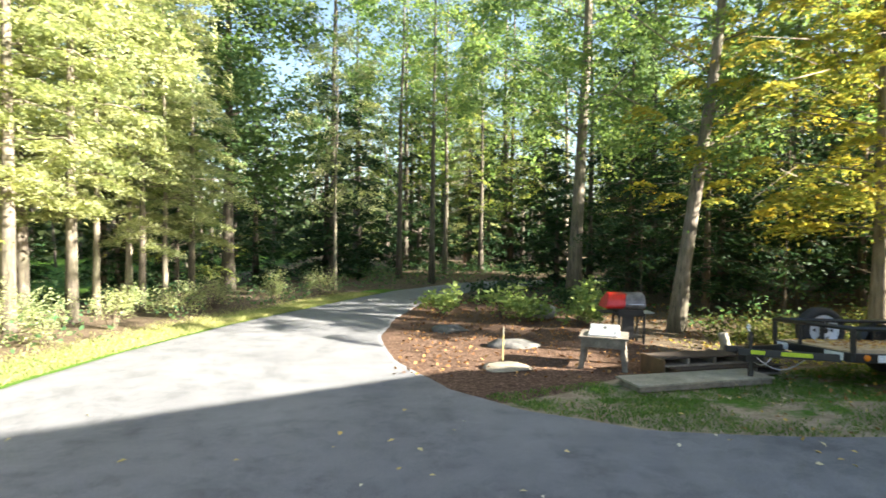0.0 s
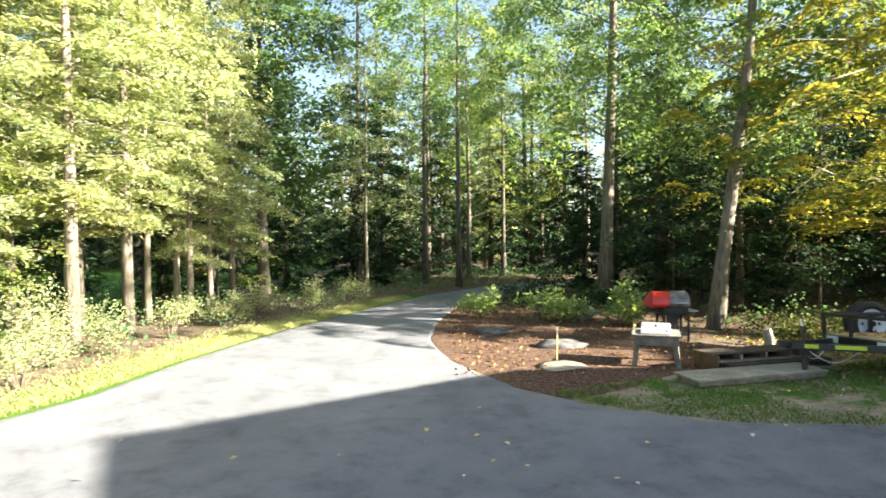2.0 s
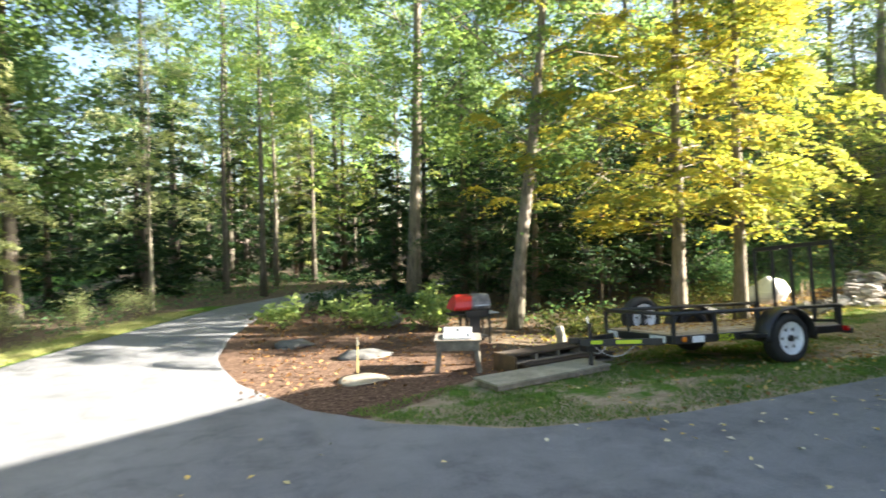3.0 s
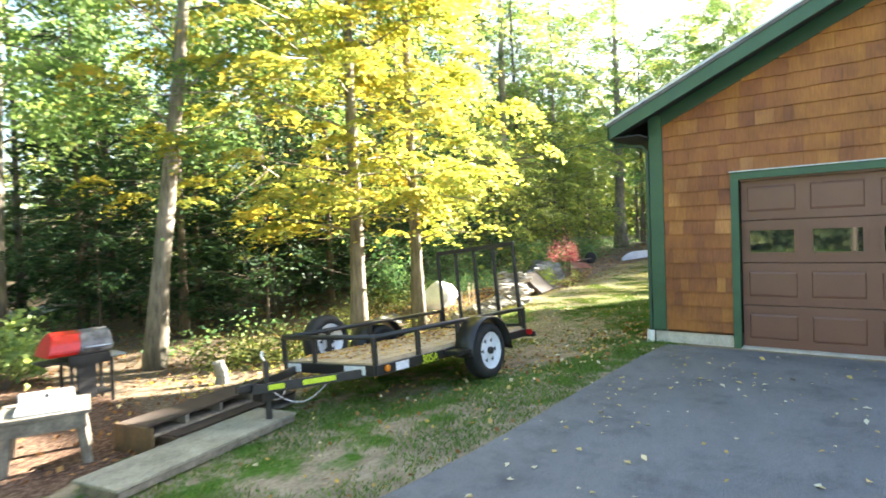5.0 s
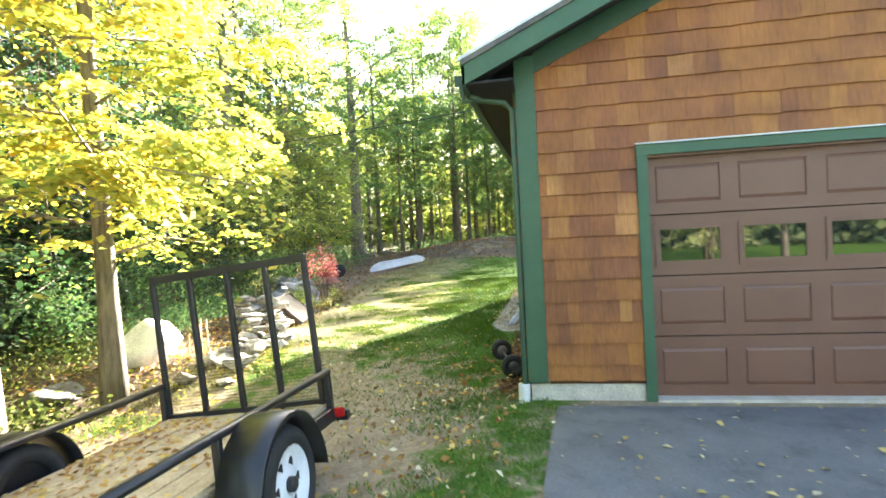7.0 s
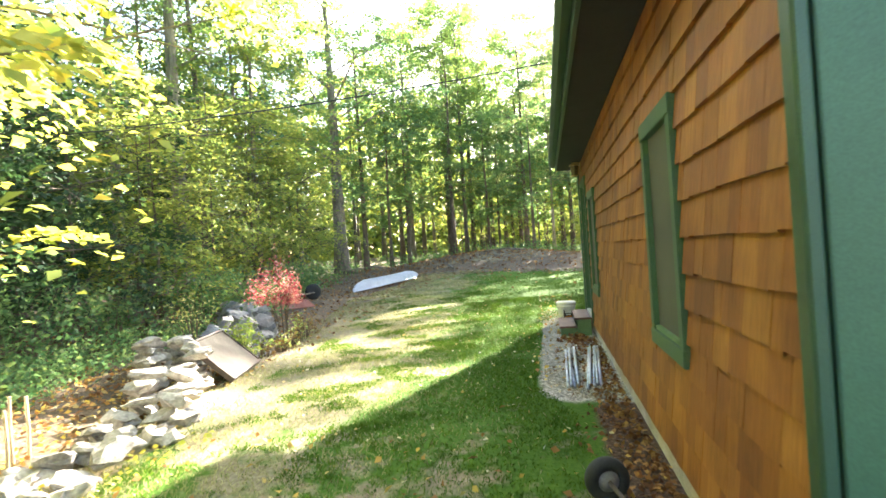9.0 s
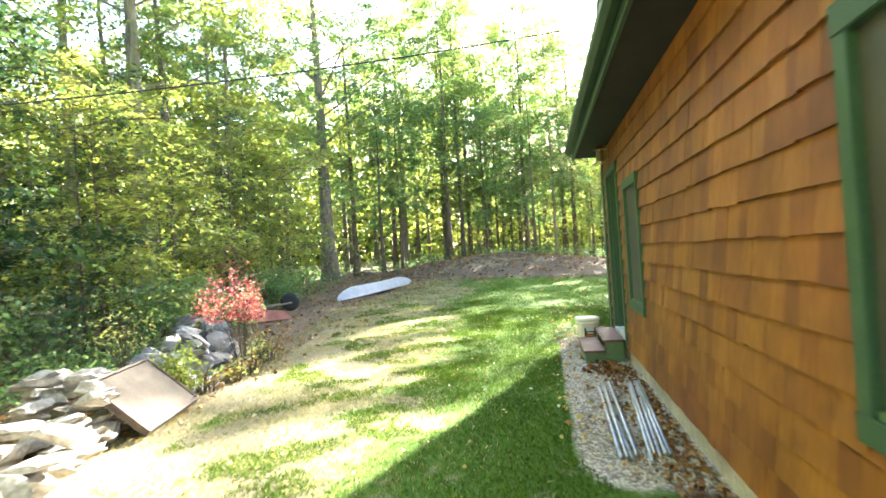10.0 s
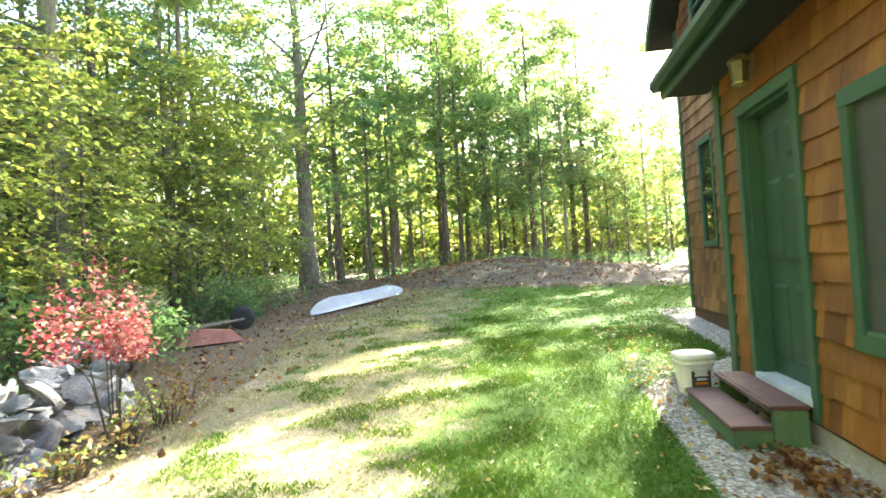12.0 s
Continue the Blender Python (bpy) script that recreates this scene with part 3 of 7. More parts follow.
def shingle_shape(h, slip):
    """Corners of a tapered shingle, one wide; slip: how far its foot hangs out of square."""
    return ((0, 0.004, 0), (1, 0.004, slip), (1, 0.029, slip), (0, 0.029, 0), (0, 0.001, h), (1, 0.001, h), (1, 0.007, h), (0, 0.007, h))


SHINGLE_FACES = ((0, 1, 2, 3), (4, 7, 6, 5), (3, 2, 6, 7), (0, 4, 5, 1), (0, 3, 7, 4), (1, 5, 6, 2))


def shingle_mesh(width, height, slip, mat):
    key = (round(width, 2), round(height, 3), slip, mat.name)
    if key not in shingle_cache:
        w = key[0] - 0.0013
        me = bpy.data.meshes.new("shingle")
        me.from_pydata([(x * w, y, z) for x, y, z in shingle_shape(height + 0.015, slip)], [], SHINGLE_FACES)
        me.materials.append(mat)
        shingle_cache[key] = me
    return shingle_cache[key]


def shingle_row(rng, u0, u1):
    """Random widths that fill u0..u1."""
    out, u = [], u0
    while u < u1 - 0.001:
        w = float(rng.choice([0.10, 0.13, 0.15, 0.18, 0.21, 0.25]))
        if u1 - u - w < 0.08:
            w = u1 - u
        out.append((u, min(w, u1 - u)))
        u += w
    return out


def shingle_wall(wall, spans, place, near, mats, seed, expose, first):
    """spans(z0, z1): the open stretches of one course; near(u, z): whether a shingle is a part of its own."""
    rng = np.random.default_rng(seed)
    made, rest = 0, []
    z, h = 0.185, first
    while True:
        rows = spans(z, z + h)
        if rows is None:
            break
        for u0, u1, za, zb in rows:
            for u, w in shingle_row(rng, u0, u1):
                slip = float(rng.choice([-0.002, 0.0, 0.0, 0.002]))
                m = place @ Matrix.Translation((u, float(rng.uniform(0, 0.003)), za + float(rng.choice([-0.003, -0.001, 0.0, 0.001, 0.003, -0.007]))))
                if near(u, z) and made < 300:
                    ob = new("shingle", shingle_mesh(w, zb - za, slip, mats[0]))
                    ob.parent = wall
                    ob.matrix_basis = m
                    made += 1
                else:
                    rest.append((m, w, zb - za, slip))
        z += h
        h = expose
    verts, faces = [], []
    for m, w, h, slip in rest:
        k = len(verts)
        for x, y, q in shingle_shape(h + 0.015, slip):
            verts.append(tuple(m @ Vector((x * (w - 0.0013), y, q))))
        faces += [tuple(k + i for i in q) for q in SHINGLE_FACES]
    me = bpy.data.meshes.new("shingles")
    me.from_pydata(verts, [], faces)
    me.materials.append(mats[1])
    ob = new("shingles", me)
    ob.parent = wall
    return tagged(ob, kind="stuff")


def cut_spans(u0, u1, holes, z0, z1):
    """Open stretches (u0, u1, z0, z1) of a course: whole beside the holes, trimmed above and below them."""
    spans = [(u0, u1, z0, z1)]
    for a, c, h0, h1 in holes:
        left = []
        for p, q, lo, hi in spans:
            if hi <= h0 or lo >= h1 or q <= a or p >= c:
                left.append((p, q, lo, hi))
                continue
            left += [(p, a, lo, hi), (c, q, lo, hi), (max(p, a), min(q, c), lo, h0), (max(p, a), min(q, c), h1, hi)]
        spans = [v for v in left if v[1] - v[0] > 0.02 and v[3] - v[2] > 0.012]
    return spans


# u runs along +x on the side wall; the shingle's face is +y
def side_spans(z0, z1):
    if z0 > SOFFIT - 0.02:
        return None
    return cut_spans(0.0, GAR_L, [(a + 0.01, c - 0.01, h0, h1) for a, c, h0, h1 in WIN] + [(SD[0] - 0.08, SD[1] + 0.08, SD[2] - 0.11, SD[3] + 0.08)], z0, z1)


# u runs along +y on the front wall; the shingle's face is -x
def front_spans(z0, z1):
    if z0 > roof_z(RIDGE_Y) - 0.12:
        return None
    lo = max(0.0, (z1 - TOP) / PITCH)
    far = max(0.0, (z1 - roof_z(-GAR_W)) / PITCH_FAR)
    return cut_spans(far - GAR_W, -lo, [(D_Y0 - 0.08, D_Y1 + 0.08, -1, D_H + 0.08)], z0, z1)


# ---- trim, roof ----
def trim_board(name, bm, label, mat=None):
    return tagged(link_mesh(name, bm, mat or M_trim), label, "trim", kind="structure")


trim_board("trim_corner_front", box(-0.045, -0.002, -0.165, 0.01, 0.17, TOP + 0.06, 0.004), "green painted corner board facing the drive")
trim_board("trim_corner_side", box(0.002, 0.10, 0.004, 0.034, 0.17, SOFFIT, 0.004), "green painted corner board beside the lawn")
trim_board("trim_corner_rear", box(GAR_L - 0.14, GAR_L, 0.004, 0.045, 0.12, SOFFIT, 0.004), "green painted rear corner board")
trim_board("trim_garage_head", box(-0.045, 0.0, D_Y0 - 0.09, D_Y1 + 0.09, D_H, D_H + 0.09, 0.003), "green head casing over the garage door")
trim_board("trim_drip_cap", box(-0.07, 0.0, D_Y0 - 0.10, D_Y1 + 0.10, D_H + 0.092, D_H + 0.104, 0.002), "thin pale metal drip cap", M_hull)
for nm, y0 in (("trim_garage_jamb_near", D_Y1), ("trim_garage_jamb_far", D_Y0 - 0.09)):
    trim_board(nm, box(-0.045, 0.14, y0, y0 + 0.09, 0.0, D_H - 0.002, 0.003), "green side casing of the garage door")
trim_board("trim_garage_reveal", box(0.0, 0.14, D_Y0, D_Y1, D_H - 0.02, D_H - 0.001), "dark reveal over the garage door", M_gdoor)

def bar_run(points, w, h):
    """A flat-sided pipe of width w (along x) and depth h that follows points."""
    b = bmesh.new()
    pts = [Vector(p) for p in points]
    rings = []
    for i, p in enumerate(pts):
        d = (pts[min(i + 1, len(pts) - 1)] - pts[max(i - 1, 0)]).normalized()
        u = Vector((1, 0, 0))
        u = (u - d * u.dot(d)).normalized()
        v = d.cross(u)
        rings.append([b.verts.new(p + u * (a * w / 2) + v * (e * h / 2)) for a, e in ((-1, -0.6), (-0.75, -1), (0.75, -1), (1, -0.6), (1, 0.6), (0.75, 1), (-0.75, 1), (-1, 0.6))])
    for r0, r1 in zip(rings, rings[1:]):
        for k in range(8):
            b.faces.new((r0[k], r0[(k + 1) % 8], r1[(k + 1) % 8], r1[k]))
    b.faces.new(rings[0])
    b.faces.new(rings[-1])
    return b


# roof with overhangs: two slabs, fascia boards, soffit, gutter
OV_F, OV_S = 0.46, 0.42
eave_z = TOP - PITCH * OV_S
for nm, side in (("roof_near", 1), ("roof_far", -1)):
    b = bmesh.new()
    y_e = OV_S if side == 1 else -GAR_W - OV_S
    eave_s = eave_z if side == 1 else roof_z(y_e)
    pts = [(y_e, eave_s + 0.10), (RIDGE_Y, roof_z(RIDGE_Y) + 0.10), (RIDGE_Y, roof_z(RIDGE_Y) + 0.155), (y_e, eave_s + 0.155)]
    v0 = [b.verts.new((-OV_F - 0.02, y, z)) for y, z in pts]
    v1 = [b.verts.new((GAR_L + 0.3, y, z)) for y, z in pts]
    b.faces.new(v0)
    b.faces.new(v1)
    for k in range(4):
        b.faces.new((v0[k], v0[(k + 1) % 4], v1[(k + 1) % 4], v1[k]))
    trim_board(nm, b, "grey asphalt shingle roof slope", M_roof)


def rake_board(x0, x1, y0, y1, top, deep):
    b = bmesh.new()
    vs = [b.verts.new((x, y, z)) for x in (x0, x1) for y, z in ((y0, TOP + PITCH * -y0 + top - deep), (y1, TOP + PITCH * -y1 + top - deep), (y1, TOP + PITCH * -y1 + top), (y0, TOP + PITCH * -y0 + top))]
    for q in ((0, 1, 2, 3), (7, 6, 5, 4), (0, 4, 5, 1), (1, 5, 6, 2), (2, 6, 7, 3), (3, 7, 4, 0)):
        b.faces.new([vs[i] for i in q])
    return b


trim_board("trim_rake", rake_board(-OV_F, -OV_F + 0.03, OV_S, RIDGE_Y, 0.098, 0.165), "green rake board along the gable")
b = rake_board(-OV_F, -OV_F + 0.03, OV_S, RIDGE_Y, 0.098, 0.165)
for v in b.verts:
    run = RIDGE_Y - (2 * RIDGE_Y - v.co.y)
    v.co = (v.co.x, 2 * RIDGE_Y - v.co.y, v.co.z + (PITCH - PITCH_FAR) * run)
trim_board("trim_rake_far", b, "green rake board along the gable")
trim_board("trim_drip_edge", rake_board(-OV_F - 0.028, -OV_F + 0.004, OV_S + 0.02, RIDGE_Y, 0.172, 0.028), "thin pale metal drip edge along the gable roof", M_hull)
trim_board("trim_rake_inner", rake_board(-0.035, -0.002, -0.16, RIDGE_Y, 0.02, 0.185), "dark green frieze board under the rake", M_door_eave_green)
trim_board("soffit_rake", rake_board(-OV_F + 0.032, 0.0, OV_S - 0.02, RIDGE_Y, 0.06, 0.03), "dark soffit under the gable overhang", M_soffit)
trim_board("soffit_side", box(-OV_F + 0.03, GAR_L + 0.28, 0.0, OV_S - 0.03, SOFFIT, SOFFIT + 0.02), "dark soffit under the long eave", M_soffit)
# Fascia and gutter take a darker green that holds the eave's shade.
trim_board("trim_fascia", box(-OV_F, GAR_L + 0.3, OV_S - 0.03, OV_S, eave_z - 0.07, eave_z + 0.10, 0.003), "green fascia along the eave", M_door_eave_green)
b = bmesh.new()
prof = [(0.0, 0.0), (0.005, -0.085), (0.065, -0.095), (0.10, -0.05), (0.105, 0.0), (0.095, 0.0), (0.09, -0.045), (0.06, -0.085), (0.012, -0.077), (0.008, 0.0)]
ra = [b.verts.new((-0.16, OV_S + y, eave_z + 0.10 + z)) for y, z in prof]
rb = [b.verts.new((GAR_L + 0.3, OV_S + y, eave_z + 0.10 + z)) for y, z in prof]
for k in range(len(prof)):
    b.faces.new((ra[k], ra[(k + 1) % len(prof)], rb[(k + 1) % len(prof)], rb[k]))
b.faces.new(ra)
b.faces.new(rb)
gutter = thing("gutter", Matrix(), "green metal eave gutter with a downspout at the front corner", "gutter")
part("channel", b, M_door_eave_green, gutter)
part("end_cap", box(-0.168, -0.161, OV_S + 0.001, OV_S + 0.104, eave_z + 0.006, eave_z + 0.101), M_door_eave_green, gutter)
part("downspout", bar_run([(-0.12, OV_S + 0.05, eave_z + 0.01), (-0.12, OV_S + 0.04, eave_z - 0.12), (-0.09, OV_S - 0.08, SOFFIT - 0.06), (-0.03, 0.11, SOFFIT - 0.09), (-0.02, 0.044, SOFFIT - 0.16), (-0.02, 0.044, 0.12)], 0.072, 0.042), M_door_eave_green, gutter)
part("elbow", bar_run([(-0.12, OV_S - 0.01, SOFFIT - 0.03), (-0.095, OV_S - 0.10, SOFFIT - 0.055)], 0.08, 0.05), M_door_eave_green, gutter)
part("outlet", tube([(-0.02, 0.05, 0.16), (-0.025, 0.055, 0.02), (-0.03, 0.06, -0.10)], 0.052, 14), M_white, gutter, "white plastic drain elbow")


# ---- garage door ----
def garage_door():
    ob = tagged(new("door_garage"), "brown steel sectional garage door with a row of small windows", "garage door", kind="structure")
    x_f = 0.085
    h = D_H / 4
    w = (D_Y1 - D_Y0) / 4
    for r in range(4):
        sec = part("section", box(x_f + 0.012, x_f + 0.05, D_Y0 + 0.004, D_Y1 - 0.004, r * h + 0.016, (r + 1) * h + 0.012 - 0.004), M_gdoor, ob)
        b = bmesh.new()
        z0, z1 = r * h + 0.018, (r + 1) * h + 0.006
        p0, p1 = z0 + 0.10, z1 - 0.10
        box(x_f, x_f + 0.013, D_Y0 + 0.004, D_Y1 - 0.004, z0, p0, bm=b)
        box(x_f, x_f + 0.013, D_Y0 + 0.004, D_Y1 - 0.004, p1, z1, bm=b)
        ends = [D_Y0 + 0.004]
        for c in range(4):
            ends += [D_Y0 + c * w + 0.075, D_Y0 + (c + 1) * w - 0.075]
        ends.append(D_Y1 - 0.004)
        for k in range(0, len(ends), 2):
            box(x_f, x_f + 0.013, ends[k], ends[k + 1], p0, p1, bm=b)
        part("rail", b, M_gdoor, sec)
        for c in range(4):
            y0, y1 = D_Y0 + c * w + 0.075, D_Y0 + (c + 1) * w - 0.075
            if r == 2:
                win = bmesh.new()
                for q in ((y0 - 0.02, y1 + 0.02, p0 - 0.02, p0 + 0.022), (y0 - 0.02, y1 + 0.02, p1 - 0.022, p1 + 0.02)):
                    box(x_f - 0.012, x_f + 0.006, *q, bm=win)
                for q in ((y0 - 0.02, y0 + 0.022), (y1 - 0.022, y1 + 0.02)):
                    box(x_f - 0.0115, x_f + 0.006, *q, p0 + 0.022, p1 - 0.022, bm=win)
                part("window_frame", win, M_gdoor, sec)
                part("pane", box(x_f + 0.002, x_f + 0.007, y0 + 0.02, y1 - 0.02, p0 + 0.02, p1 - 0.02), M_glass, sec, "dark reflective glass pane")
            else:
                b = bmesh.new()
                i, j = 0.012, 0.03
                o = [b.verts.new((x_f + 0.0115, y, z)) for y, z in ((y0, p0), (y1, p0), (y1, p1), (y0, p1))]
                t = [b.verts.new((x_f + 0.002, y, z)) for y, z in ((y0 + i, p0 + j), (y1 - i, p0 + j), (y1 - i, p1 - j), (y0 + i, p1 - j))]
                b.faces.new(t)
                b.faces.new(o)
                for k in range(4):
                    b.faces.new((o[k], o[(k + 1) % 4], t[(k + 1) % 4], t[k]))
                part("raised_panel", b, M_gdoor, sec)
    part("weather_seal", box(x_f - 0.01, x_f + 0.05, D_Y0 + 0.004, D_Y1 - 0.004, 0.0, 0.017), M_rubber, ob)


garage_door()
tagged(link_mesh("door_sill", box(-0.06, 0.2, D_Y0, D_Y1, -0.2, 0.021, 0.004), M_concrete), "pale concrete strip under the garage door", "sill", kind="structure")


def side_window(number, x0, x1, z0, z1):
    ob = tagged(new("window_%d" % number), "green-framed window with a dark insect screen in a shingled wall", "window", kind="structure")
    t = 0.105
    for nm, q in (("head_casing", (x0 - 0.005, x1 + 0.005, z1 - t + 0.02, z1 + 0.015)), ("sill", (x0 - 0.005, x1 + 0.005, z0 - 0.015, z0 + t - 0.03))):
        part(nm, box(q[0], q[1], 0.0, 0.05, q[2], q[3], 0.004), M_trim, ob)
    for q in ((x0, x0 + t - 0.015), (x1 - t + 0.015, x1)):
        part("side_casing", box(q[0], q[1], 0.0, 0.045, z0 + t - 0.032, z1 - t + 0.022, 0.004), M_trim, ob)
    part("stool", box(x0 + 0.09, x1 - 0.09, -0.02, 0.035, z0 + t - 0.03, z0 + t - 0.005, 0.003), M_stepgreen, ob, "pale worn sill edge")
    part("screen", box(x0 + 0.085, x1 - 0.085, -0.05, 0.012, z0 + t - 0.02, z1 - t + 0.03), M_screen, ob, "dark insect screen")
    return ob


side_window(1, *WIN[0])
side_window(2, *WIN[1])


def side_door():
    ob = tagged(new("door_side"), "closed dark green panelled entrance door with green casing", "door", kind="structure")
    x0, x1, z0, z1 = SD
    part("head_casing", box(x0 - 0.09, x1 + 0.09, 0.0, 0.045, z1 - 0.002, z1 + 0.09, 0.004), M_trim, ob)
    for a in (x0 - 0.09, x1):
        part("side_casing", box(a, a + 0.09, 0.0, 0.045, z0 - 0.12, z1 - 0.004, 0.004), M_trim, ob)
    for a in (x0, x1 - 0.03):
        part("jamb", box(a, a + 0.03, -0.13, 0.004, z0, z1 - 0.03), M_trim, ob)
    part("head_jamb", box(x0, x1, -0.13, 0.004, z1 - 0.03, z1 - 0.004), M_trim, ob)
    leaf = part("door_leaf", box(x0 + 0.032, x1 - 0.032, -0.125, -0.085, z0 + 0.02, z1 - 0.032, 0.003), M_door_eave_green, ob, "dark green panelled door leaf")
    w = (x1 - x0 - 0.064)
    for c in (0, 1):
        a = x0 + 0.032 + 0.11 + c * (w / 2 - 0.045)
        for q0, q1 in ((0.16, 0.72), (0.88, 1.50), (1.62, 1.88)):
            b = bmesh.new()
            o = [(a, z0 + q0), (a + 0.27, z0 + q0), (a + 0.27, z0 + q1), (a, z0 + q1)]
            i = 0.035
            t_ = [(a + i, z0 + q0 + i), (a + 0.27 - i, z0 + q0 + i), (a + 0.27 - i, z0 + q1 - i), (a + i, z0 + q1 - i)]
            vo = [b.verts.new((x, -0.086, z)) for x, z in o]
            vt = [b.verts.new((x, -0.072, z)) for x, z in t_]
            b.faces.new(vt)
            b.faces.new(vo)
            for k in range(4):
                b.faces.new((vo[k], vo[(k + 1) % 4], vt[(k + 1) % 4], vt[k]))
            part("panel", b, M_door_eave_green, leaf)
    part("knob", lathe([(0.012, -0.086), (0.012, -0.05), (0.028, -0.045), (0.03, -0.025), (0.02, -0.012)], 16, axis="y", at=(x0 + 0.10, 0, z0 + 0.92)), M_brass, leaf, "brass knob", True)
    part("threshold", box(x0 - 0.02, x1 + 0.02, -0.12, 0.05, z0 - 0.035, z0 + 0.018, 0.004), M_hull, ob, "pale metal threshold")


side_door()

# ---- taller wing behind the garage ----
WX0, WX1, WY = GAR_L, 13.9, -0.9
W_E, W_P = 5.02, 0.75
b = bmesh.new()
box(WX0, WX1, WY - 0.15, WY, 0.0, W_E, bm=b)
box(WX1 - 0.15, WX1, WY - 8, WY - 0.15, 0.0, W_E, bm=b)
box(WX0, WX0 + 0.15, WY - 8, WY - 0.15, 2.5, W_E, bm=b)
box(WX0 + 0.15, WX1 - 0.15, WY - 8, WY - 7.85, 0.0, W_E, bm=b)
top_z = W_E + W_P * (WX1 - (WX0 + WX1) / 2)
v = [b.verts.new(p) for p in ((WX0, WY, W_E), (WX1, WY, W_E), ((WX0 + WX1) / 2, WY, top_z), (WX0, WY - 0.15, W_E), (WX1, WY - 0.15, W_E), ((WX0 + WX1) / 2, WY - 0.15, top_z))]
for q in ((0, 1, 2), (5, 4, 3), (0, 3, 4, 1), (1, 4, 5, 2), (2, 5, 3, 0)):
    b.faces.new([v[i] for i in q])
wall_wing = tagged(link_mesh("wall_wing", b, M_sheath), "two-storey gable wall of dark brown cedar shingles", "wall", kind="structure")
tagged(link_mesh("foundation_wing", box(WX0 + 0.01, WX1 - 0.012, WY - 0.2, WY - 0.012, -0.2, 0.34), M_concrete), "pale concrete foundation of the wing", "foundation", kind="structure")
WW = ((12.28, 12.98, 1.34, 2.96), (12.0, 12.9, 4.35, 5.5))


def wing_spans(z0, z1):
    if z0 > top_z - 0.2:
        return None
    if z0 < 0.3:
        return []
    lo = max(0.0, (z1 - W_E) / W_P)
    return cut_spans(WX0 + lo, WX1 - lo, WW, z0, z1)


for k, (x0, x1, z0, z1) in enumerate(WW):
    ob = tagged(new("window_%d" % (k + 3)), "green-framed window in the dark shingled wing", "window", kind="structure")
    for q in ((x0, x1, z1 - 0.09, z1), (x0, x1, z0, z0 + 0.09)):
        part("casing", box(q[0], q[1], WY, WY + 0.045, q[2], q[3], 0.004), M_trim, ob)
    for a in (x0, x1 - 0.09):
        part("casing", box(a, a + 0.09, WY, WY + 0.04, z0 + 0.091, z1 - 0.091, 0.004), M_trim, ob)
    part("sash_rail", box(x0 + 0.09, x1 - 0.09, WY + 0.001, WY + 0.03, (z0 + z1) / 2 - 0.02, (z0 + z1) / 2 + 0.02), M_trim, ob)
    part("pane", box(x0 + 0.08, x1 - 0.08, WY - 0.01, WY + 0.012, z0 + 0.08, z1 - 0.08), M_glass, ob, "reflective glass pane")
trim_board("trim_corner_wing", box(WX1 - 0.1, WX1 + 0.03, WY + 0.002, WY + 0.045, 0.34, W_E - 0.02, 0.004), "green corner board of the wing")
for side in (-1, 1):
    b = bmesh.new()
    cx = (WX0 + WX1) / 2
    xe = cx + side * ((WX1 - WX0) / 2 + 0.25)
    ze = top_z - W_P * abs(xe - cx)
    pts = [(xe, ze), (cx, top_z), (cx, top_z + 0.22), (xe, ze + 0.22)]
    va = [b.verts.new((x, WY + 0.42, z)) for x, z in pts]
    vb = [b.verts.new((x, WY - 8.4, z)) for x, z in pts]
    b.faces.new(va)
    b.faces.new(vb)
    for k in range(4):
        b.faces.new((va[k], va[(k + 1) % 4], vb[(k + 1) % 4], vb[k]))
    trim_board("roof_wing" if side == 1 else "roof_wing_far", b, "dark asphalt roof slope of the wing", M_roof)
    b = bmesh.new()
    pts = [(xe, ze - 0.024), (cx, top_z - 0.024), (cx, top_z - 0.004), (xe, ze - 0.004)]
    va = [b.verts.new((x, WY + 0.415, z)) for x, z in pts]
    vb = [b.verts.new((x, WY - 8.38, z)) for x, z in pts]
    b.faces.new(va)
    b.faces.new(vb)
    for k in range(4):
        b.faces.new((va[k], va[(k + 1) % 4], vb[(k + 1) % 4], vb[k]))
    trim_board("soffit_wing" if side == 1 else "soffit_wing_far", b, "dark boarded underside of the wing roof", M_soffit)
    b = bmesh.new()
    pts = [(xe, ze - 0.03), (cx, top_z - 0.03), (cx, top_z + 0.215), (xe, ze + 0.215)]
    va = [b.verts.new((x, WY + 0.422, z)) for x, z in pts]
    vb = [b.verts.new((x, WY + 0.452, z)) for x, z in pts]
    b.faces.new(va)
    b.faces.new(vb)
    for k in range(4):
        b.faces.new((va[k], va[(k + 1) % 4], vb[(k + 1) % 4], vb[k]))
    trim_board("trim_rake_wing" if side == 1 else "trim_rake_wing_far", b, "dark green rake board of the wing", M_door_eave_green)


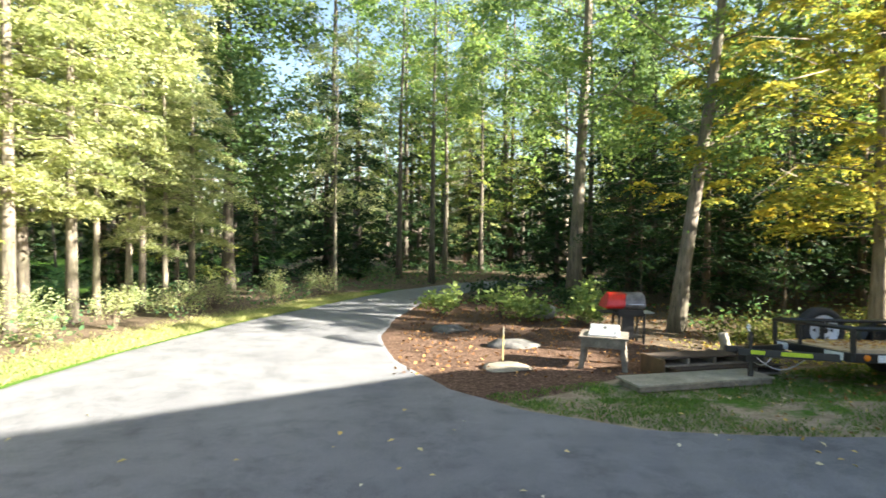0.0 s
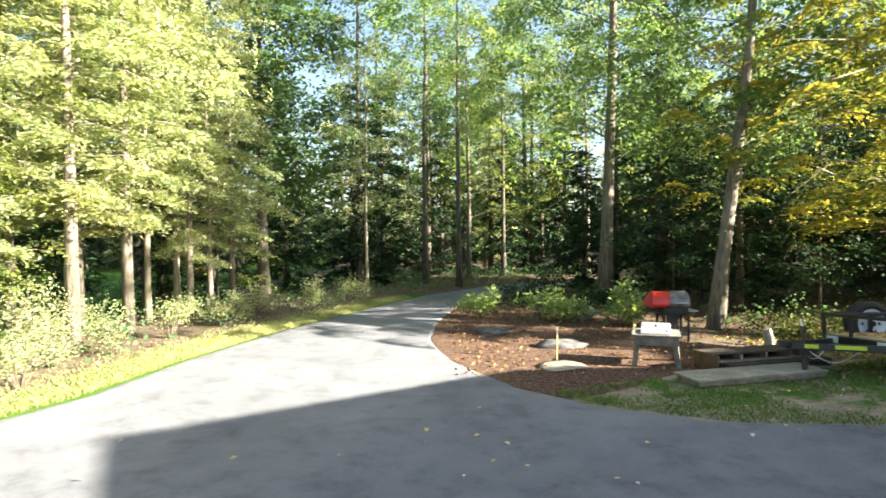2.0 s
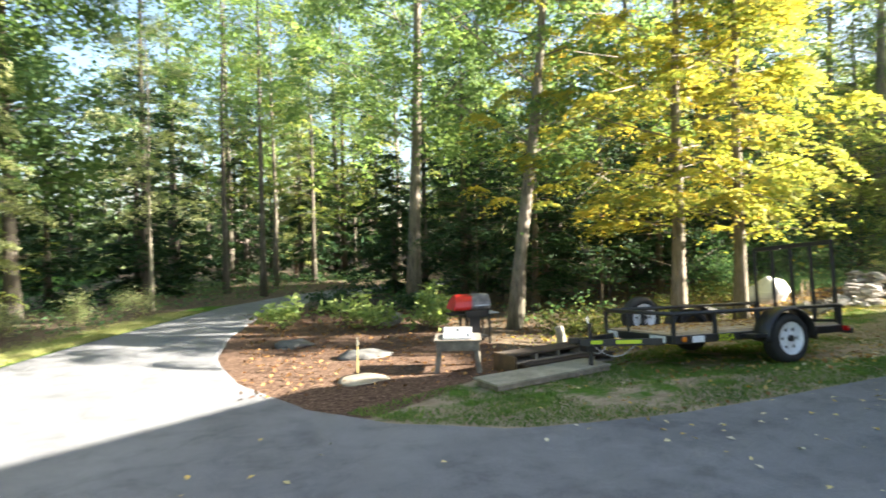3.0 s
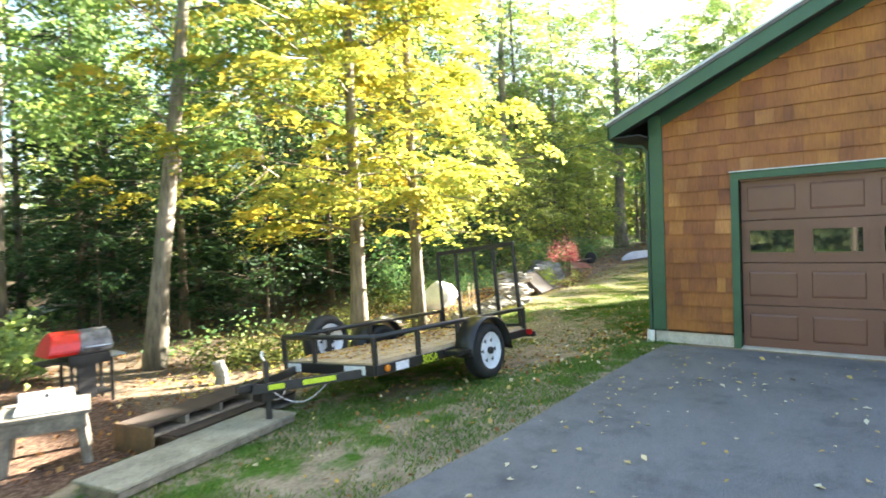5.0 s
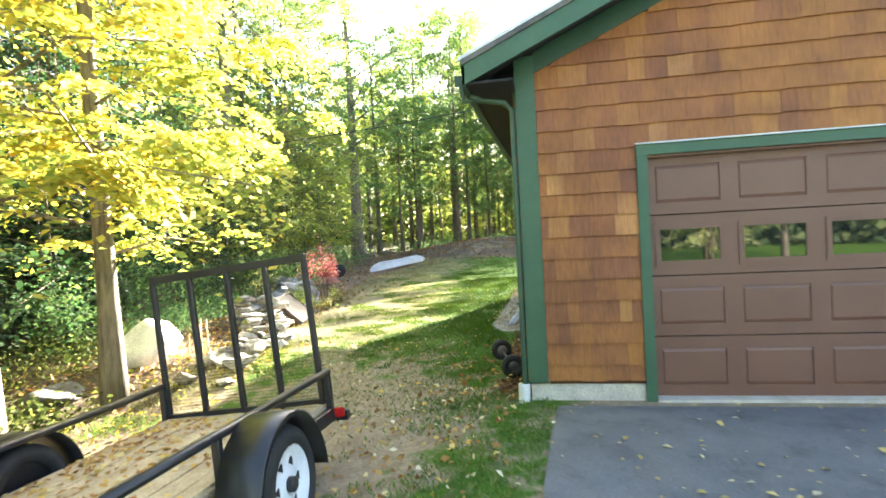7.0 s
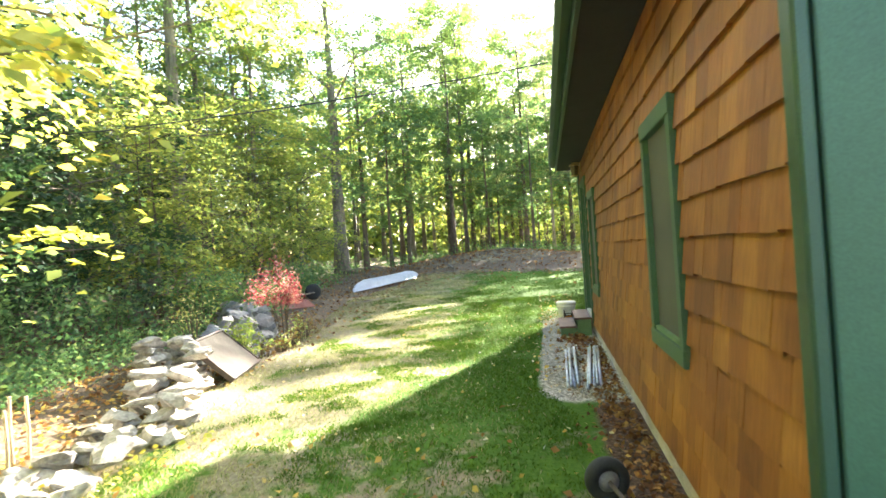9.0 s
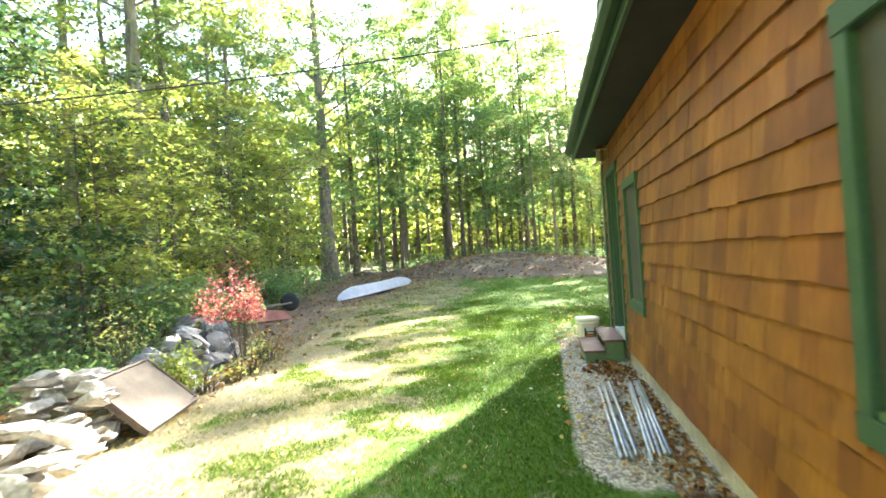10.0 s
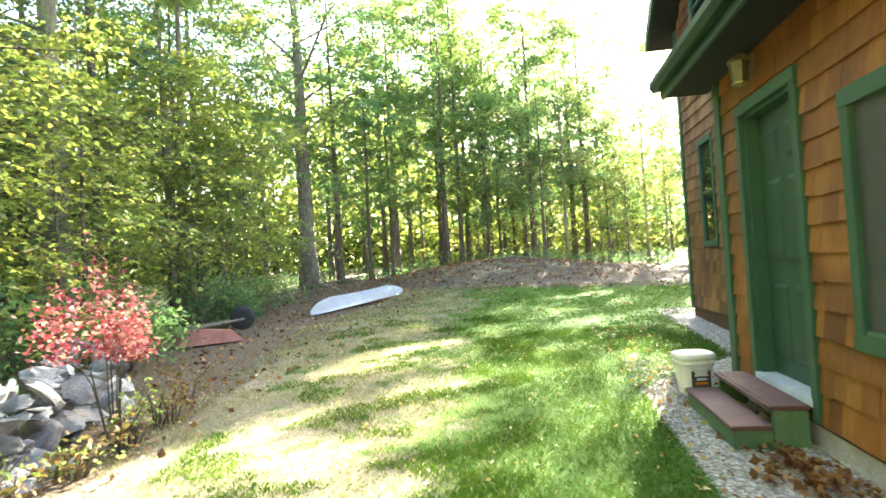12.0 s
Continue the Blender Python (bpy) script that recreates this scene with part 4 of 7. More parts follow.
# ---- trees ----
def tree_parts(seed, h, r, base, crown, n_leaf, size, leaf_mat, bark, limbs=14, lean=(0, 0), clump=0.5, rise=0.5, slim=0.6, level=0.35, profile=None, twigs=5, keep=None, flat=0.62, stout=0.2, inner=0, bend=0.02):
    """Meshes of one broadleaf tree: tapered trunk with limbs, and a crown of loose leaves in clumps."""
    rng = np.random.default_rng(seed)
    steps = 9
    pts = []
    for i in range(steps + 1):
        t = i / steps
        wob = bend * h * t
        pts.append((lean[0] * h * t + wob * noise.noise((t * 2.2, seed, 0)), lean[1] * h * t + wob * noise.noise((t * 2.2, 0, seed)), h * 0.97 * t - (0.25 if i == 0 else 0)))
    rad = [r * (1.35 if i == 0 else 1.0) * (1 - 0.86 * (i / steps) ** 0.9) for i in range(steps + 1)]
    trunk = tube(pts, rad, 9)
    bm = bmesh.new()
    heads = []
    for k in range(limbs):
        t = base / h + (0.97 - base / h) * (k + rng.uniform(0, 0.9)) / limbs
        i = min(int(t * steps), steps - 1)
        f = t * steps - i
        p = np.array(pts[i]) * (1 - f) + np.array(pts[i + 1]) * f
        u = (t - base / h) / (1 - base / h)
        reach = crown * (profile(u) if profile else (0.45 + 0.75 * math.sin(math.pi * min(1, 0.18 + u * 0.82)))) * rng.uniform(0.75, 1.15)
        a = k * 2.4 + rng.uniform(-0.5, 0.5)
        up = rise * rng.uniform(0.4, 1.3)
        d = np.array((math.cos(a), math.sin(a), up))
        while keep and reach > 0.5 and not keep(p + d * reach):
            reach *= 0.8
        mid = p + d * reach * 0.5 + np.array((0, 0, 0.06 * reach))
        end = p + d * reach * 0.9 + np.array((0, 0, -0.06 * reach))
        tube([p, mid, end], [max(0.010, rad[i] * stout), max(0.007, rad[i] * stout * 0.57), 0.005], 5, bm)
        for q in range(twigs):
            s = rng.uniform(0.3, 1.05)
            c = (p * (1 - s) * (1 - s) + 2 * mid * s * (1 - s) + end * s * s)
            c = c + rng.normal(size=3) * reach * np.array((0.2, 0.2, 0.11))
            if rng.random() < 0.5 and (keep is None or keep(c)):
                tube([p + (end - p) * 0.9 * min(1, s * 0.8), c], [0.012, 0.004], 3, bm, cap=False)
            heads.append(c)
    # short sprays close to the stem
    for k in range(inner):
        t = base / h + (0.96 - base / h) * (k + rng.uniform(0, 1)) / inner
        c = np.array([np.interp(t * steps, range(steps + 1), [p[i] for p in pts]) for i in range(3)])
        a, q = rng.uniform(0, 6.283), crown * rng.uniform(0.1, 0.4)
        heads.append(c + np.array((q * math.cos(a), q * math.sin(a), rng.uniform(-0.1, 0.4))))
    heads = np.array([c for c in heads if keep is None or keep(c)])
    # each spray of leaves lies in its own plane, tipped outwards from the stem
    out = heads - np.array([np.interp(heads[:, 2], [p[2] for p in pts], [p[i] for p in pts]) for i in range(2)] + [heads[:, 2]]).T
    out /= np.linalg.norm(out, axis=1)[:, None] + 1e-6
    face = out * 0.35 * (1 - flat) + np.array((0, 0, 0.35 + level)) + rng.normal(size=heads.shape) * 0.34 * (flat + 0.3)
    face /= np.linalg.norm(face, axis=1)[:, None]
    weight = rng.uniform(0.25, 1.0, len(heads)) ** 1.5
    pick = rng.choice(len(heads), n_leaf, p=weight / weight.sum())
    off = rng.normal(size=(n_leaf, 3)) * clump
    off -= face[pick] * (off * face[pick]).sum(1)[:, None] * (1 - 0.45 * flat)
    off *= (0.55 + weight[pick] * 0.6)[:, None]
    at = heads[pick] + off
    if keep:
        ok = np.array([bool(keep(c)) for c in at])
        at, off, pick = at[ok], off[ok], pick[ok]
    at[:, 2] = np.maximum(at[:, 2] - 0.25 * (off ** 2).sum(1) / clump, 0.15)
    return trunk, bm, quads_mesh("crown", leaves(rng, at, size, slim, facing=face[pick], spread=0.36), leaf_mat), bark


def hemlock_parts(seed, h, r, base, crown, n_leaf, leaf_mat, bark):
    rng = np.random.default_rng(seed)
    bm = bmesh.new()
    trunk = tube([(0, 0, -0.25), (0.02, 0, h * 0.3), (0, 0.03, h * 0.65), (0, 0, h)], [r * 1.25, r * 0.85, r * 0.45, 0.01], 8)
    n_b = 46
    at = []
    for k in range(n_b):
        t = (k + rng.uniform(0, 0.8)) / n_b
        z = base + (h - base) * t
        L = crown * min(1.0, 0.5 + 2.2 * t) * (1 - t) ** 0.75 * rng.uniform(0.6, 1.15) + 0.25
        a = k * 2.4 + rng.uniform(-0.4, 0.4)
        d = np.array((math.cos(a), math.sin(a), 0.0))
        tip = np.array((0, 0, z)) + d * L + np.array((0, 0, -0.22 * L))
        mid = np.array((0, 0, z)) + d * L * 0.5 + np.array((0, 0, 0.03 * L))
        tube([(0, 0, z), mid, tip], [0.03 * (1 - 0.6 * t), 0.016, 0.004], 4, bm, cap=False)
        m = int(n_leaf / n_b * (0.4 + 1.2 * (1 - t)))
        s = rng.uniform(0.15, 1.05, m)[:, None]
        p = np.array((0, 0, z)) * (1 - s) ** 2 + 2 * mid * s * (1 - s) + tip * s ** 2
        side = np.cross(d, (0, 0, 1))
        off = rng.normal(size=(m, 1)) * (0.16 + 0.2 * L * 0.35)
        p = p + side * off + np.array((0, 0, -1)) * np.abs(off) * 0.3 + rng.normal(size=(m, 3)) * 0.06
        at.append(p)
    at = np.concatenate(at)
    return trunk, bm, quads_mesh("crown", leaves(rng, at, 0.145 if n_leaf > 9000 else 0.22 if n_leaf > 4000 else 0.40, 0.28, 0.72, 0.3), leaf_mat), bark


def plant_tree(name, made, m, label, category="tree", group=""):
    trunk, bm, crown, bark = made
    ob = thing(name, m, label, category, group)
    part("trunk", trunk, bark, ob, smooth=True)
    tagged(part("branchwork", bm, bark, ob), kind="stuff")
    c = new("crown", crown)
    c.parent = ob
    return ob


rng_t = np.random.default_rng(11)
OAK = "tall forest tree with a grey trunk and green leaves"
# single trees with a place of their own
plant_tree("oak_tree", tree_parts(3, 17, 0.21, 4.3, 4.2, 36000, 0.115, L_green, B_grey, 26, lean=(0.035, 0.0), clump=0.34, twigs=6, inner=60), at_ground(-4.5, 12.0), "tall oak with a pale grey trunk behind the mulch bed", "tree")
plant_tree("maple_tree", tree_parts(4, 14, 0.155, 3.5, 3.4, 28000, 0.11, L_green, B_grey, 22, lean=(0.13, 0.02), clump=0.33, twigs=6, inner=50), at_ground(-3.8, 6.6), "leaning maple with a brown trunk beside the grill", "tree")
plant_tree("yellow_birch", tree_parts(21, 10.5, 0.155, 1.8, 5.7, 43000, 0.098, L_yellow, B_tan, 36, lean=(-0.01, 0.0), stout=0.2, bend=0.05, clump=0.25, rise=0.13, level=0.6, twigs=6, flat=0.2, profile=lambda u: 1.0 - 0.5 * u, keep=lambda c: c[0] > (-4.4 if c[2] > 3.6 else -3.2) and (c[0] > -1.4 or c[2] > 2.5) and c[2] > 2.05 and c[1] > (-3.7 if c[2] > 2.4 else -2.7) and (c[1] > -2.6 or c[0] < 0.4) and c[0] < 2.4), at_ground(-0.8, 5.05), "autumn-yellow tree with a tan trunk behind the trailer", "tree", "yellow trees behind the trailer")
plant_tree("yellow_birch", tree_parts(22, 11.0, 0.135, 1.7, 4.8, 33000, 0.098, L_lemon, B_tan, 34, lean=(-0.02, 0.0), stout=0.2, bend=0.05, clump=0.25, rise=0.14, level=0.6, twigs=6, flat=0.2, profile=lambda u: 0.95 - 0.5 * u, keep=lambda c: c[1] > -2.4 - 0.4 * max(0.0, -c[0]) and c[0] < (2.4 if c[2] > 2.9 else 1.4) and c[2] > 1.8), at_ground(0.62, 4.85), "autumn-yellow tree with a tan trunk behind the trailer", "tree", "yellow trees behind the trailer")
plant_tree("oak_tree", tree_parts(5, 17, 0.36, 5.0, 4.8, 22000, 0.14, L_green, B_grey, 24, clump=0.36, twigs=6, stout=0.3), at_ground(25.6, 10.5), "tall oak with a grey trunk at the edge of the lawn", "tree")

plant_tree("oak_tree", tree_parts(6, 14, 0.2, 3.4, 2.7, 30000, 0.16, L_oak, B_dark, 34, clump=0.42, twigs=7, rise=0.3, inner=40), at_ground(-15.3, 14.2), "tall dark-leaved oak beside the drive", "tree")
plant_tree("maple_tree", tree_parts(7, 16, 0.29, 3.4, 3.8, 13000, 0.125, L_lime, B_pale, 24, clump=0.34, twigs=7, rise=0.22, flat=0.3, level=0.5), at_ground(14.04, 11.2), "tall grey-trunked tree with yellow-green leaves behind the wall", "tree")
plant_tree("maple_tree", tree_parts(8, 16, 0.2, 4.6, 3.0, 9000, 0.125, L_green, B_pale, 20, clump=0.32, twigs=6), at_ground(14.2, 13.4), "slender grey-trunked tree behind the stone wall", "tree")

protos = {
    "maple": plant_tree("forest_maple", tree_parts(31, 15, 0.16, 3.6, 3.2, 9500, 0.13, L_green, B_brown, 20, clump=0.30, twigs=6), at_ground(-17.8, 12.4), OAK, "tree", "forest trees"),
    "lime": plant_tree("forest_maple", tree_parts(32, 14, 0.14, 3.0, 3.3, 9500, 0.125, L_lime, B_grey, 22, clump=0.32, twigs=7, rise=0.25, flat=0.25, level=0.5), at_ground(-7.9, 23.5), "forest tree with yellow-green leaves", "tree", "forest trees"),
    "slim": plant_tree("forest_ash", tree_parts(33, 16, 0.13, 6.5, 2.5, 6500, 0.13, L_green, B_dark, 16, clump=0.29, twigs=7), at_ground(-10.0, 20.5), "slender forest tree with a bare grey lower trunk", "tree", "forest trees"),
    "sapling": plant_tree("sapling", tree_parts(34, 5.0, 0.035, 0.7, 1.7, 3400, 0.095, L_lime, B_brown, 16, clump=0.24, level=0.6, rise=0.18, twigs=6, flat=0.2), at_ground(17.6, 9.4), "young understorey tree with light green leaves", "tree", "understorey trees"),
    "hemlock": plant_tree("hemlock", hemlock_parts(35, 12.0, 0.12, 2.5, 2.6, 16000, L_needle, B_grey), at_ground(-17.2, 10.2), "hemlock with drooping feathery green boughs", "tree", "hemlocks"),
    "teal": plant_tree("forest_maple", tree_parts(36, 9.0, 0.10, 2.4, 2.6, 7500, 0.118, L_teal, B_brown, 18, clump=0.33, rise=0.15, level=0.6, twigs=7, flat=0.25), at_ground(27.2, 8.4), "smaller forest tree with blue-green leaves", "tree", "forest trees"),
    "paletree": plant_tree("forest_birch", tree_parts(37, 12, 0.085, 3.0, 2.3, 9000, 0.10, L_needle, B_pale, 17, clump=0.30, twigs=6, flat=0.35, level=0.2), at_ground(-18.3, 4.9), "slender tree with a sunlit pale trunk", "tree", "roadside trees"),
    "understorey": plant_tree("sapling", tree_parts(38, 5.0, 0.035, 0.6, 1.8, 3400, 0.10, L_shade, B_brown, 16, clump=0.20, level=0.6, rise=0.25, twigs=7), at_ground(-1.3, 12.6), "young understorey tree with shade put into dark leaf colour", "tree", "understorey trees"),
    "shade_hemlock": plant_tree("hemlock", hemlock_parts(39, 11.0, 0.13, 0.7, 2.9, 4800, L_shade, B_brown), at_ground(5.2, 10.6), "drooping hemlock with its shade put into dark leaf colour", "tree", "hemlocks"),
    "far_maple": plant_tree("forest_maple", tree_parts(41, 15, 0.17, 2.5, 3.4, 3700, 0.21, L_green, B_dark, 16, clump=0.40), at_ground(-9.8, 33.0), OAK, "tree", "forest trees"),
    "far_lime": plant_tree("forest_maple", tree_parts(42, 14, 0.15, 2.2, 3.3, 3700, 0.21, L_lime, B_dark, 16, clump=0.40), at_ground(-2.0, 36.0), "forest tree with yellow-green leaves", "tree", "forest trees"),
    "far_slim": plant_tree("forest_ash", tree_parts(43, 16, 0.14, 6.5, 2.6, 3000, 0.19, L_green, B_dark, 14, clump=0.36), at_ground(5.0, 31.0), "slender forest tree with a bare grey lower trunk", "tree", "forest trees"),
    "far_hemlock": plant_tree("hemlock", hemlock_parts(44, 13.0, 0.16, 0.8, 3.0, 2600, L_needle, B_brown), at_ground(9.0, 27.0), "hemlock with drooping feathery green boughs", "tree", "hemlocks"),
    "far_shade": plant_tree("hemlock", hemlock_parts(45, 9.0, 0.14, 0.3, 3.0, 3000, L_shade, B_dark), at_ground(-13.2, 20.5), "drooping hemlock with its shade put into dark leaf colour", "tree", "hemlocks"),
}


protos["layered_maple"] = plant_tree("maple_sapling", tree_parts(61, 6.4, 0.05, 1.3, 2.6, 3000, 0.12, L_lime, B_brown, 12, clump=0.32, rise=0.12, level=0.9, twigs=6, flat=0.08, profile=lambda u: 1.05 - 0.6 * u), at_ground(12.4, 9.2), "young maple with flat layers of yellow-green leaves", "tree", "young maples at the forest edge")


def copy_tree(kind, x, y, s=1.0, turn=None):
    turn = rng_t.uniform(0, 360) if turn is None else turn
    return copy_thing(protos[kind], at_ground(x, y, turn, 0, s))


# along the drive's left side
for kind, x, y, s in (("hemlock", -16.2, 5.4, 0.95), ("hemlock", -15.8, 6.6, 0.85), ("hemlock", -17.5, 7.7, 1.0), ("paletree", -16.0, 7.8, 0.9), ("paletree", -15.7, 8.6, 0.95), ("hemlock", -15.3, 8.4, 0.6), ("hemlock", -17.0, 3.6, 0.75), ("paletree", -15.1, 9.1, 0.8), ("hemlock", -15.3, 11.2, 0.7),
                      ("hemlock", -18.7, 7.3, 1.0), ("maple", -17.9, 15.4, 1.0), ("paletree", -11.9, 14.7, 0.8), ("slim", -8.6, 18.2, 0.95), ("teal", -18.6, 16.5, 1.2), ("hemlock", -20.5, 4.0, 0.9), ("lime", -20.8, 9.0, 0.9), ("hemlock", -21.5, 13.5, 1.1),
                      ("lime", -18.5, 3.0, 0.7), ("hemlock", -23.5, 6.5, 1.0), ("sapling", -17.6, 4.6, 0.9), ("sapling", -16.0, 12.0, 1.0),
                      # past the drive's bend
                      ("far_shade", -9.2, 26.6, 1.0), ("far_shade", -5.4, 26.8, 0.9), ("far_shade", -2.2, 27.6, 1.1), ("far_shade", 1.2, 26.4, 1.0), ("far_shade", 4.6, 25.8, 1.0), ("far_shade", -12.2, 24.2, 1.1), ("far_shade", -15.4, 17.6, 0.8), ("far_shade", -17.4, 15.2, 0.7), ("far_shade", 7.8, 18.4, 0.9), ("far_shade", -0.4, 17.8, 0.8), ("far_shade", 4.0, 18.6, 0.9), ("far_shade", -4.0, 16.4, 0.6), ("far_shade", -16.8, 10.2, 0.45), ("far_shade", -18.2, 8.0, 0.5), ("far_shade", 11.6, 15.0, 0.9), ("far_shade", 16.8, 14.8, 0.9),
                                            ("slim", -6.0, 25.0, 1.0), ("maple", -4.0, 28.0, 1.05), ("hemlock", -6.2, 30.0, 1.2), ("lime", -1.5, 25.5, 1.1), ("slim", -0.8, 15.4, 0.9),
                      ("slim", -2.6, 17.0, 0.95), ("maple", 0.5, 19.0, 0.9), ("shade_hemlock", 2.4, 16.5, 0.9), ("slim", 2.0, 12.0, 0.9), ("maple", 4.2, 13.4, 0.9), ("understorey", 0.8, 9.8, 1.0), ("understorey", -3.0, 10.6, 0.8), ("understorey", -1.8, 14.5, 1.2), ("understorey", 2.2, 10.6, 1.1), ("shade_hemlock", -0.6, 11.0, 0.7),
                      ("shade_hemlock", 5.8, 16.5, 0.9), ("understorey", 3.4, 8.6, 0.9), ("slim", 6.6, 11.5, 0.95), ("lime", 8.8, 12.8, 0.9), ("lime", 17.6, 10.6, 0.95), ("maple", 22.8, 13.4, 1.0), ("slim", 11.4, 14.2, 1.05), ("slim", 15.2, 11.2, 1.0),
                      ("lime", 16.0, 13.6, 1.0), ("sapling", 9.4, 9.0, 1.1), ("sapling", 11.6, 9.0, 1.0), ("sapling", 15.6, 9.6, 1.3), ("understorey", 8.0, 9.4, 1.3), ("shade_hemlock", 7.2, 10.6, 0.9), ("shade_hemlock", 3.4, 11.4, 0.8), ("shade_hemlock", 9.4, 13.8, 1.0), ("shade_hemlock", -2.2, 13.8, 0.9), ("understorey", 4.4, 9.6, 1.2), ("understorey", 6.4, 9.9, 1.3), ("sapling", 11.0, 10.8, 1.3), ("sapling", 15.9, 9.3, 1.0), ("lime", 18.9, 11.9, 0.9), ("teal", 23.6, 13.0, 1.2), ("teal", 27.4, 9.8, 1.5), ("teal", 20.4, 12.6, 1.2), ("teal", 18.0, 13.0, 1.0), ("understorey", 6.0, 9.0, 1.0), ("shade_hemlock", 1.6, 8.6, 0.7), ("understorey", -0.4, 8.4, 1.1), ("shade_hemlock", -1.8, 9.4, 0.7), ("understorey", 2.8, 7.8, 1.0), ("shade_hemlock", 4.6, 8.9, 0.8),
                      # behind the lawn; paletrees at y below -3 are added to dapple its sunlight
                      ("slim", 30.2, 4.9, 0.95), ("teal", 28.6, 7.8, 1.0), ("slim", 32.4, 6.2, 1.0), ("maple", 33.6, 9.4, 1.0),
                      ("teal", 31.8, 3.2, 0.9), ("teal", 29.8, -1.6, 0.75), ("lime", 34.0, -1.8, 0.7), ("teal", 25.4, -4.6, 0.6), ("maple", 30.0, 1.6, 0.9), ("maple", 33.0, -0.4, 0.95), ("teal", 30.6, -0.8, 1.3), ("lime", 35.0, 4.2, 1.0), ("maple", 29.0, 5.4, 0.85), ("teal", 32.5, 2.0, 1.4), ("teal", 27.6, 1.2, 0.85), ("teal", 31.0, 5.8, 1.05), ("teal", 33.0, -0.4, 0.95), ("teal", 29.4, 3.6, 0.9), ("teal", 35.0, 2.6, 1.1), ("far_lime", 36.0, 6.5, 1.2), ("lime", 33.0, 8.6, 1.15), ("slim", 34.2, 5.0, 1.15), ("slim", 37.5, 3.2, 1.1), ("slim", 38.5, 9.0, 1.2), ("far_slim", 36.5, 1.4, 0.95), ("far_slim", 40.5, 0.6, 0.9), ("teal", 36.0, -3.4, 1.0), ("teal", 32.6, -6.0, 0.9), ("paletree", 33.4, -1.0, 1.2), ("paletree", 29.4, 0.2, 1.05), ("paletree", 28.5, -5.0, 0.95), ("paletree", 31.8, -6.4, 1.0), ("paletree", 29.6, -3.2, 0.9), ("paletree", 33.0, -4.8, 0.95), ("teal", 34.0, -5.2, 0.8), ("teal", 38.0, 0.5, 1.2), ("teal", 38.5, 4.5, 1.3), ("lime", 37.0, 8.0, 0.9), ("sapling", 29.0, -5.4, 1.0), ("sapling", 34.4, 1.0, 1.2), ("sapling", 36.0, 6.0, 1.3), ("sapling", 31.6, -2.2, 1.0), ("sapling", 27.2, -2.0, 0.9), ("sapling", 33.2, 4.4, 1.2), ("sapling", 30.8, 1.0, 1.1)):
    copy_tree(kind, x, y, s)

for x, y, s in ((15.6, 9.8, 1.1), (9.6, 8.8, 0.85), (19.2, 9.8, 1.0)):
    copy_tree("layered_maple", x, y, s, x * 50)

for kind, x, y, s in (("far_maple", -24, -3, 1.0), ("far_hemlock", -22, -7, 0.9), ("far_lime", -25, -11, 1.0), ("far_maple", -21.5, -14, 1.0), ("far_hemlock", -27, -8, 1.1), ("far_lime", -22.5, -1, 0.8)):
    copy_tree(kind, x, y, s)
# deeper woods
kinds = ["far_maple", "far_lime", "far_slim", "far_hemlock", "far_slim", "far_hemlock"]
spots = []
for _ in range(4000):
    if len(spots) >= 58:
        break
    x, y = rng_t.uniform(-44, 52), rng_t.uniform(-12, 46)
    deep = (y > 15 and x < 22) or (y > 12 and x >= 22) or (x > 35) or (x < -22 and y > -2)
    if not deep or on_drive(np.float64(x), np.float64(y), 1.5) or (y < 0 and x < 0) or any((x - a) ** 2 + (y - c) ** 2 < 8.0 for a, c in spots):
        continue
    if x < -20 and rng_t.random() < 0.6:
        continue
    if (-9.5 < x < -6.5 and y < 26) or (x < 12 and 19 < y < 26 and x > -7):
        continue
    az = math.degrees(math.atan2(x + 8.9, y + 5.0))
    if y > 8 and (-16.0 < az < -9.0 or 15.5 < az < 18.0):
        continue
    spots.append((x, y))
for x, y in spots:
    low = x > 30 and y < 2
    pool = ["far_maple", "far_lime"] if x > 30 else kinds
    kind = str(rng_t.choice(["far_lime", "far_maple", "far_lime"] if low else pool))
    copy_tree(kind, x, y, rng_t.uniform(0.55, 0.8) if low else rng_t.uniform(0.85, 1.15))


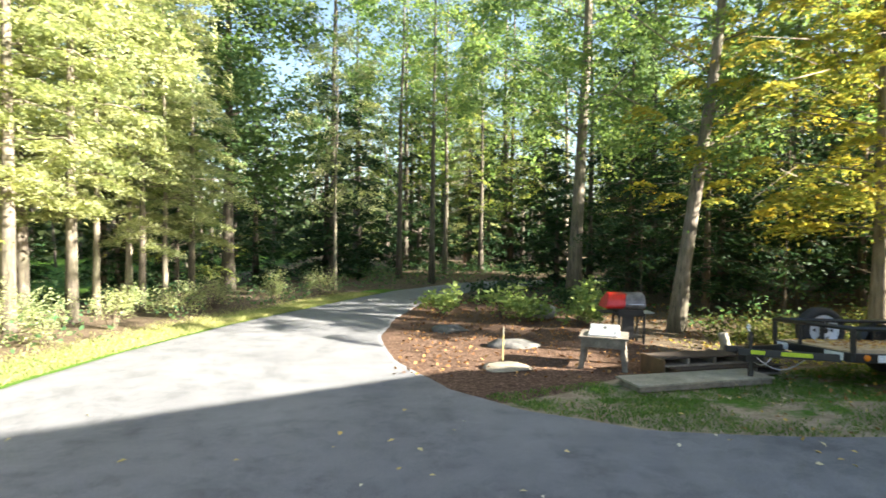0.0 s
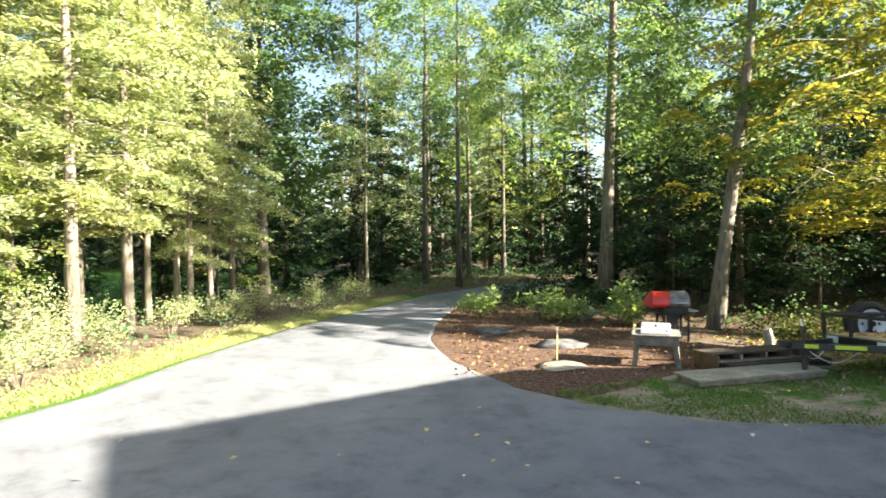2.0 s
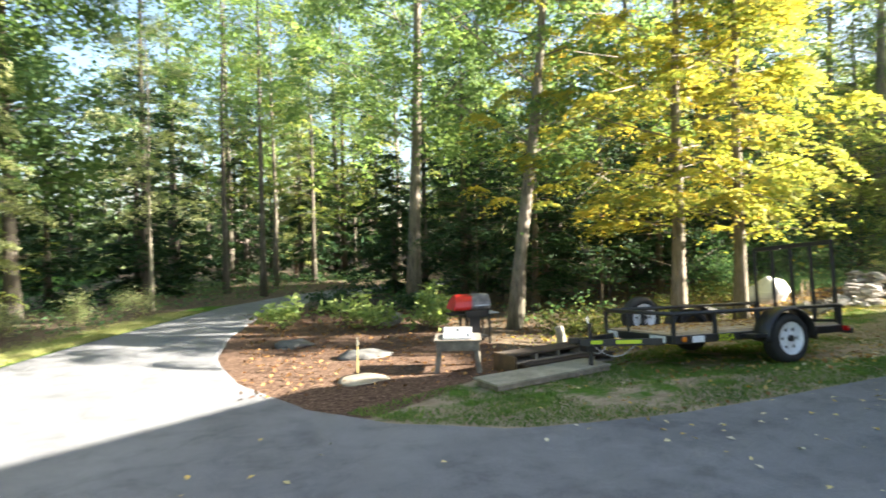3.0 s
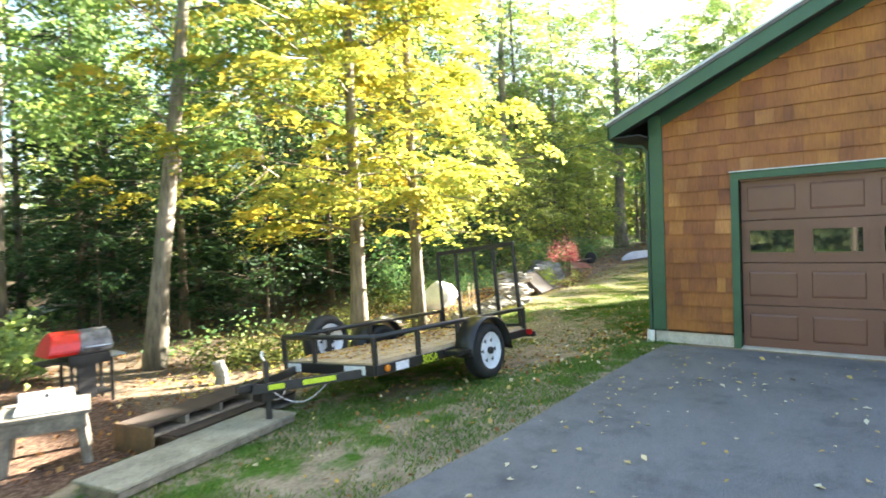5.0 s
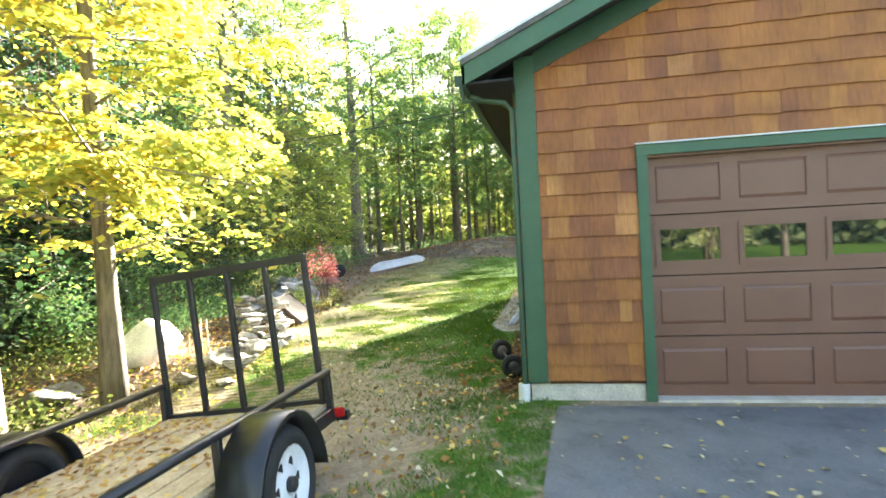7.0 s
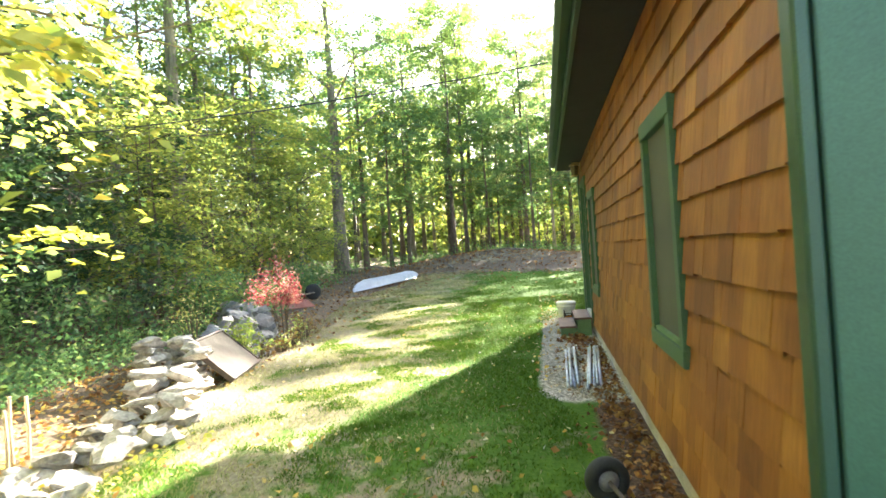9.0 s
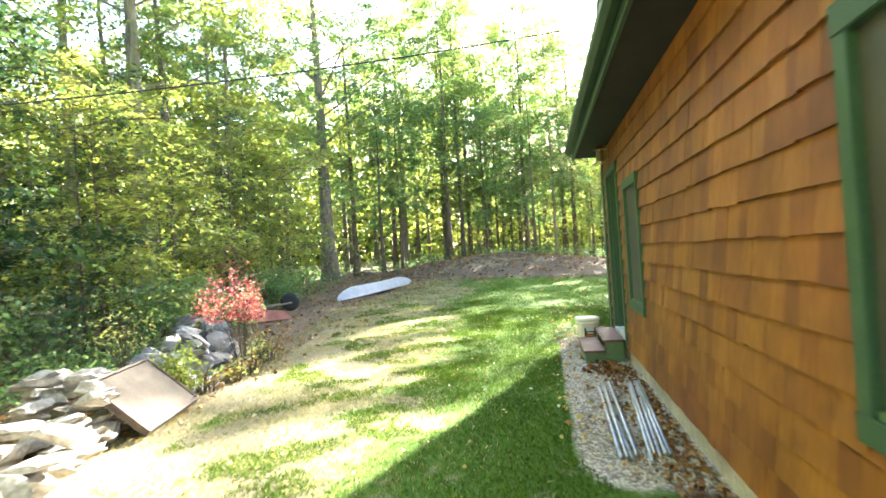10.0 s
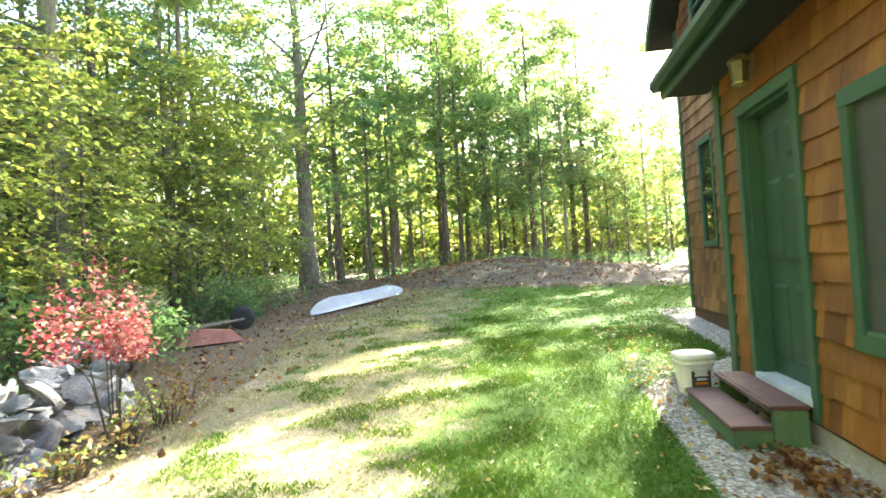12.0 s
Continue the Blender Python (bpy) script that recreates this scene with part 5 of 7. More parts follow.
# far woods: a loose wall of leaf clumps beyond the trees
def far_woods():
    rng = np.random.default_rng(8)
    n = 62000
    a = rng.uniform(radians(-22), radians(222), n)
    r = rng.uniform(46, 76, n)
    east = a < radians(8)
    top = 9.5 + 4 * np.sin(a * 9) * np.sin(a * 23 + 1) + 3 * np.sin(a * 41)
    top = np.where(east, 8 + 2.5 * np.sin(a * 47), top)
    top = np.where((a > radians(99)) & (a < radians(106)) | (a > radians(122)), 5.0 + 2 * np.sin(a * 31), top)
    z = rng.uniform(0, 1, n) ** 1.1 * top
    low = rng.random(n) < 0.32
    z = np.where(low, rng.uniform(0, 4.5, n), z)
    keep = ~east | low | (rng.random(n) < 0.5)
    at = np.stack([r * np.cos(a) + 4, r * np.sin(a) + 2, z], 1)[keep]
    at[:, 2] += ground_z(at[:, 0], at[:, 1])
    a = rng.uniform(radians(-14), radians(75), 24000)
    r = rng.uniform(42, 60, 24000)
    more = np.stack([r * np.cos(a) + 4, r * np.sin(a) + 2, rng.uniform(0, 1, 24000) ** 1.2 * np.where(a < radians(6), 7.5, 13)], 1)
    more[:, 2] += ground_z(more[:, 0], more[:, 1])
    # This layer's light leaves put backlit haze into the colour.
    tagged(new("far_woods", quads_mesh("far_woods", leaves(rng, more, 0.7, 0.6, 0.5), L_lime)), "distant green woodland foliage, lightened as if backlit", "woods", kind="stuff")
    # This layer's dark leaves put the shaded forest interior into the colour.
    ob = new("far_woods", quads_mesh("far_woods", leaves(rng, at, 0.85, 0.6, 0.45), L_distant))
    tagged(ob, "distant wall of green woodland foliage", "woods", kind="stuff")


far_woods()


def far_trunks():
    """Thin bare stems between the nearer trees and the far woods."""
    rng = np.random.default_rng(18)
    b = bmesh.new()
    n = 0
    while n < 170:
        a, r = rng.uniform(radians(35), radians(175)), rng.uniform(34, 62)
        x, y = r * math.cos(a) + 4, r * math.sin(a) + 2
        z, h, w = gz(x, y), rng.uniform(8, 15), rng.uniform(0.06, 0.16)
        if x > 30 and y < 2:
            h *= 0.6
        tube([(x, y, z - 0.2), (x + rng.normal() * 0.2, y + rng.normal() * 0.2, z + h * 0.5), (x + rng.normal() * 0.5, y + rng.normal() * 0.5, z + h)], [w, w * 0.7, 0.02], 5, b, cap=False)
        n += 1
    tagged(link_mesh("far_trunks", b, B_dark), "bare brown stems deep in the woods", "woods", kind="stuff")


far_trunks()


def undergrowth():
    """Ferns, brambles and seedlings on the forest floor."""
    rng = np.random.default_rng(9)
    cs = []
    for _ in range(30000):
        x, y = rng.uniform(-24, 34), rng.uniform(1, 30)
        edge = np.interp(x, (-9.5, -6, -3, 3, 9, 14, 20, 26, 34), (14, 13.5, 7.4, 6.6, 7.6, 8.6, 9.4, 9.0, 9.0))
        left = x < edge_x(EDGE_L, y) - 1.0
        if x > -14 and not left and y < edge or on_drive(x, y, 0.9):
            continue
        if not left and rng.random() < sm(9, 26, y) * 0.7:
            continue
        cs.append((x, y))
        if len(cs) > 1000:
            break
    for k in range(260):
        x, y = rng.uniform(26, 36), rng.uniform(-7, 9)
        cs.append((x, y))
    cs = np.array(cs)
    m = 26
    at = np.repeat(cs, m, 0)
    hh = np.repeat(rng.uniform(0.15, 0.75, len(cs)), m)
    at = np.stack([at[:, 0] + rng.normal(size=len(at)) * 0.32, at[:, 1] + rng.normal(size=len(at)) * 0.32, rng.uniform(0.05, 1, len(at)) * hh], 1)
    at[:, 2] += ground_z(at[:, 0], at[:, 1])
    ob = new("undergrowth", quads_mesh("undergrowth", leaves(rng, at, 0.10, 0.6, 0.55), L_shrub))
    tagged(ob, "low green undergrowth on the forest floor", "undergrowth", kind="stuff")


undergrowth()


def forest_edge_weeds(n, seed, lo, hi, edge, reach, tall, mat, label):
    """Low weeds and seedlings in a band that starts at edge (x, y pairs) and thins out behind it."""
    rng = np.random.default_rng(seed)
    x = rng.uniform(lo, hi, n)
    y = np.interp(x, *zip(*edge)) + np.abs(rng.normal(size=n)) * reach
    keep = ((x - 2.0) ** 2 + (y - 5.3) ** 2 > 0.75) & ((x - 0.75) ** 2 + (y - 5.75) ** 2 > 0.5)
    cs = np.stack([x, y], 1)[keep]
    m = 24
    at = np.repeat(cs, m, 0)
    hh = np.repeat(rng.uniform(0.12, tall, len(cs)), m)
    at = np.stack([at[:, 0] + rng.normal(size=len(at)) * 0.2, at[:, 1] + rng.normal(size=len(at)) * 0.2, rng.uniform(0.05, 1, len(at)) * hh], 1)
    at[:, 2] += ground_z(at[:, 0], at[:, 1])
    ob = new("edge_weeds", quads_mesh("edge_weeds", leaves(rng, at, 0.07, 0.5, 0.5), mat))
    tagged(ob, label, "weeds", kind="stuff")


forest_edge_weeds(420, 19, -3.4, 3.4, ((-3.4, 5.0), (-1.0, 4.5), (3.4, 6.2)), 1.1, 0.5, L_olive, "low yellow-green weeds behind the trailer")
forest_edge_weeds(300, 20, 2.4, 9.5, ((2.4, 6.3), (4.0, 6.5), (5.5, 7.0), (7.5, 6.9), (9.5, 7.4)), 0.8, 0.6, L_shrub, "low green weeds behind the stone wall")


# ---- utility trailer ----
def wheel_parts(name, parent, at, axis_side, radius=0.34, width=0.21):
    """Tyre with tread shoulders and a white dished rim; axis_side: +1 or -1, where the rim faces along y."""
    s = axis_side
    tyre = part(name, lathe([(radius * 0.66, -width / 2), (radius * 0.86, -width / 2 * 1.05), (radius * 0.97, -width / 2 * 0.8), (radius, -width * 0.25), (radius, width * 0.25),
                             (radius * 0.97, width / 2 * 0.8), (radius * 0.86, width / 2 * 1.05), (radius * 0.66, width / 2)], 36, axis="y", at=at, hollow=True), M_rubber, parent, "black rubber tyre", True)
    part("rim", lathe([(radius * 0.66, -0.02 * s + 0.06 * s), (radius * 0.68, s * width * 0.47), (radius * 0.63, s * width * 0.46), (radius * 0.54, s * width * 0.26), (radius * 0.22, s * width * 0.34), (radius * 0.2, s * width * 0.36), (0.01, s * width * 0.36)], 32, axis="y", at=at), M_whitewheel, tyre, "white steel wheel rim", True)
    # Raised black plugs stand in for the darkness of open rim holes.
    for k in range(6):
        a = 2 * math.pi * k / 6
        c = (at[0] + radius * 0.38 * math.cos(a), at[1] + s * width * 0.27, at[2] + radius * 0.38 * math.sin(a))
        part("rim_hole_plug", lathe([(0.03, 0.0), (0.03, s * 0.014), (0.024, s * 0.016)], 3, axis="y", at=c), M_black, tyre)
    # Black disc added over the open back to keep the hollow dark.
    part("wheel_back_cover", lathe([(0.01, -s * width * 0.30), (radius * 0.64, -s * width * 0.30), (radius * 0.64, -s * width * 0.22), (0.01, -s * width * 0.22)], 28, axis="y", at=at), M_black, tyre, "black disc added over the wheel's open inner side")
    part("hub", lathe([(0.045, s * width * 0.33), (0.045, s * width * 0.52), (0.034, s * width * 0.56)], 16, axis="y", at=at), M_black, tyre)
    return tyre


def bar(p, q, w, h):
    """A square bar between two points."""
    p, q = Vector(p), Vector(q)
    d = (q - p).normalized()
    u = d.cross(Vector((0, 0, 1)) if abs(d.z) < 0.9 else Vector((1, 0, 0))).normalized()
    v = u.cross(d)
    b = bmesh.new()
    vs = [b.verts.new(c + u * (a * w / 2) + v * (e * h / 2)) for c in (p, q) for a, e in ((-1, -1), (1, -1), (1, 1), (-1, 1))]
    for f in ((0, 1, 2, 3), (7, 6, 5, 4), (0, 4, 5, 1), (1, 5, 6, 2), (2, 6, 7, 3), (3, 7, 4, 0)):
        b.faces.new([vs[i] for i in f])
    bmesh.ops.bevel(b, geom=list(b.edges), offset=min(w, h) * 0.14, segments=1, affect="EDGES")
    return b


def flat_bars(name, parent, mat, x, y, z, marks, depth=0.004):
    """A flat decal of plain bars on a face that looks along +y; marks: (dx, dz, width, height)."""
    for dx, dz, w, h in marks:
        part(name, box(x + dx, x + dx + w, y, y + depth, z + dz, z + dz + h), mat, parent)


# the trailer stands across the slope, its far side lower
TRAILER = pose(-0.885, 2.259, -0.311, 0, 0, 180.488) @ Matrix.Rotation(radians(-0.849), 4, "Y") @ Matrix.Rotation(radians(4.464), 4, "X")


def trailer():
    L, W, DZ, RZ = 3.035, 0.744, 0.455, 0.735
    ob = thing("utility_trailer", TRAILER, "black steel utility trailer with a wooden deck on grass", "trailer")
    for s in (-1, 1):
        part("side_beam", bar((0, s * W, DZ - 0.06), (L, s * W, DZ - 0.06), 0.05, 0.11), M_black, ob)
        part("top_rail", tube([(0, s * W, RZ), (L, s * W, RZ)], 0.028, 10), M_black, ob, smooth=True)
        for x in (0.03, 1.6, 2.35, L):
            part("post", bar((x, s * W, DZ - 0.01), (x, s * W, RZ), 0.05, 0.05), M_black, ob)
        part("tongue_beam", bar((L, s * W * 0.75, DZ - 0.09), (L + 0.98, s * 0.05, DZ - 0.09), 0.05, 0.09), M_black, ob)
        # fender: a rounded arch over each wheel
        b = bmesh.new()
        prev = None
        for k in range(15):
            a = math.pi * k / 14
            x, z = 1.3 + 0.44 * math.cos(a), 0.33 + 0.43 * math.sin(a)
            row = [b.verts.new((x, s * (W + 0.03), z)), b.verts.new((x, s * (W + 0.29), z)), b.verts.new((x * 0.985 + 1.3 * 0.015, s * (W + 0.30), z - 0.03)), b.verts.new((x * 0.97 + 1.3 * 0.03, s * (W + 0.03), z - 0.012))]
            if prev:
                for i in range(4):
                    b.faces.new((prev[i], prev[(i + 1) % 4], row[(i + 1) % 4], row[i]))
            else:
                b.faces.new(row)
            prev = row
        b.faces.new(prev)
        part("fender", b, M_black, ob, "glossy black wheel fender", True)
        part("fender_step", box(1.72, 1.95, min(s * (W + 0.02), s * (W + 0.27)), max(s * (W + 0.02), s * (W + 0.27)), DZ - 0.08, DZ - 0.03, 0.01), M_black, ob)
        wheel_parts("wheel", ob, (1.3, s * (W + 0.16), 0.34), s)
        part("tail_light", box(-0.02, 0.02, min(s * (W - 0.02), s * (W + 0.1)), max(s * (W - 0.02), s * (W + 0.1)), DZ - 0.09, DZ - 0.02, 0.006), M_redlens, ob, "red tail light")
        part("marker_light", lathe([(0.035, W + 0.026), (0.035, W + 0.045), (0.02, W + 0.052)] if s == 1 else [(0.035, -W - 0.026), (0.035, -W - 0.045), (0.02, -W - 0.052)], 16, axis="y", at=(L - 0.14, 0, DZ - 0.055)), M_amber, ob, "amber side light")
    part("front_rail", tube([(L, -W, RZ), (L, W, RZ)], 0.028, 10), M_black, ob, smooth=True)
    part("front_post", bar((L, -0.2, DZ - 0.01), (L, -0.2, RZ), 0.04, 0.04), M_black, ob)
    for x in (0.0, L):
        part("cross_beam", bar((x, -W, DZ - 0.06), (x, W, DZ - 0.06), 0.05, 0.11), M_black, ob)
    part("bumper", bar((-0.05, -W - 0.12, DZ - 0.09), (-0.05, W + 0.12, DZ - 0.09), 0.06, 0.08), M_black, ob)
    part("axle", tube([(1.3, -W - 0.1, 0.34), (1.3, W + 0.1, 0.34)], 0.03, 10), M_black, ob)
    n = 8
    w = (2 * W - 0.06) / n
    for k in range(n):
        y = -W + 0.03 + k * w
        part("plank", box(0.03, L - 0.03, y + 0.004, y + w - 0.004, DZ - 0.035, DZ + 0.006 + 0.003 * (k % 2), 0.003), M_deckwood, ob)
    # inner face boards seen between the posts
    part("side_board", box(0.06, L - 0.05, W - 0.075, W - 0.05, DZ + 0.01, DZ + 0.03), M_deckwood, ob)
    # ramp gate
    part("gate_top", bar((-0.02, -W, 1.66), (-0.02, W - 0.05, 1.66), 0.045, 0.065), M_black, ob)
    for k in range(5):
        y = -W + 0.02 + k * (2 * W - 0.09) / 4
        part("gate_bar", bar((0.0, y, DZ), (-0.02, y, 1.65), 0.045, 0.045), M_black, ob)
    part("gate_foot", bar((0.0, -W, DZ + 0.03), (0.0, W, DZ + 0.03), 0.04, 0.04), M_black, ob)
    b = bmesh.new()
    for k in range(16):
        z = DZ + 0.06 + k * 0.026
        tube([(0.02, -W, z), (0.02, W, z)], 0.0022, 3, b, cap=False)
    tagged(part("gate_mesh", b, M_black, ob, "thin wire mesh of the ramp gate"), kind="stuff")
    # the gate hangs out of true
    hinge = Vector((0.0, 0.0, DZ))
    for ch in ob.children:
        if ch.name.startswith("gate"):
            ch.matrix_basis = Matrix.Translation(hinge) @ Matrix.Rotation(radians(1.4), 4, "X") @ Matrix.Translation(-hinge)
    # tongue, coupler, jack with its foot in the grass, chains
    part("coupler", bar((L + 0.90, 0, DZ - 0.07), (L + 1.12, 0, DZ - 0.06), 0.08, 0.08), M_black, ob)
    part("jack_post", tube([(L + 0.82, 0.06, -0.02), (L + 0.82, 0.06, 0.22), (L + 0.82, 0.06, 0.62)], [0.035, 0.03, 0.03], 12), M_black, ob)
    part("jack_foot", box(L + 0.74, L + 0.90, -0.02, 0.14, -0.03, -0.005, 0.004), M_black, ob)
    part("jack_handle", tube([(L + 0.82, 0.04, 0.62), (L + 0.83, 0.01, 0.67), (L + 0.78, -0.05, 0.70), (L + 0.74, -0.08, 0.66)], 0.011, 8), M_white, ob, "white jack crank handle")
    for s in (-1, 1):
        pts = [(L + 0.80 - 0.55 * t, s * (0.07 + 0.25 * t), DZ - 0.12 - 0.17 * math.sin(math.pi * t)) for t in np.linspace(0, 1, 26)]
        b = bmesh.new()
        for i, (p, q) in enumerate(zip(pts, pts[1:])):
            tube([p, q], 0.008 if i % 2 else 0.0055, 5, b, flat=0.6 if i % 2 else 1.6)
        part("safety_chain", b, M_chain, ob, "galvanised safety chain")
    part("jack_bracket", box(L + 0.66, L + 0.90, -0.09, 0.09, DZ - 0.22, DZ - 0.135, 0.008), M_black, ob)
    # stickers on the side beam, drawn as plain bars
    ch = bpy.data.curves.new("model_number", "FONT")
    ch.body, ch.size, ch.extrude, ch.shear = "30SA", 0.135, 0.0015, 0.12
    tmp = bpy.data.objects.new("model_number", ch)
    scene.collection.objects.link(tmp)
    me = bpy.data.meshes.new_from_object(tmp.evaluated_get(bpy.context.evaluated_depsgraph_get()))
    bpy.data.objects.remove(tmp)
    me.materials.clear()
    me.materials.append(M_decal)
    num = new("model_number", me)
    num.parent = ob
    num.matrix_basis = Matrix(((-1, 0, 0, 2.34), (0, 0, 1, W + 0.028), (0, 1, 0, DZ - 0.11), (0, 0, 0, 1)))
    tagged(num, "yellow-green printed model number")
    flat_bars("sticker", ob, M_sticker, 2.56, W + 0.026, DZ - 0.105, [(0, 0, 0.20, 0.085)])
    for y0, y1 in ((-0.65, -0.42), (0.30, 0.62)):
        part("front_sticker", box(L + 0.026, L + 0.03, y0, y1, DZ - 0.105, DZ - 0.015), M_sticker, ob)
    for u0, u1 in ((0.28, 0.58), (0.74, 0.88)):
        part("front_decal", bar((L + 0.98 * u0, W * 0.75 + (0.05 - W * 0.75) * u0 + 0.03, DZ - 0.085), (L + 0.98 * u1, W * 0.75 + (0.05 - W * 0.75) * u1 + 0.03, DZ - 0.085), 0.012, 0.05), M_decal, ob)
    # spare wheel on the far rail
    wheel_parts("spare_wheel", ob, (2.28, -W - 0.14, 0.59), 1, 0.33, 0.19)
    part("spare_bracket", bar((2.28, -W, 0.59), (2.28, -W - 0.12, 0.59), 0.05, 0.05), M_black, ob)
    return ob


trailer()


# ---- things by the mulch bed ----
def stepped_rack():
    """Two low tiers of open compartments, the upper one set back."""
    ob = thing("stepped_rack", at_ground(-5.66, 2.36, 13), "low stepped timber rack with dark open compartments", "rack")
    for z, y, x0, ln in ((0.0, 0.0, 0.12, 1.62), (0.125, 0.17, -0.06, 1.72)):
        part("shelf_board", box(x0, x0 + ln, y, y + 0.36, z, z + 0.02, 0.004), M_greywood, ob)
        # Near-black top and back boards put the rack's shade into the colour.
        part("top_board", box(x0, x0 + ln, y + 0.012, y + 0.36, z + 0.104, z + 0.122, 0.004), M_palletwood, ob)
        part("back_board", box(x0, x0 + ln, y + 0.362, y + 0.38, z + 0.002, z + 0.12, 0.003), M_palletwood, ob)
        for k in range(5):
            x = x0 + 0.01 + k * (ln - 0.06) / 4
            part("divider", box(x, x + 0.04, y + 0.01, y + 0.358, z + 0.022, z + 0.102, 0.003), M_greywood, ob)
    part("end_board", box(-0.10, -0.064, 0.06, 0.56, 0.0, 0.25, 0.006), M_endwood, ob, "orange-brown end board")
    part("end_board", box(0.06, 0.096, -0.02, 0.168, 0.0, 0.125, 0.006), M_endwood, ob, "orange-brown end board")


M_endwood = surface("brown_end_board", (0.06, 0.036, 0.016), (0.12, 0.075, 0.032), 5.0, 0.8, grain=45, relief=0.5)
stepped_rack()


def platform():
    ob = thing("wooden_platform", at_ground(-6.36, 1.66, 13.5), "low grey plywood platform on short timber feet", "platform")
    part("top_panel", box(0, 1.96, 0, 0.50, 0.085, 0.11, 0.004), M_palewood, ob)
    part("front_rail", box(0.02, 1.94, 0.012, 0.05, 0.02, 0.083, 0.004), M_greywood, ob)
    for x in (0.04, 0.93, 1.82):
        part("foot", box(x, x + 0.09, 0.052, 0.47, 0.0, 0.083, 0.004), M_greywood, ob)


platform()


def sink_table():
    ob = thing("wooden_table", at_ground(-6.70, 2.96, -20), "rough weathered timber table holding a white sink", "table")
    W, D, H = 0.60, 0.60, 0.43
    part("apron_front", box(0, W, 0, 0.04, H - 0.12, H - 0.002, 0.005), M_greywood, ob)
    part("apron_back", box(0, W, D - 0.04, D, H - 0.12, H - 0.002, 0.005), M_greywood, ob)
    for x in (0, W - 0.04):
        part("apron_side", box(x, x + 0.04, 0.042, D - 0.042, H - 0.12, H - 0.002, 0.005), M_greywood, ob)
    for y in (0.0, 0.455):
        part("top_board", box(-0.03, W + 0.03, y - 0.02, y + 0.165, H, H + 0.03, 0.004), M_greywood, ob)
    for x in (-0.03, W - 0.11):
        part("top_board", box(x, x + 0.14, 0.147, 0.433, H, H + 0.03, 0.004), M_greywood, ob)
    for x, y in ((0.05, 0.05), (W - 0.05, 0.05), (0.05, D - 0.05), (W - 0.05, D - 0.05)):
        sx = -0.05 if x < 0.3 else 0.05
        part("leg", bar((x, y, H - 0.02), (x + sx, y, -0.03), 0.075, 0.075), M_greywood, ob)
    sk = thing("sink", at_ground(-6.70, 2.96, -20) @ pose(0.09, 0.08, H + 0.03), "white enamelled sink with a raised back", "sink")
    part("basin_rim", box(0.0, 0.42, -0.04, 0.0, 0.0, 0.035, 0.01), M_white, sk)
    part("basin_back_rim", box(0.0, 0.42, 0.34, 0.40, 0.0, 0.035, 0.01), M_white, sk)
    for x in (0.0, 0.37):
        part("basin_side_rim", box(x, x + 0.05, 0.002, 0.338, 0.0, 0.034, 0.01), M_white, sk)
    part("bowl", box(0.052, 0.368, 0.002, 0.338, 0.0, 0.012), M_white, sk)
    part("splashback", box(0.0, 0.42, 0.402, 0.43, 0.0, 0.11, 0.01), M_white, sk)
    part("tap_hole", lathe([(0.018, 0.396), (0.018, 0.400)], 12, axis="y", at=(0.21, 0, 0.065)), M_black, sk)
    part("drain", lathe([(0.03, 0.013), (0.028, 0.017)], 14, at=(0.21, 0.17, 0)), M_steel, sk)


sink_table()


def grill():
    ob = thing("barbecue_grill", at_ground(-5.82, 4.75, 0, 0, 0.8), "black gas barbecue grill with a faded lid beside a red lid", "grill")
    for x, y in ((0.34, 0.05), (0.88, 0.05), (0.34, 0.45), (0.88, 0.45)):
        part("leg", bar((x, y, 0.0), (x, y, 0.66), 0.045, 0.045), M_black, ob)
    part("bottom_shelf", box(0.32, 0.90, 0.03, 0.47, 0.14, 0.16, 0.004), M_black, ob)
    part("cart_panel", box(0.40, 0.66, 0.03, 0.06, 0.10, 0.62, 0.006), M_black, ob)
    part("firebox", box(0.30, 0.86, 0.0, 0.5, 0.60, 0.76, 0.02), M_black, ob)
    part("side_shelf", box(0.88, 1.10, 0.04, 0.46, 0.66, 0.685, 0.006), M_steel, ob, "grey metal side shelf")
    part("other_shelf", box(-0.02, 0.295, 0.04, 0.46, 0.66, 0.685, 0.006), M_black, ob)
    for nm, x0, x1, tilt, mat, lab in (("red_lid", 0.02, 0.42, 0.12, M_red, "red enamelled lid"), ("lid", 0.43, 0.88, 0.03, M_dusty, "dusty black lid with pale streaks")):
        b = bmesh.new()
        prof = [(0.0, 0.77), (-0.03, 0.83), (0.02, 0.95), (0.12, 1.06), (0.30, 1.10), (0.42, 1.03), (0.5, 0.90), (0.5, 0.77)]
        va = [b.verts.new((x0 + tilt * (z - 0.77) / 0.33, y, z)) for y, z in prof]
        vb = [b.verts.new((x1 + tilt * (z - 0.77) / 0.33, y, z)) for y, z in prof]
        b.faces.new(va)
        b.faces.new(vb)
        for k in range(len(prof)):
            b.faces.new((va[k], va[(k + 1) % len(prof)], vb[(k + 1) % len(prof)], vb[k]))
        bmesh.ops.bevel(b, geom=list(b.edges), offset=0.012, segments=2, affect="EDGES")
        part(nm, b, mat, ob, lab)
    part("lid_handle", tube([(0.50, -0.05, 0.86), (0.50, -0.09, 0.87), (0.82, -0.09, 0.87), (0.82, -0.05, 0.86)], 0.012, 8), M_steel, ob)
    for x in (0.34, 0.88):
        part("caster", lathe([(0.05, x - 0.02), (0.06, x - 0.015), (0.06, x + 0.015), (0.05, x + 0.02)], 16, axis="x", at=(0, 0.45, 0.06)), M_rubber, ob)


grill()

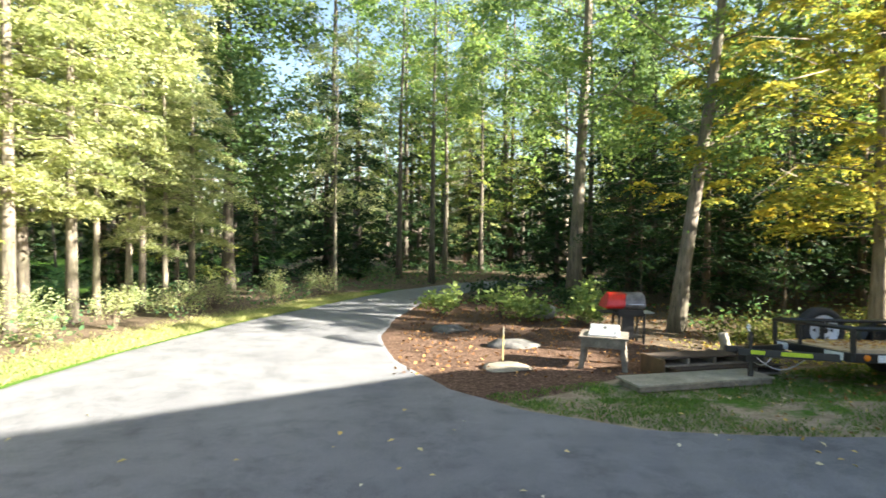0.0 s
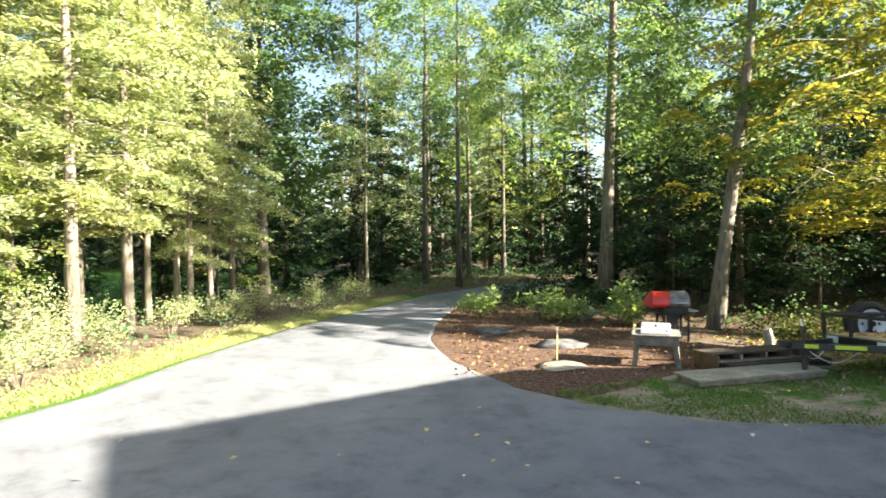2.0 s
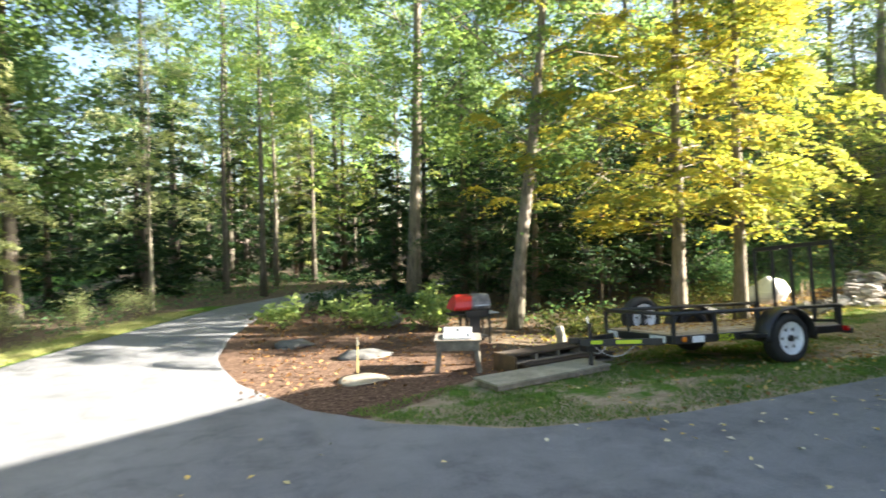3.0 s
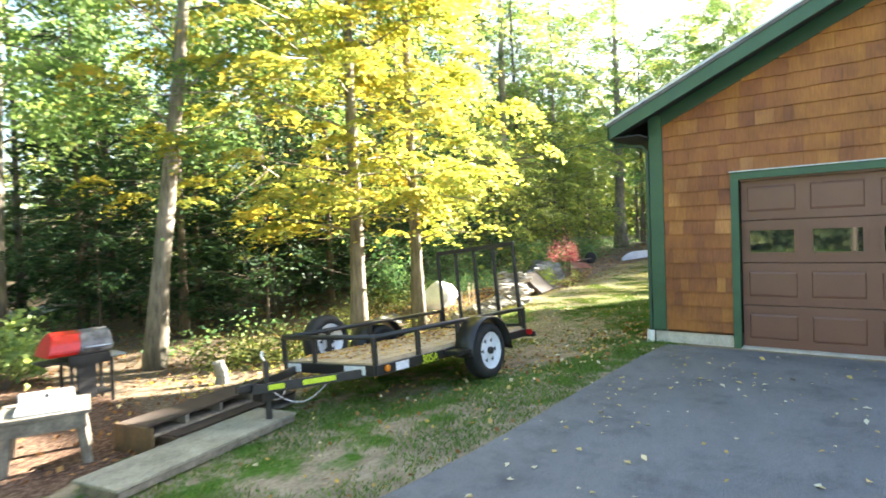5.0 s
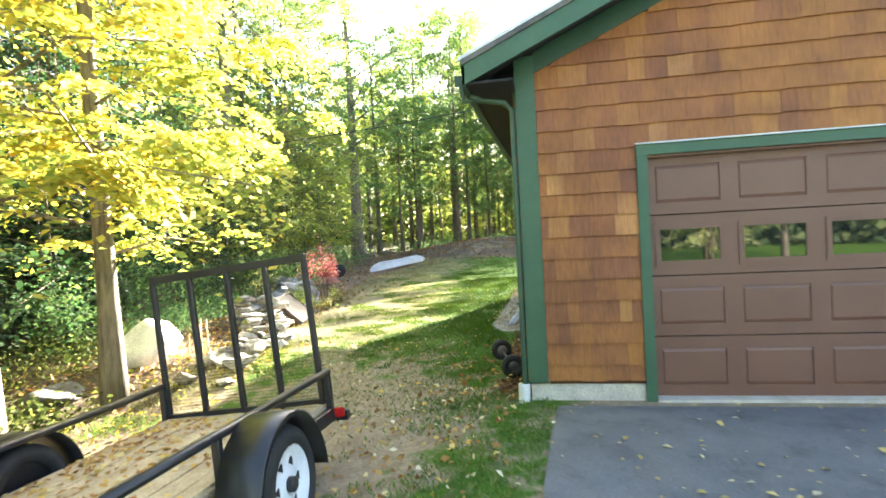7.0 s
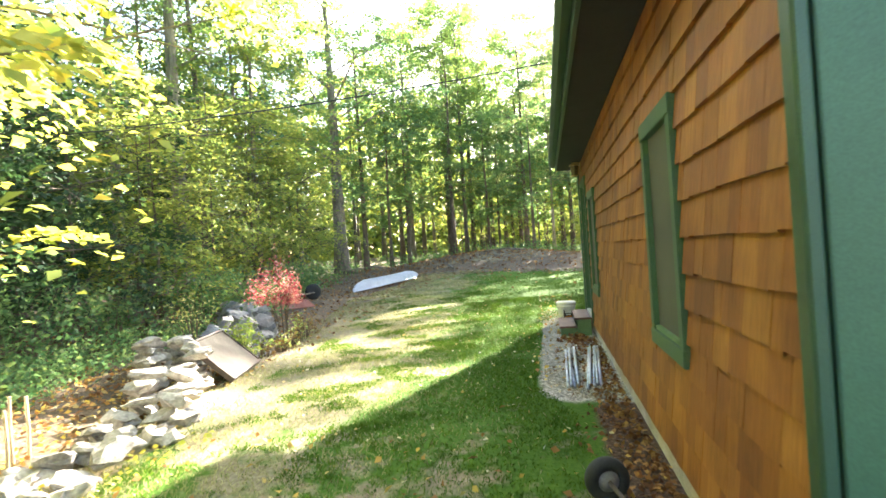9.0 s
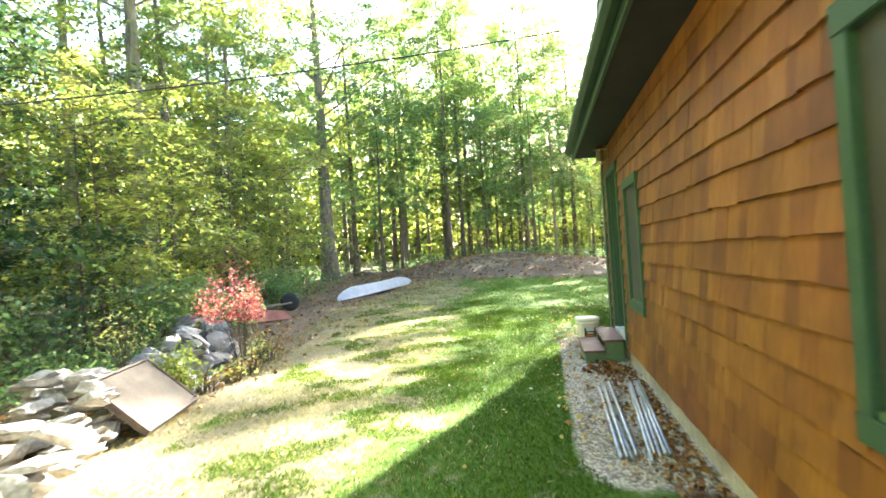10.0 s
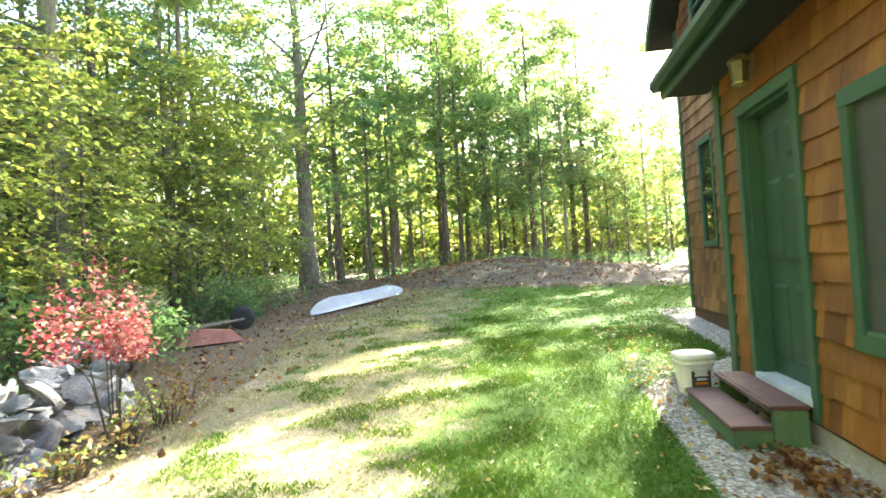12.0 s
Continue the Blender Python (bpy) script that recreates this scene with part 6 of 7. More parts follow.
stake = thing("marker_stake", at_ground(-7.74, 3.30), "thin yellow wooden marker stake in the mulch", "stake")
part("shaft", bar((0, 0, -0.1), (0.008, 0, 0.40), 0.016, 0.016), M_stake, stake)
part("pale_tip", bar((0.008, 0, 0.402), (0.01, 0, 0.52), 0.017, 0.017), M_palewood, stake, "pale stake tip")


def single_stone(name, x, y, sx, sy, sz, seed, mat, label, category="stone", group="", sink=0.35, turn=0.0, z=None, rough=0.28):
    ob = link_mesh(name, rock_bm(sx, sy, sz, seed, rough * 0.6, 0.35, 3), mat, smooth=True)
    base = gz(x, y) if z is None else z
    ob.matrix_world = Matrix.LocRotScale((x, y, base + sz * (1 - 2 * sink)), Euler((0, 0, radians(turn))), None)
    return tagged(ob, label, category, group)


single_stone("flat_stone", -7.66, 2.92, 0.44, 0.36, 0.05, 2, M_tanstone, "flat pale round stone lying in the mulch", sink=0.3, rough=0.1)
single_stone("boulder", -7.35, 4.55, 0.55, 0.36, 0.14, 3, M_rock, "low grey boulder in the mulch bed", sink=0.45)
single_stone("boulder", -8.45, 5.9, 0.50, 0.4, 0.15, 4, M_rock, "low grey boulder in the mulch bed", sink=0.45)
single_stone("boulder", -6.2, 8.0, 0.42, 0.3, 0.26, 5, M_stone, "pale grey boulder among the shrubs")
single_stone("boulder", 0.75, 5.75, 0.45, 0.36, 0.16, 9, M_rock, "broad grey-brown boulder half buried behind the trailer", sink=0.42, rough=0.1)
single_stone("boulder", 2.14, 5.52, 0.60, 0.50, 0.46, 6, M_boulder, "large pale rounded boulder in full sun beside the wall", sink=0.22, rough=0.06)

stump = thing("tree_stump", at_ground(-3.75, 4.7), "cut pale wooden stump at the forest edge", "stump")
part("stem", tube([(0, 0, -0.1), (0.01, 0, 0.1), (-0.03, 0.02, 0.31)], [0.10, 0.085, 0.075], 10), M_palewood, stump)
part("stub", tube([(-0.02, 0.0, 0.2), (-0.09, 0.0, 0.30)], [0.05, 0.04], 8), M_palewood, stump)


def bush(name, x, y, h, w, n, size, mat, seed, label, category="shrub", group="", stems=9, level=0.45, low=0.4, dz=0.0, clear=0.04):
    rng = np.random.default_rng(seed)
    ob = thing(name, at_ground(x, y, 0, dz), label, category, group)
    bm = bmesh.new()
    tips = []
    for k in range(stems):
        a = rng.uniform(0, 6.28)
        r = w * rng.uniform(0.25, 1.0)
        tip = np.array((r * math.cos(a), r * math.sin(a), h * rng.uniform(low, 1.0) * (1 - 0.25 * (r / w) ** 2)))
        tube([(0.03 * math.cos(a), 0.03 * math.sin(a), -0.05), tip * (0.45, 0.45, 0.6), tip], [0.010, 0.007, 0.003], 4, bm, cap=False)
        for q in range(3):
            tips.append(tip * rng.uniform(max(0.6, low), 1.05) + rng.normal(size=3) * (w * 0.16, w * 0.16, h * 0.10))
    tips = np.array(tips)
    at = tips[rng.integers(0, len(tips), n)] + rng.normal(size=(n, 3)) * np.array((w * 0.17, w * 0.17, h * 0.10))
    at[:, 2] = clear + np.abs(at[:, 2] - clear)
    tagged(part("stalk", bm, B_brown, ob), kind="stuff")
    c = new("foliage", quads_mesh("foliage", leaves(rng, at, size, 0.5, level), mat))
    c.parent = ob
    return ob


L_weed = leaf_material("brown_weeds", [(0.0, (0.12, 0.07, 0.03)), (0.6, (0.22, 0.14, 0.06)), (1.0, (0.30, 0.26, 0.10))], 0.2, 0.7)
RHODO = "low broad-leaved green shrub in the mulch bed"
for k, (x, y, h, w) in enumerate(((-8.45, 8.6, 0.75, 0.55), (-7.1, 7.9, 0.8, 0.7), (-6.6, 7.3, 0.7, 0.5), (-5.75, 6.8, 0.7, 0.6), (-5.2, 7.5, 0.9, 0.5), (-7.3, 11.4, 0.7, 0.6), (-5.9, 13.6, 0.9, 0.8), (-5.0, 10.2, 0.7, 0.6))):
    # First five shrubs take the sun-toned leaves, the rest the shade-toned ones.
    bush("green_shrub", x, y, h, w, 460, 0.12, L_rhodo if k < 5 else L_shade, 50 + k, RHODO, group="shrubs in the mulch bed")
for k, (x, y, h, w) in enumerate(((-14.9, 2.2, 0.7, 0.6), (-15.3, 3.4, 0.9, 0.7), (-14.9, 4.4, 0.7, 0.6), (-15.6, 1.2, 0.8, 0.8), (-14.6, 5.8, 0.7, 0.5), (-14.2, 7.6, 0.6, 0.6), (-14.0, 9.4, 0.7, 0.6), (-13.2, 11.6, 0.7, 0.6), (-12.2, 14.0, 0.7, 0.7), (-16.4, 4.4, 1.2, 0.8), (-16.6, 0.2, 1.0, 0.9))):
    bush("roadside_weeds", x, y, h + 0.15, w, 1300, 0.05, L_needle, 70 + k, "tall yellow-green weeds beside the drive, lightened as if sunlit", "weeds", "weeds beside the drive", stems=14)
bush("red_bush", 7.95, 5.24, 1.40, 0.42, 1500, 0.055, L_red, 90, "small bush with bright red autumn leaves by the stones", "bush", stems=8, low=0.72, clear=0.70)
bush("yellow_bush", 7.2, 6.5, 1.05, 0.42, 330, 0.05, L_verge, 91, "thin bush with pale yellow-green leaves behind the wall", "bush", stems=14, low=0.55)
bush("lime_bush", 6.35, 5.12, 0.7, 0.42, 560, 0.065, L_lime, 92, "low yellow-green bush against the stone wall", "bush")
for k, (x, y, h, w) in enumerate(((4.4, 8.1, 1.7, 1.0), (5.6, 8.0, 1.9, 1.1), (7.6, 8.3, 1.7, 1.1), (9.7, 7.9, 1.5, 1.0), (10.9, 7.4, 1.3, 0.9), (2.6, 7.6, 1.3, 0.9), (12.0, 8.6, 1.4, 1.1), (14.8, 8.4, 1.3, 1.0), (17.4, 8.6, 1.2, 1.0), (15.2, 8.0, 0.9, 0.6))):
    bush("forest_shrub", x, y, h, w, 1100, 0.095, L_teal if k % 4 == 0 else L_shrub, 100 + k, "dense dark green shrub at the forest edge", "shrub", "forest edge shrubs", stems=14)
for k, (x, y) in enumerate(((7.1, 5.05), (7.7, 5.0), (8.5, 5.1), (6.7, 4.95), (9.4, 5.5))):
    bush("dry_weed", x, y, 0.42, 0.3, 90, 0.06, L_weed, 120 + k, "dry brown weeds in front of the stones", "weeds", "dry weeds", stems=6)

# ---- dry stone wall: each stone a part ----
def stone_wall(name, path, height, n_len, seed, mat, label, depth=0.42, tumble=0.16):
    rng = np.random.default_rng(seed)
    ob = thing(name, Matrix(), label, "stone wall")
    pts = [Vector(p) for p in path]
    seg = [(b_ - a_).length for a_, b_ in zip(pts, pts[1:])]
    total = sum(seg)

    def along(s):
        for a_, b_, q in zip(pts, pts[1:], seg):
            if s <= q:
                return a_.lerp(b_, s / q), (b_ - a_).normalized()
            s -= q
        return pts[-1], (pts[-1] - pts[-2]).normalized()
    # courses of chunky blocks, two deep, each a little out of true
    for off in (-0.5, 0.5):
        z_at = {}
        for course in range(6):
            s = rng.uniform(-0.1, 0.2)
            while s < total:
                ln = rng.uniform(0.20, 0.44) * (0.9 if course else 1.0)
                th = rng.uniform(0.09, 0.17)
                p, d = along(min(max(s + ln / 2, 0.0), total))
                key = int((s + ln / 2) / 0.2)
                z = max(z_at.get(key, 0.0), 0.5 * (z_at.get(key - 1, 0.0) + z_at.get(key + 1, 0.0)))
                u = min(max((s + ln / 2) / total, 0.0), 1.0)
                if z + th * 0.7 < height(u) * (0.9 + 0.35 * noise.noise((s * 1.3, seed, off))):
                    side = Vector((-d.y, d.x))
                    q = p + side * (off * depth * (1 - 0.5 * z) + rng.uniform(-0.07, 0.07))
                    b = rock_bm(ln * 0.56, rng.uniform(0.17, 0.26), th * 0.64, int(rng.integers(1, 900)), 0.22, 0.8, 3)
                    st = part("stone", b, mat, ob)
                    st.matrix_basis = Matrix.LocRotScale((q.x, q.y, gz(q.x, q.y) + z + th * 0.45 - 0.02), Euler((rng.normal() * tumble, rng.normal() * tumble, math.atan2(d.y, d.x) + rng.normal() * 0.4)), None)
                    for k in range(int(s / 0.2), int((s + ln) / 0.2) + 1):
                        z_at[k] = z + th * 0.85
                s += ln * 0.95
    for k in range(int(n_len * 2)):
        p, d = along(rng.uniform(0, total))
        side = Vector((-d.y, d.x))
        q = p + side * rng.uniform(-0.42, 0.4)
        r = rng.uniform(0.09, 0.2)
        st = part("stone", rock_bm(r * 1.3, r, r * 0.65, int(rng.integers(1, 900)), 0.2, 0.6, 3), mat, ob, "fallen stone")
        st.matrix_basis = Matrix.LocRotScale((q.x, q.y, gz(q.x, q.y) + r * 0.3), Euler((rng.normal() * 0.15, rng.normal() * 0.15, rng.uniform(0, 6.28))), None)
    return ob


stone_wall("stone_wall", ((0.9, 4.05), (2.5, 4.14), (3.5, 4.42), (4.5, 4.98), (5.25, 5.6), (6.1, 6.2)), lambda u: float(np.interp(u, (0, 0.3, 0.6, 0.8, 1.0), (0.11, 0.19, 0.5, 0.72, 0.5))), 14, 14, M_stone, "tumbled dry wall of pale field stones along the lawn")
stone_wall("stone_heap", ((6.6, 5.6), (7.5, 5.95), (8.6, 6.15), (9.6, 6.9), (10.2, 7.4)), lambda u: 0.50 + 0.12 * u, 10, 15, M_stone_dark, "tumbled heap of grey stones below the red bush", 0.6, 0.45)


for k, (x, y, sx, sy, sz, turn) in enumerate(((8.75, 5.95, 0.32, 0.22, 0.17, 20), (7.75, 5.75, 0.27, 0.22, 0.2, 70), (7.1, 5.5, 0.36, 0.26, 0.09, 15), (6.75, 5.15, 0.3, 0.22, 0.07, -20), (8.35, 5.5, 0.2, 0.16, 0.1, 40), (7.35, 5.15, 0.17, 0.13, 0.07, 0))):
    single_stone("stone", x, y, sx, sy, sz, 210 + k, M_stone_dark, "broken grey stone slab lying below the red bush", group="stones below the red bush", sink=0.25, turn=turn, rough=0.24)
for k, (x, y, h) in enumerate(((7.9, 5.05, 0.45), (8.45, 5.2, 0.4), (7.2, 4.95, 0.3), (6.55, 5.0, 0.4))):
    bush("green_weed", x, y, h, 0.26, 70, 0.05, L_lime if k % 2 else L_rhodo, 220 + k, "thin yellow-green weeds in front of the stones", "weeds", "green weeds by the stones", stems=10)
for k, (x, y, h, lean) in enumerate(((2.15, 4.73, 0.46, 0.03), (2.27, 4.80, 0.54, -0.02), (2.40, 4.79, 0.5, 0.02), (2.06, 4.86, 0.36, -0.04))):
    stake = thing("garden_stake", at_ground(x, y), "thin tan wooden stake standing behind the stone wall", "stake", "stakes behind the wall")
    part("rod", tube([(0, 0, -0.1), (lean * 0.5, 0, h * 0.5), (lean, lean, h)], [0.016, 0.014, 0.012], 7), M_deckwood, stake)


def leaning_panel():
    """A framed panel that leans with its upper edge on the wall."""
    ob = thing("leaning_panel", Matrix.LocRotScale((5.44, 4.63, gz(5.4, 4.7) + 0.05), Euler((radians(42), radians(-1), radians(12))), None), "weathered flat panel with a dark edge leaning on the stone wall", "panel")
    part("board", box(-0.55, 0.55, 0.0, 0.64, 0.012, 0.055, 0.006), M_slabtop, ob)
    for q in ((-0.58, 0.58, -0.03, -0.002, 0.0, 0.07), (-0.58, 0.58, 0.642, 0.67, 0.0, 0.07), (-0.58, -0.552, 0.0, 0.64, 0.0, 0.068), (0.552, 0.58, 0.0, 0.64, 0.0, 0.068)):
        part("edge_rail", box(*q, 0.004), M_slabedge, ob, "dark edge rail")


leaning_panel()


def rowing_boat():
    """An upturned hull on the grass."""
    A, B_ = Vector((16.4, 6.85)), Vector((21.1, 5.7))
    d = B_ - A
    ob = thing("upturned_canoe", Matrix.LocRotScale((A.x, A.y, gz(A.x, A.y) + 0.01), Euler((radians(-10), radians(-2.2), math.atan2(d.y, d.x))), None), "upturned pale grey canoe lying at the lawn's edge", "canoe")
    L = d.length
    b = bmesh.new()
    rings = []
    for i in range(25):
        t = i / 24
        w = 0.45 * math.sin(math.pi * t) ** 0.85 + 0.012
        h = 0.36 - 0.05 * math.sin(math.pi * t)
        ring = []
        for k in range(11):
            a = math.pi * k / 10
            c = math.cos(a)
            ring.append(b.verts.new((L * t, math.copysign(abs(c) ** 0.8, c) * w, h * math.sin(a) ** 0.75 * (0.30 + 0.70 * min(1, math.sin(math.pi * t) * 1.8) ** 0.6))))
        rings.append(ring)
    for r0, r1 in zip(rings, rings[1:]):
        for k in range(10):
            b.faces.new((r0[k], r0[k + 1], r1[k + 1], r1[k]))
    bmesh.ops.solidify(b, geom=b.faces[:], thickness=0.012)
    part("hull", b, M_hull, ob, smooth=True)
    for s in (-1, 1):
        pts = [(L * t, s * (0.45 * math.sin(math.pi * t) ** 0.85 + 0.02), 0.012) for t in np.linspace(0.02, 0.98, 22)]
        part("gunwale", tube(pts, 0.018, 6), M_steel, ob, "grey metal gunwale")
    part("keel", tube([(L * t, 0, (0.36 - 0.05 * math.sin(math.pi * t)) * (0.30 + 0.70 * min(1, math.sin(math.pi * t) * 1.8) ** 0.6) + 0.006) for t in np.linspace(0.06, 0.94, 16)], 0.012, 5), M_hull, ob)


rowing_boat()


def wheelbarrow():
    ob = thing("wheelbarrow", at_ground(13.1, 7.45, -52, 0, 1.1), "overturned red wheelbarrow at the forest edge", "wheelbarrow")
    b = bmesh.new()
    lo = [b.verts.new(p) for p in ((-0.5, -0.36, 0.02), (0.5, -0.30, 0.02), (0.5, 0.30, 0.02), (-0.5, 0.36, 0.02))]
    hi = [b.verts.new(p) for p in ((-0.3, -0.22, 0.26), (0.36, -0.18, 0.18), (0.36, 0.18, 0.18), (-0.3, 0.22, 0.26))]
    b.faces.new(hi)
    for k in range(4):
        b.faces.new((lo[k], lo[(k + 1) % 4], hi[(k + 1) % 4], hi[k]))
    bmesh.ops.solidify(b, geom=b.faces[:], thickness=0.01)
    part("tray", b, M_barrow, ob, "faded red steel tray")
    for s in (-1, 1):
        part("shaft", tube([(-0.9, s * 0.28, 0.22), (-0.2, s * 0.2, 0.275), (0.55, s * 0.07, 0.34)], 0.02, 8), M_greywood, ob)
    part("wheel", lathe([(0.1, -0.05), (0.18, -0.05), (0.20, -0.02), (0.20, 0.02), (0.18, 0.05), (0.1, 0.05)], 24, axis="y", at=(0.54, 0, 0.36)), M_rubber, ob, "black wheel", True)


wheelbarrow()


# ---- things along the garage ----
def entry_steps():
    ob = thing("entry_steps", pose(7.63, 0.0, 0.0), "two painted wooden entry steps with maroon treads and green sides", "steps")
    part("upper_tread", box(-0.02, 1.14, 0.052, 0.275, 0.255, 0.285, 0.005), M_steptread, ob, "worn maroon tread")
    part("upper_tread", box(-0.02, 1.14, 0.278, 0.30, 0.255, 0.284, 0.004), M_steptread, ob, "worn maroon tread")
    part("lower_tread", box(-0.02, 1.14, 0.28, 0.54, 0.13, 0.16, 0.005), M_steptread, ob, "worn maroon tread")
    for x in (0.0, 1.09):
        part("side_panel", box(x, x + 0.035, 0.055, 0.27, -0.02, 0.253, 0.003), M_stepgreen, ob, "pale green side panel")
        part("low_side_panel", box(x, x + 0.035, 0.272, 0.52, -0.02, 0.128, 0.003), M_stepgreen, ob, "pale green side panel")
    part("front_riser", box(0.037, 1.088, 0.49, 0.52, -0.02, 0.128, 0.003), M_stepgreen, ob, "pale green riser")


entry_steps()


def square_tub(profile, sides=32):
    """A turned body with a rounded-square plan: (half width, height) pairs."""
    b = lathe(profile, sides)
    for v in b.verts:
        r = math.hypot(v.co.x, v.co.y)
        if r > 0.02:
            c, q = v.co.x / r, v.co.y / r
            k = (abs(c) ** 3.2 + abs(q) ** 3.2) ** (-1 / 3.2)
            v.co.x, v.co.y = c * k * r, q * k * r
    return b


def bucket():
    ob = thing("plastic_bucket", at_ground(9.08, 0.38, 12), "cream square plastic bucket with lid and label on gravel", "bucket")
    part("pail", square_tub([(0.115, 0.0), (0.122, 0.012), (0.148, 0.30), (0.15, 0.32)]), M_plastic, ob, smooth=True)
    part("rim_band", square_tub([(0.150, 0.265), (0.160, 0.27), (0.162, 0.298), (0.151, 0.302)]), M_plastic, ob, smooth=True)
    part("lid", square_tub([(0.158, 0.315), (0.168, 0.325), (0.168, 0.355), (0.156, 0.368), (0.135, 0.360), (0.01, 0.360)]), M_plastic, ob, "cream snap-on lid", True)
    lab = part("label", bar((-0.131, -0.085, 0.15), (-0.131, 0.085, 0.15), 0.012, 0.15), M_slabedge, ob, "dark printed label")
    for z, w, mat in ((0.185, 0.12, M_sticker), (0.15, 0.09, M_sticker), (0.115, 0.11, M_amber)):
        part("label_bar", bar((-0.139, -w / 2, z), (-0.139, w / 2, z), 0.004, 0.018), mat, lab)
    part("handle", tube([(0.165 * math.cos(a), 0.165 * math.sin(a), 0.29 - 0.06 * math.sin((a - 2.0) / 2.2 * math.pi)) for a in np.linspace(2.0, 4.2, 12)], 0.004, 5), M_steel, ob)


bucket()

rng_p = np.random.default_rng(4)
for k in range(9):
    y0 = 0.10 + 0.034 * k + (0.05 if k > 4 else 0)
    ob = link_mesh("metal_pipe", tube([(0, 0, 0.02), (1.95 + 0.25 * rng_p.random(), 0.02 * rng_p.normal(), 0.02)], 0.016, 10), M_steel, smooth=True)
    ob.matrix_world = pose(4.2 + 0.15 * rng_p.random(), y0 + 0.12, gz(5, 0.3) + 0.005 + 0.02 * (k % 2), 0, 0, -3.5 - 2.0 * rng_p.random() if k < 5 else -1.0)
    tagged(ob, "long grey metal pipe lying on the gravel by the wall", "pipe", "pipes by the wall")


def axle_wheels():
    ob = thing("axle_and_wheels", Matrix(), "pair of small black wheels on a steel axle", "cart wheels")
    p, q = Vector((1.76, 0.42, 0.118)), Vector((0.86, 0.22, 0.118))
    d = (q - p).normalized()
    part("axle", tube([p, q], 0.012, 8), M_slabedge, ob, "rusty brown axle")
    for c in (p, q):
        w = part("wheel", lathe([(0.06, -0.04), (0.105, -0.042), (0.122, -0.02), (0.122, 0.02), (0.105, 0.042), (0.06, 0.04)], 26, axis="x", hollow=True), M_rubber, ob, "black rubber wheel", True)
        w.matrix_basis = Matrix.Translation(c) @ Matrix.Rotation(math.atan2(d.y, d.x), 4, "Z")
        part("wheel_centre", lathe([(0.062, -0.03), (0.062, 0.03), (0.03, 0.05), (0.01, 0.05)], 20, axis="x"), M_dusty, w, "grey wheel centre", True)


axle_wheels()


def wall_lamp():
    ob = thing("wall_lantern", pose(8.18, 0.0, 2.62), "small brass and glass lantern over the side door", "wall lamp")
    part("backplate", box(-0.05, 0.05, 0.025, 0.045, -0.05, 0.12, 0.004), M_brass, ob)
    part("arm", tube([(0, 0.04, 0.1), (0, 0.1, 0.13), (0, 0.13, 0.1)], 0.008, 8), M_brass, ob)
    part("cap", lathe([(0.085, 0.07), (0.08, 0.085), (0.03, 0.12), (0.01, 0.13)], 8, at=(0, 0.13, 0)), M_brass, ob)
    part("glass", lathe([(0.055, -0.08), (0.075, 0.068)], 6, at=(0, 0.13, 0)), M_lantern, ob, "smoky lantern glass")
    part("base", lathe([(0.03, -0.11), (0.06, -0.095), (0.06, -0.082)], 8, at=(0, 0.13, 0)), M_brass, ob)


wall_lamp()


def propane():
    ob = thing("propane_cylinder", at_ground(-0.3, -4.62), "white propane cylinder beside the garage door", "gas cylinder")
    part("tank", lathe([(0.10, 0.03), (0.145, 0.06), (0.152, 0.10), (0.152, 0.26), (0.13, 0.33), (0.06, 0.37), (0.03, 0.375)], 28), M_white, ob, smooth=True)
    part("foot_ring", lathe([(0.105, 0.0), (0.11, 0.0), (0.11, 0.05), (0.105, 0.05)], 24), M_white, ob)
    part("collar", lathe([(0.09, 0.33), (0.095, 0.33), (0.095, 0.45), (0.09, 0.45)], 20), M_white, ob)
    part("valve", lathe([(0.02, 0.375), (0.02, 0.42), (0.03, 0.425), (0.03, 0.44)], 12), M_brass, ob)


propane()

wire = link_mesh("overhead_cable", tube([(9.9 - 6.0 * t, 0.4 + 13.0 * t, 4.95 - 1.75 * t - 1.2 * t * (1 - t)) for t in np.linspace(0, 1, 18)], 0.011, 6), M_cable)
tagged(wire, "black overhead cable from the house into the trees", "cable")

# fallen branches at the mound
for k, (x, y, a, ln) in enumerate(((23.5, 6.6, 20, 2.4), (26.0, 8.6, 150, 2.0), (24.6, 9.4, 70, 1.6), (21.6, 4.4, 10, 1.8), (25.2, 1.6, 100, 2.2))):
    ob = link_mesh("fallen_branch", tube([(0, 0, 0.05), (ln * 0.4, 0.12, 0.16), (ln, -0.1, 0.06)], [0.05, 0.04, 0.015], 7), B_grey)
    ob.matrix_world = at_ground(x, y, a)
    tagged(ob, "bare grey branch lying on the brown mound", "branch", "fallen branches")


L_brown = leaf_material("brown_dead_leaves", [(0.0, (0.12, 0.055, 0.025)), (0.6, (0.24, 0.115, 0.045)), (1.0, (0.40, 0.24, 0.09))], 0.1, 0.7)


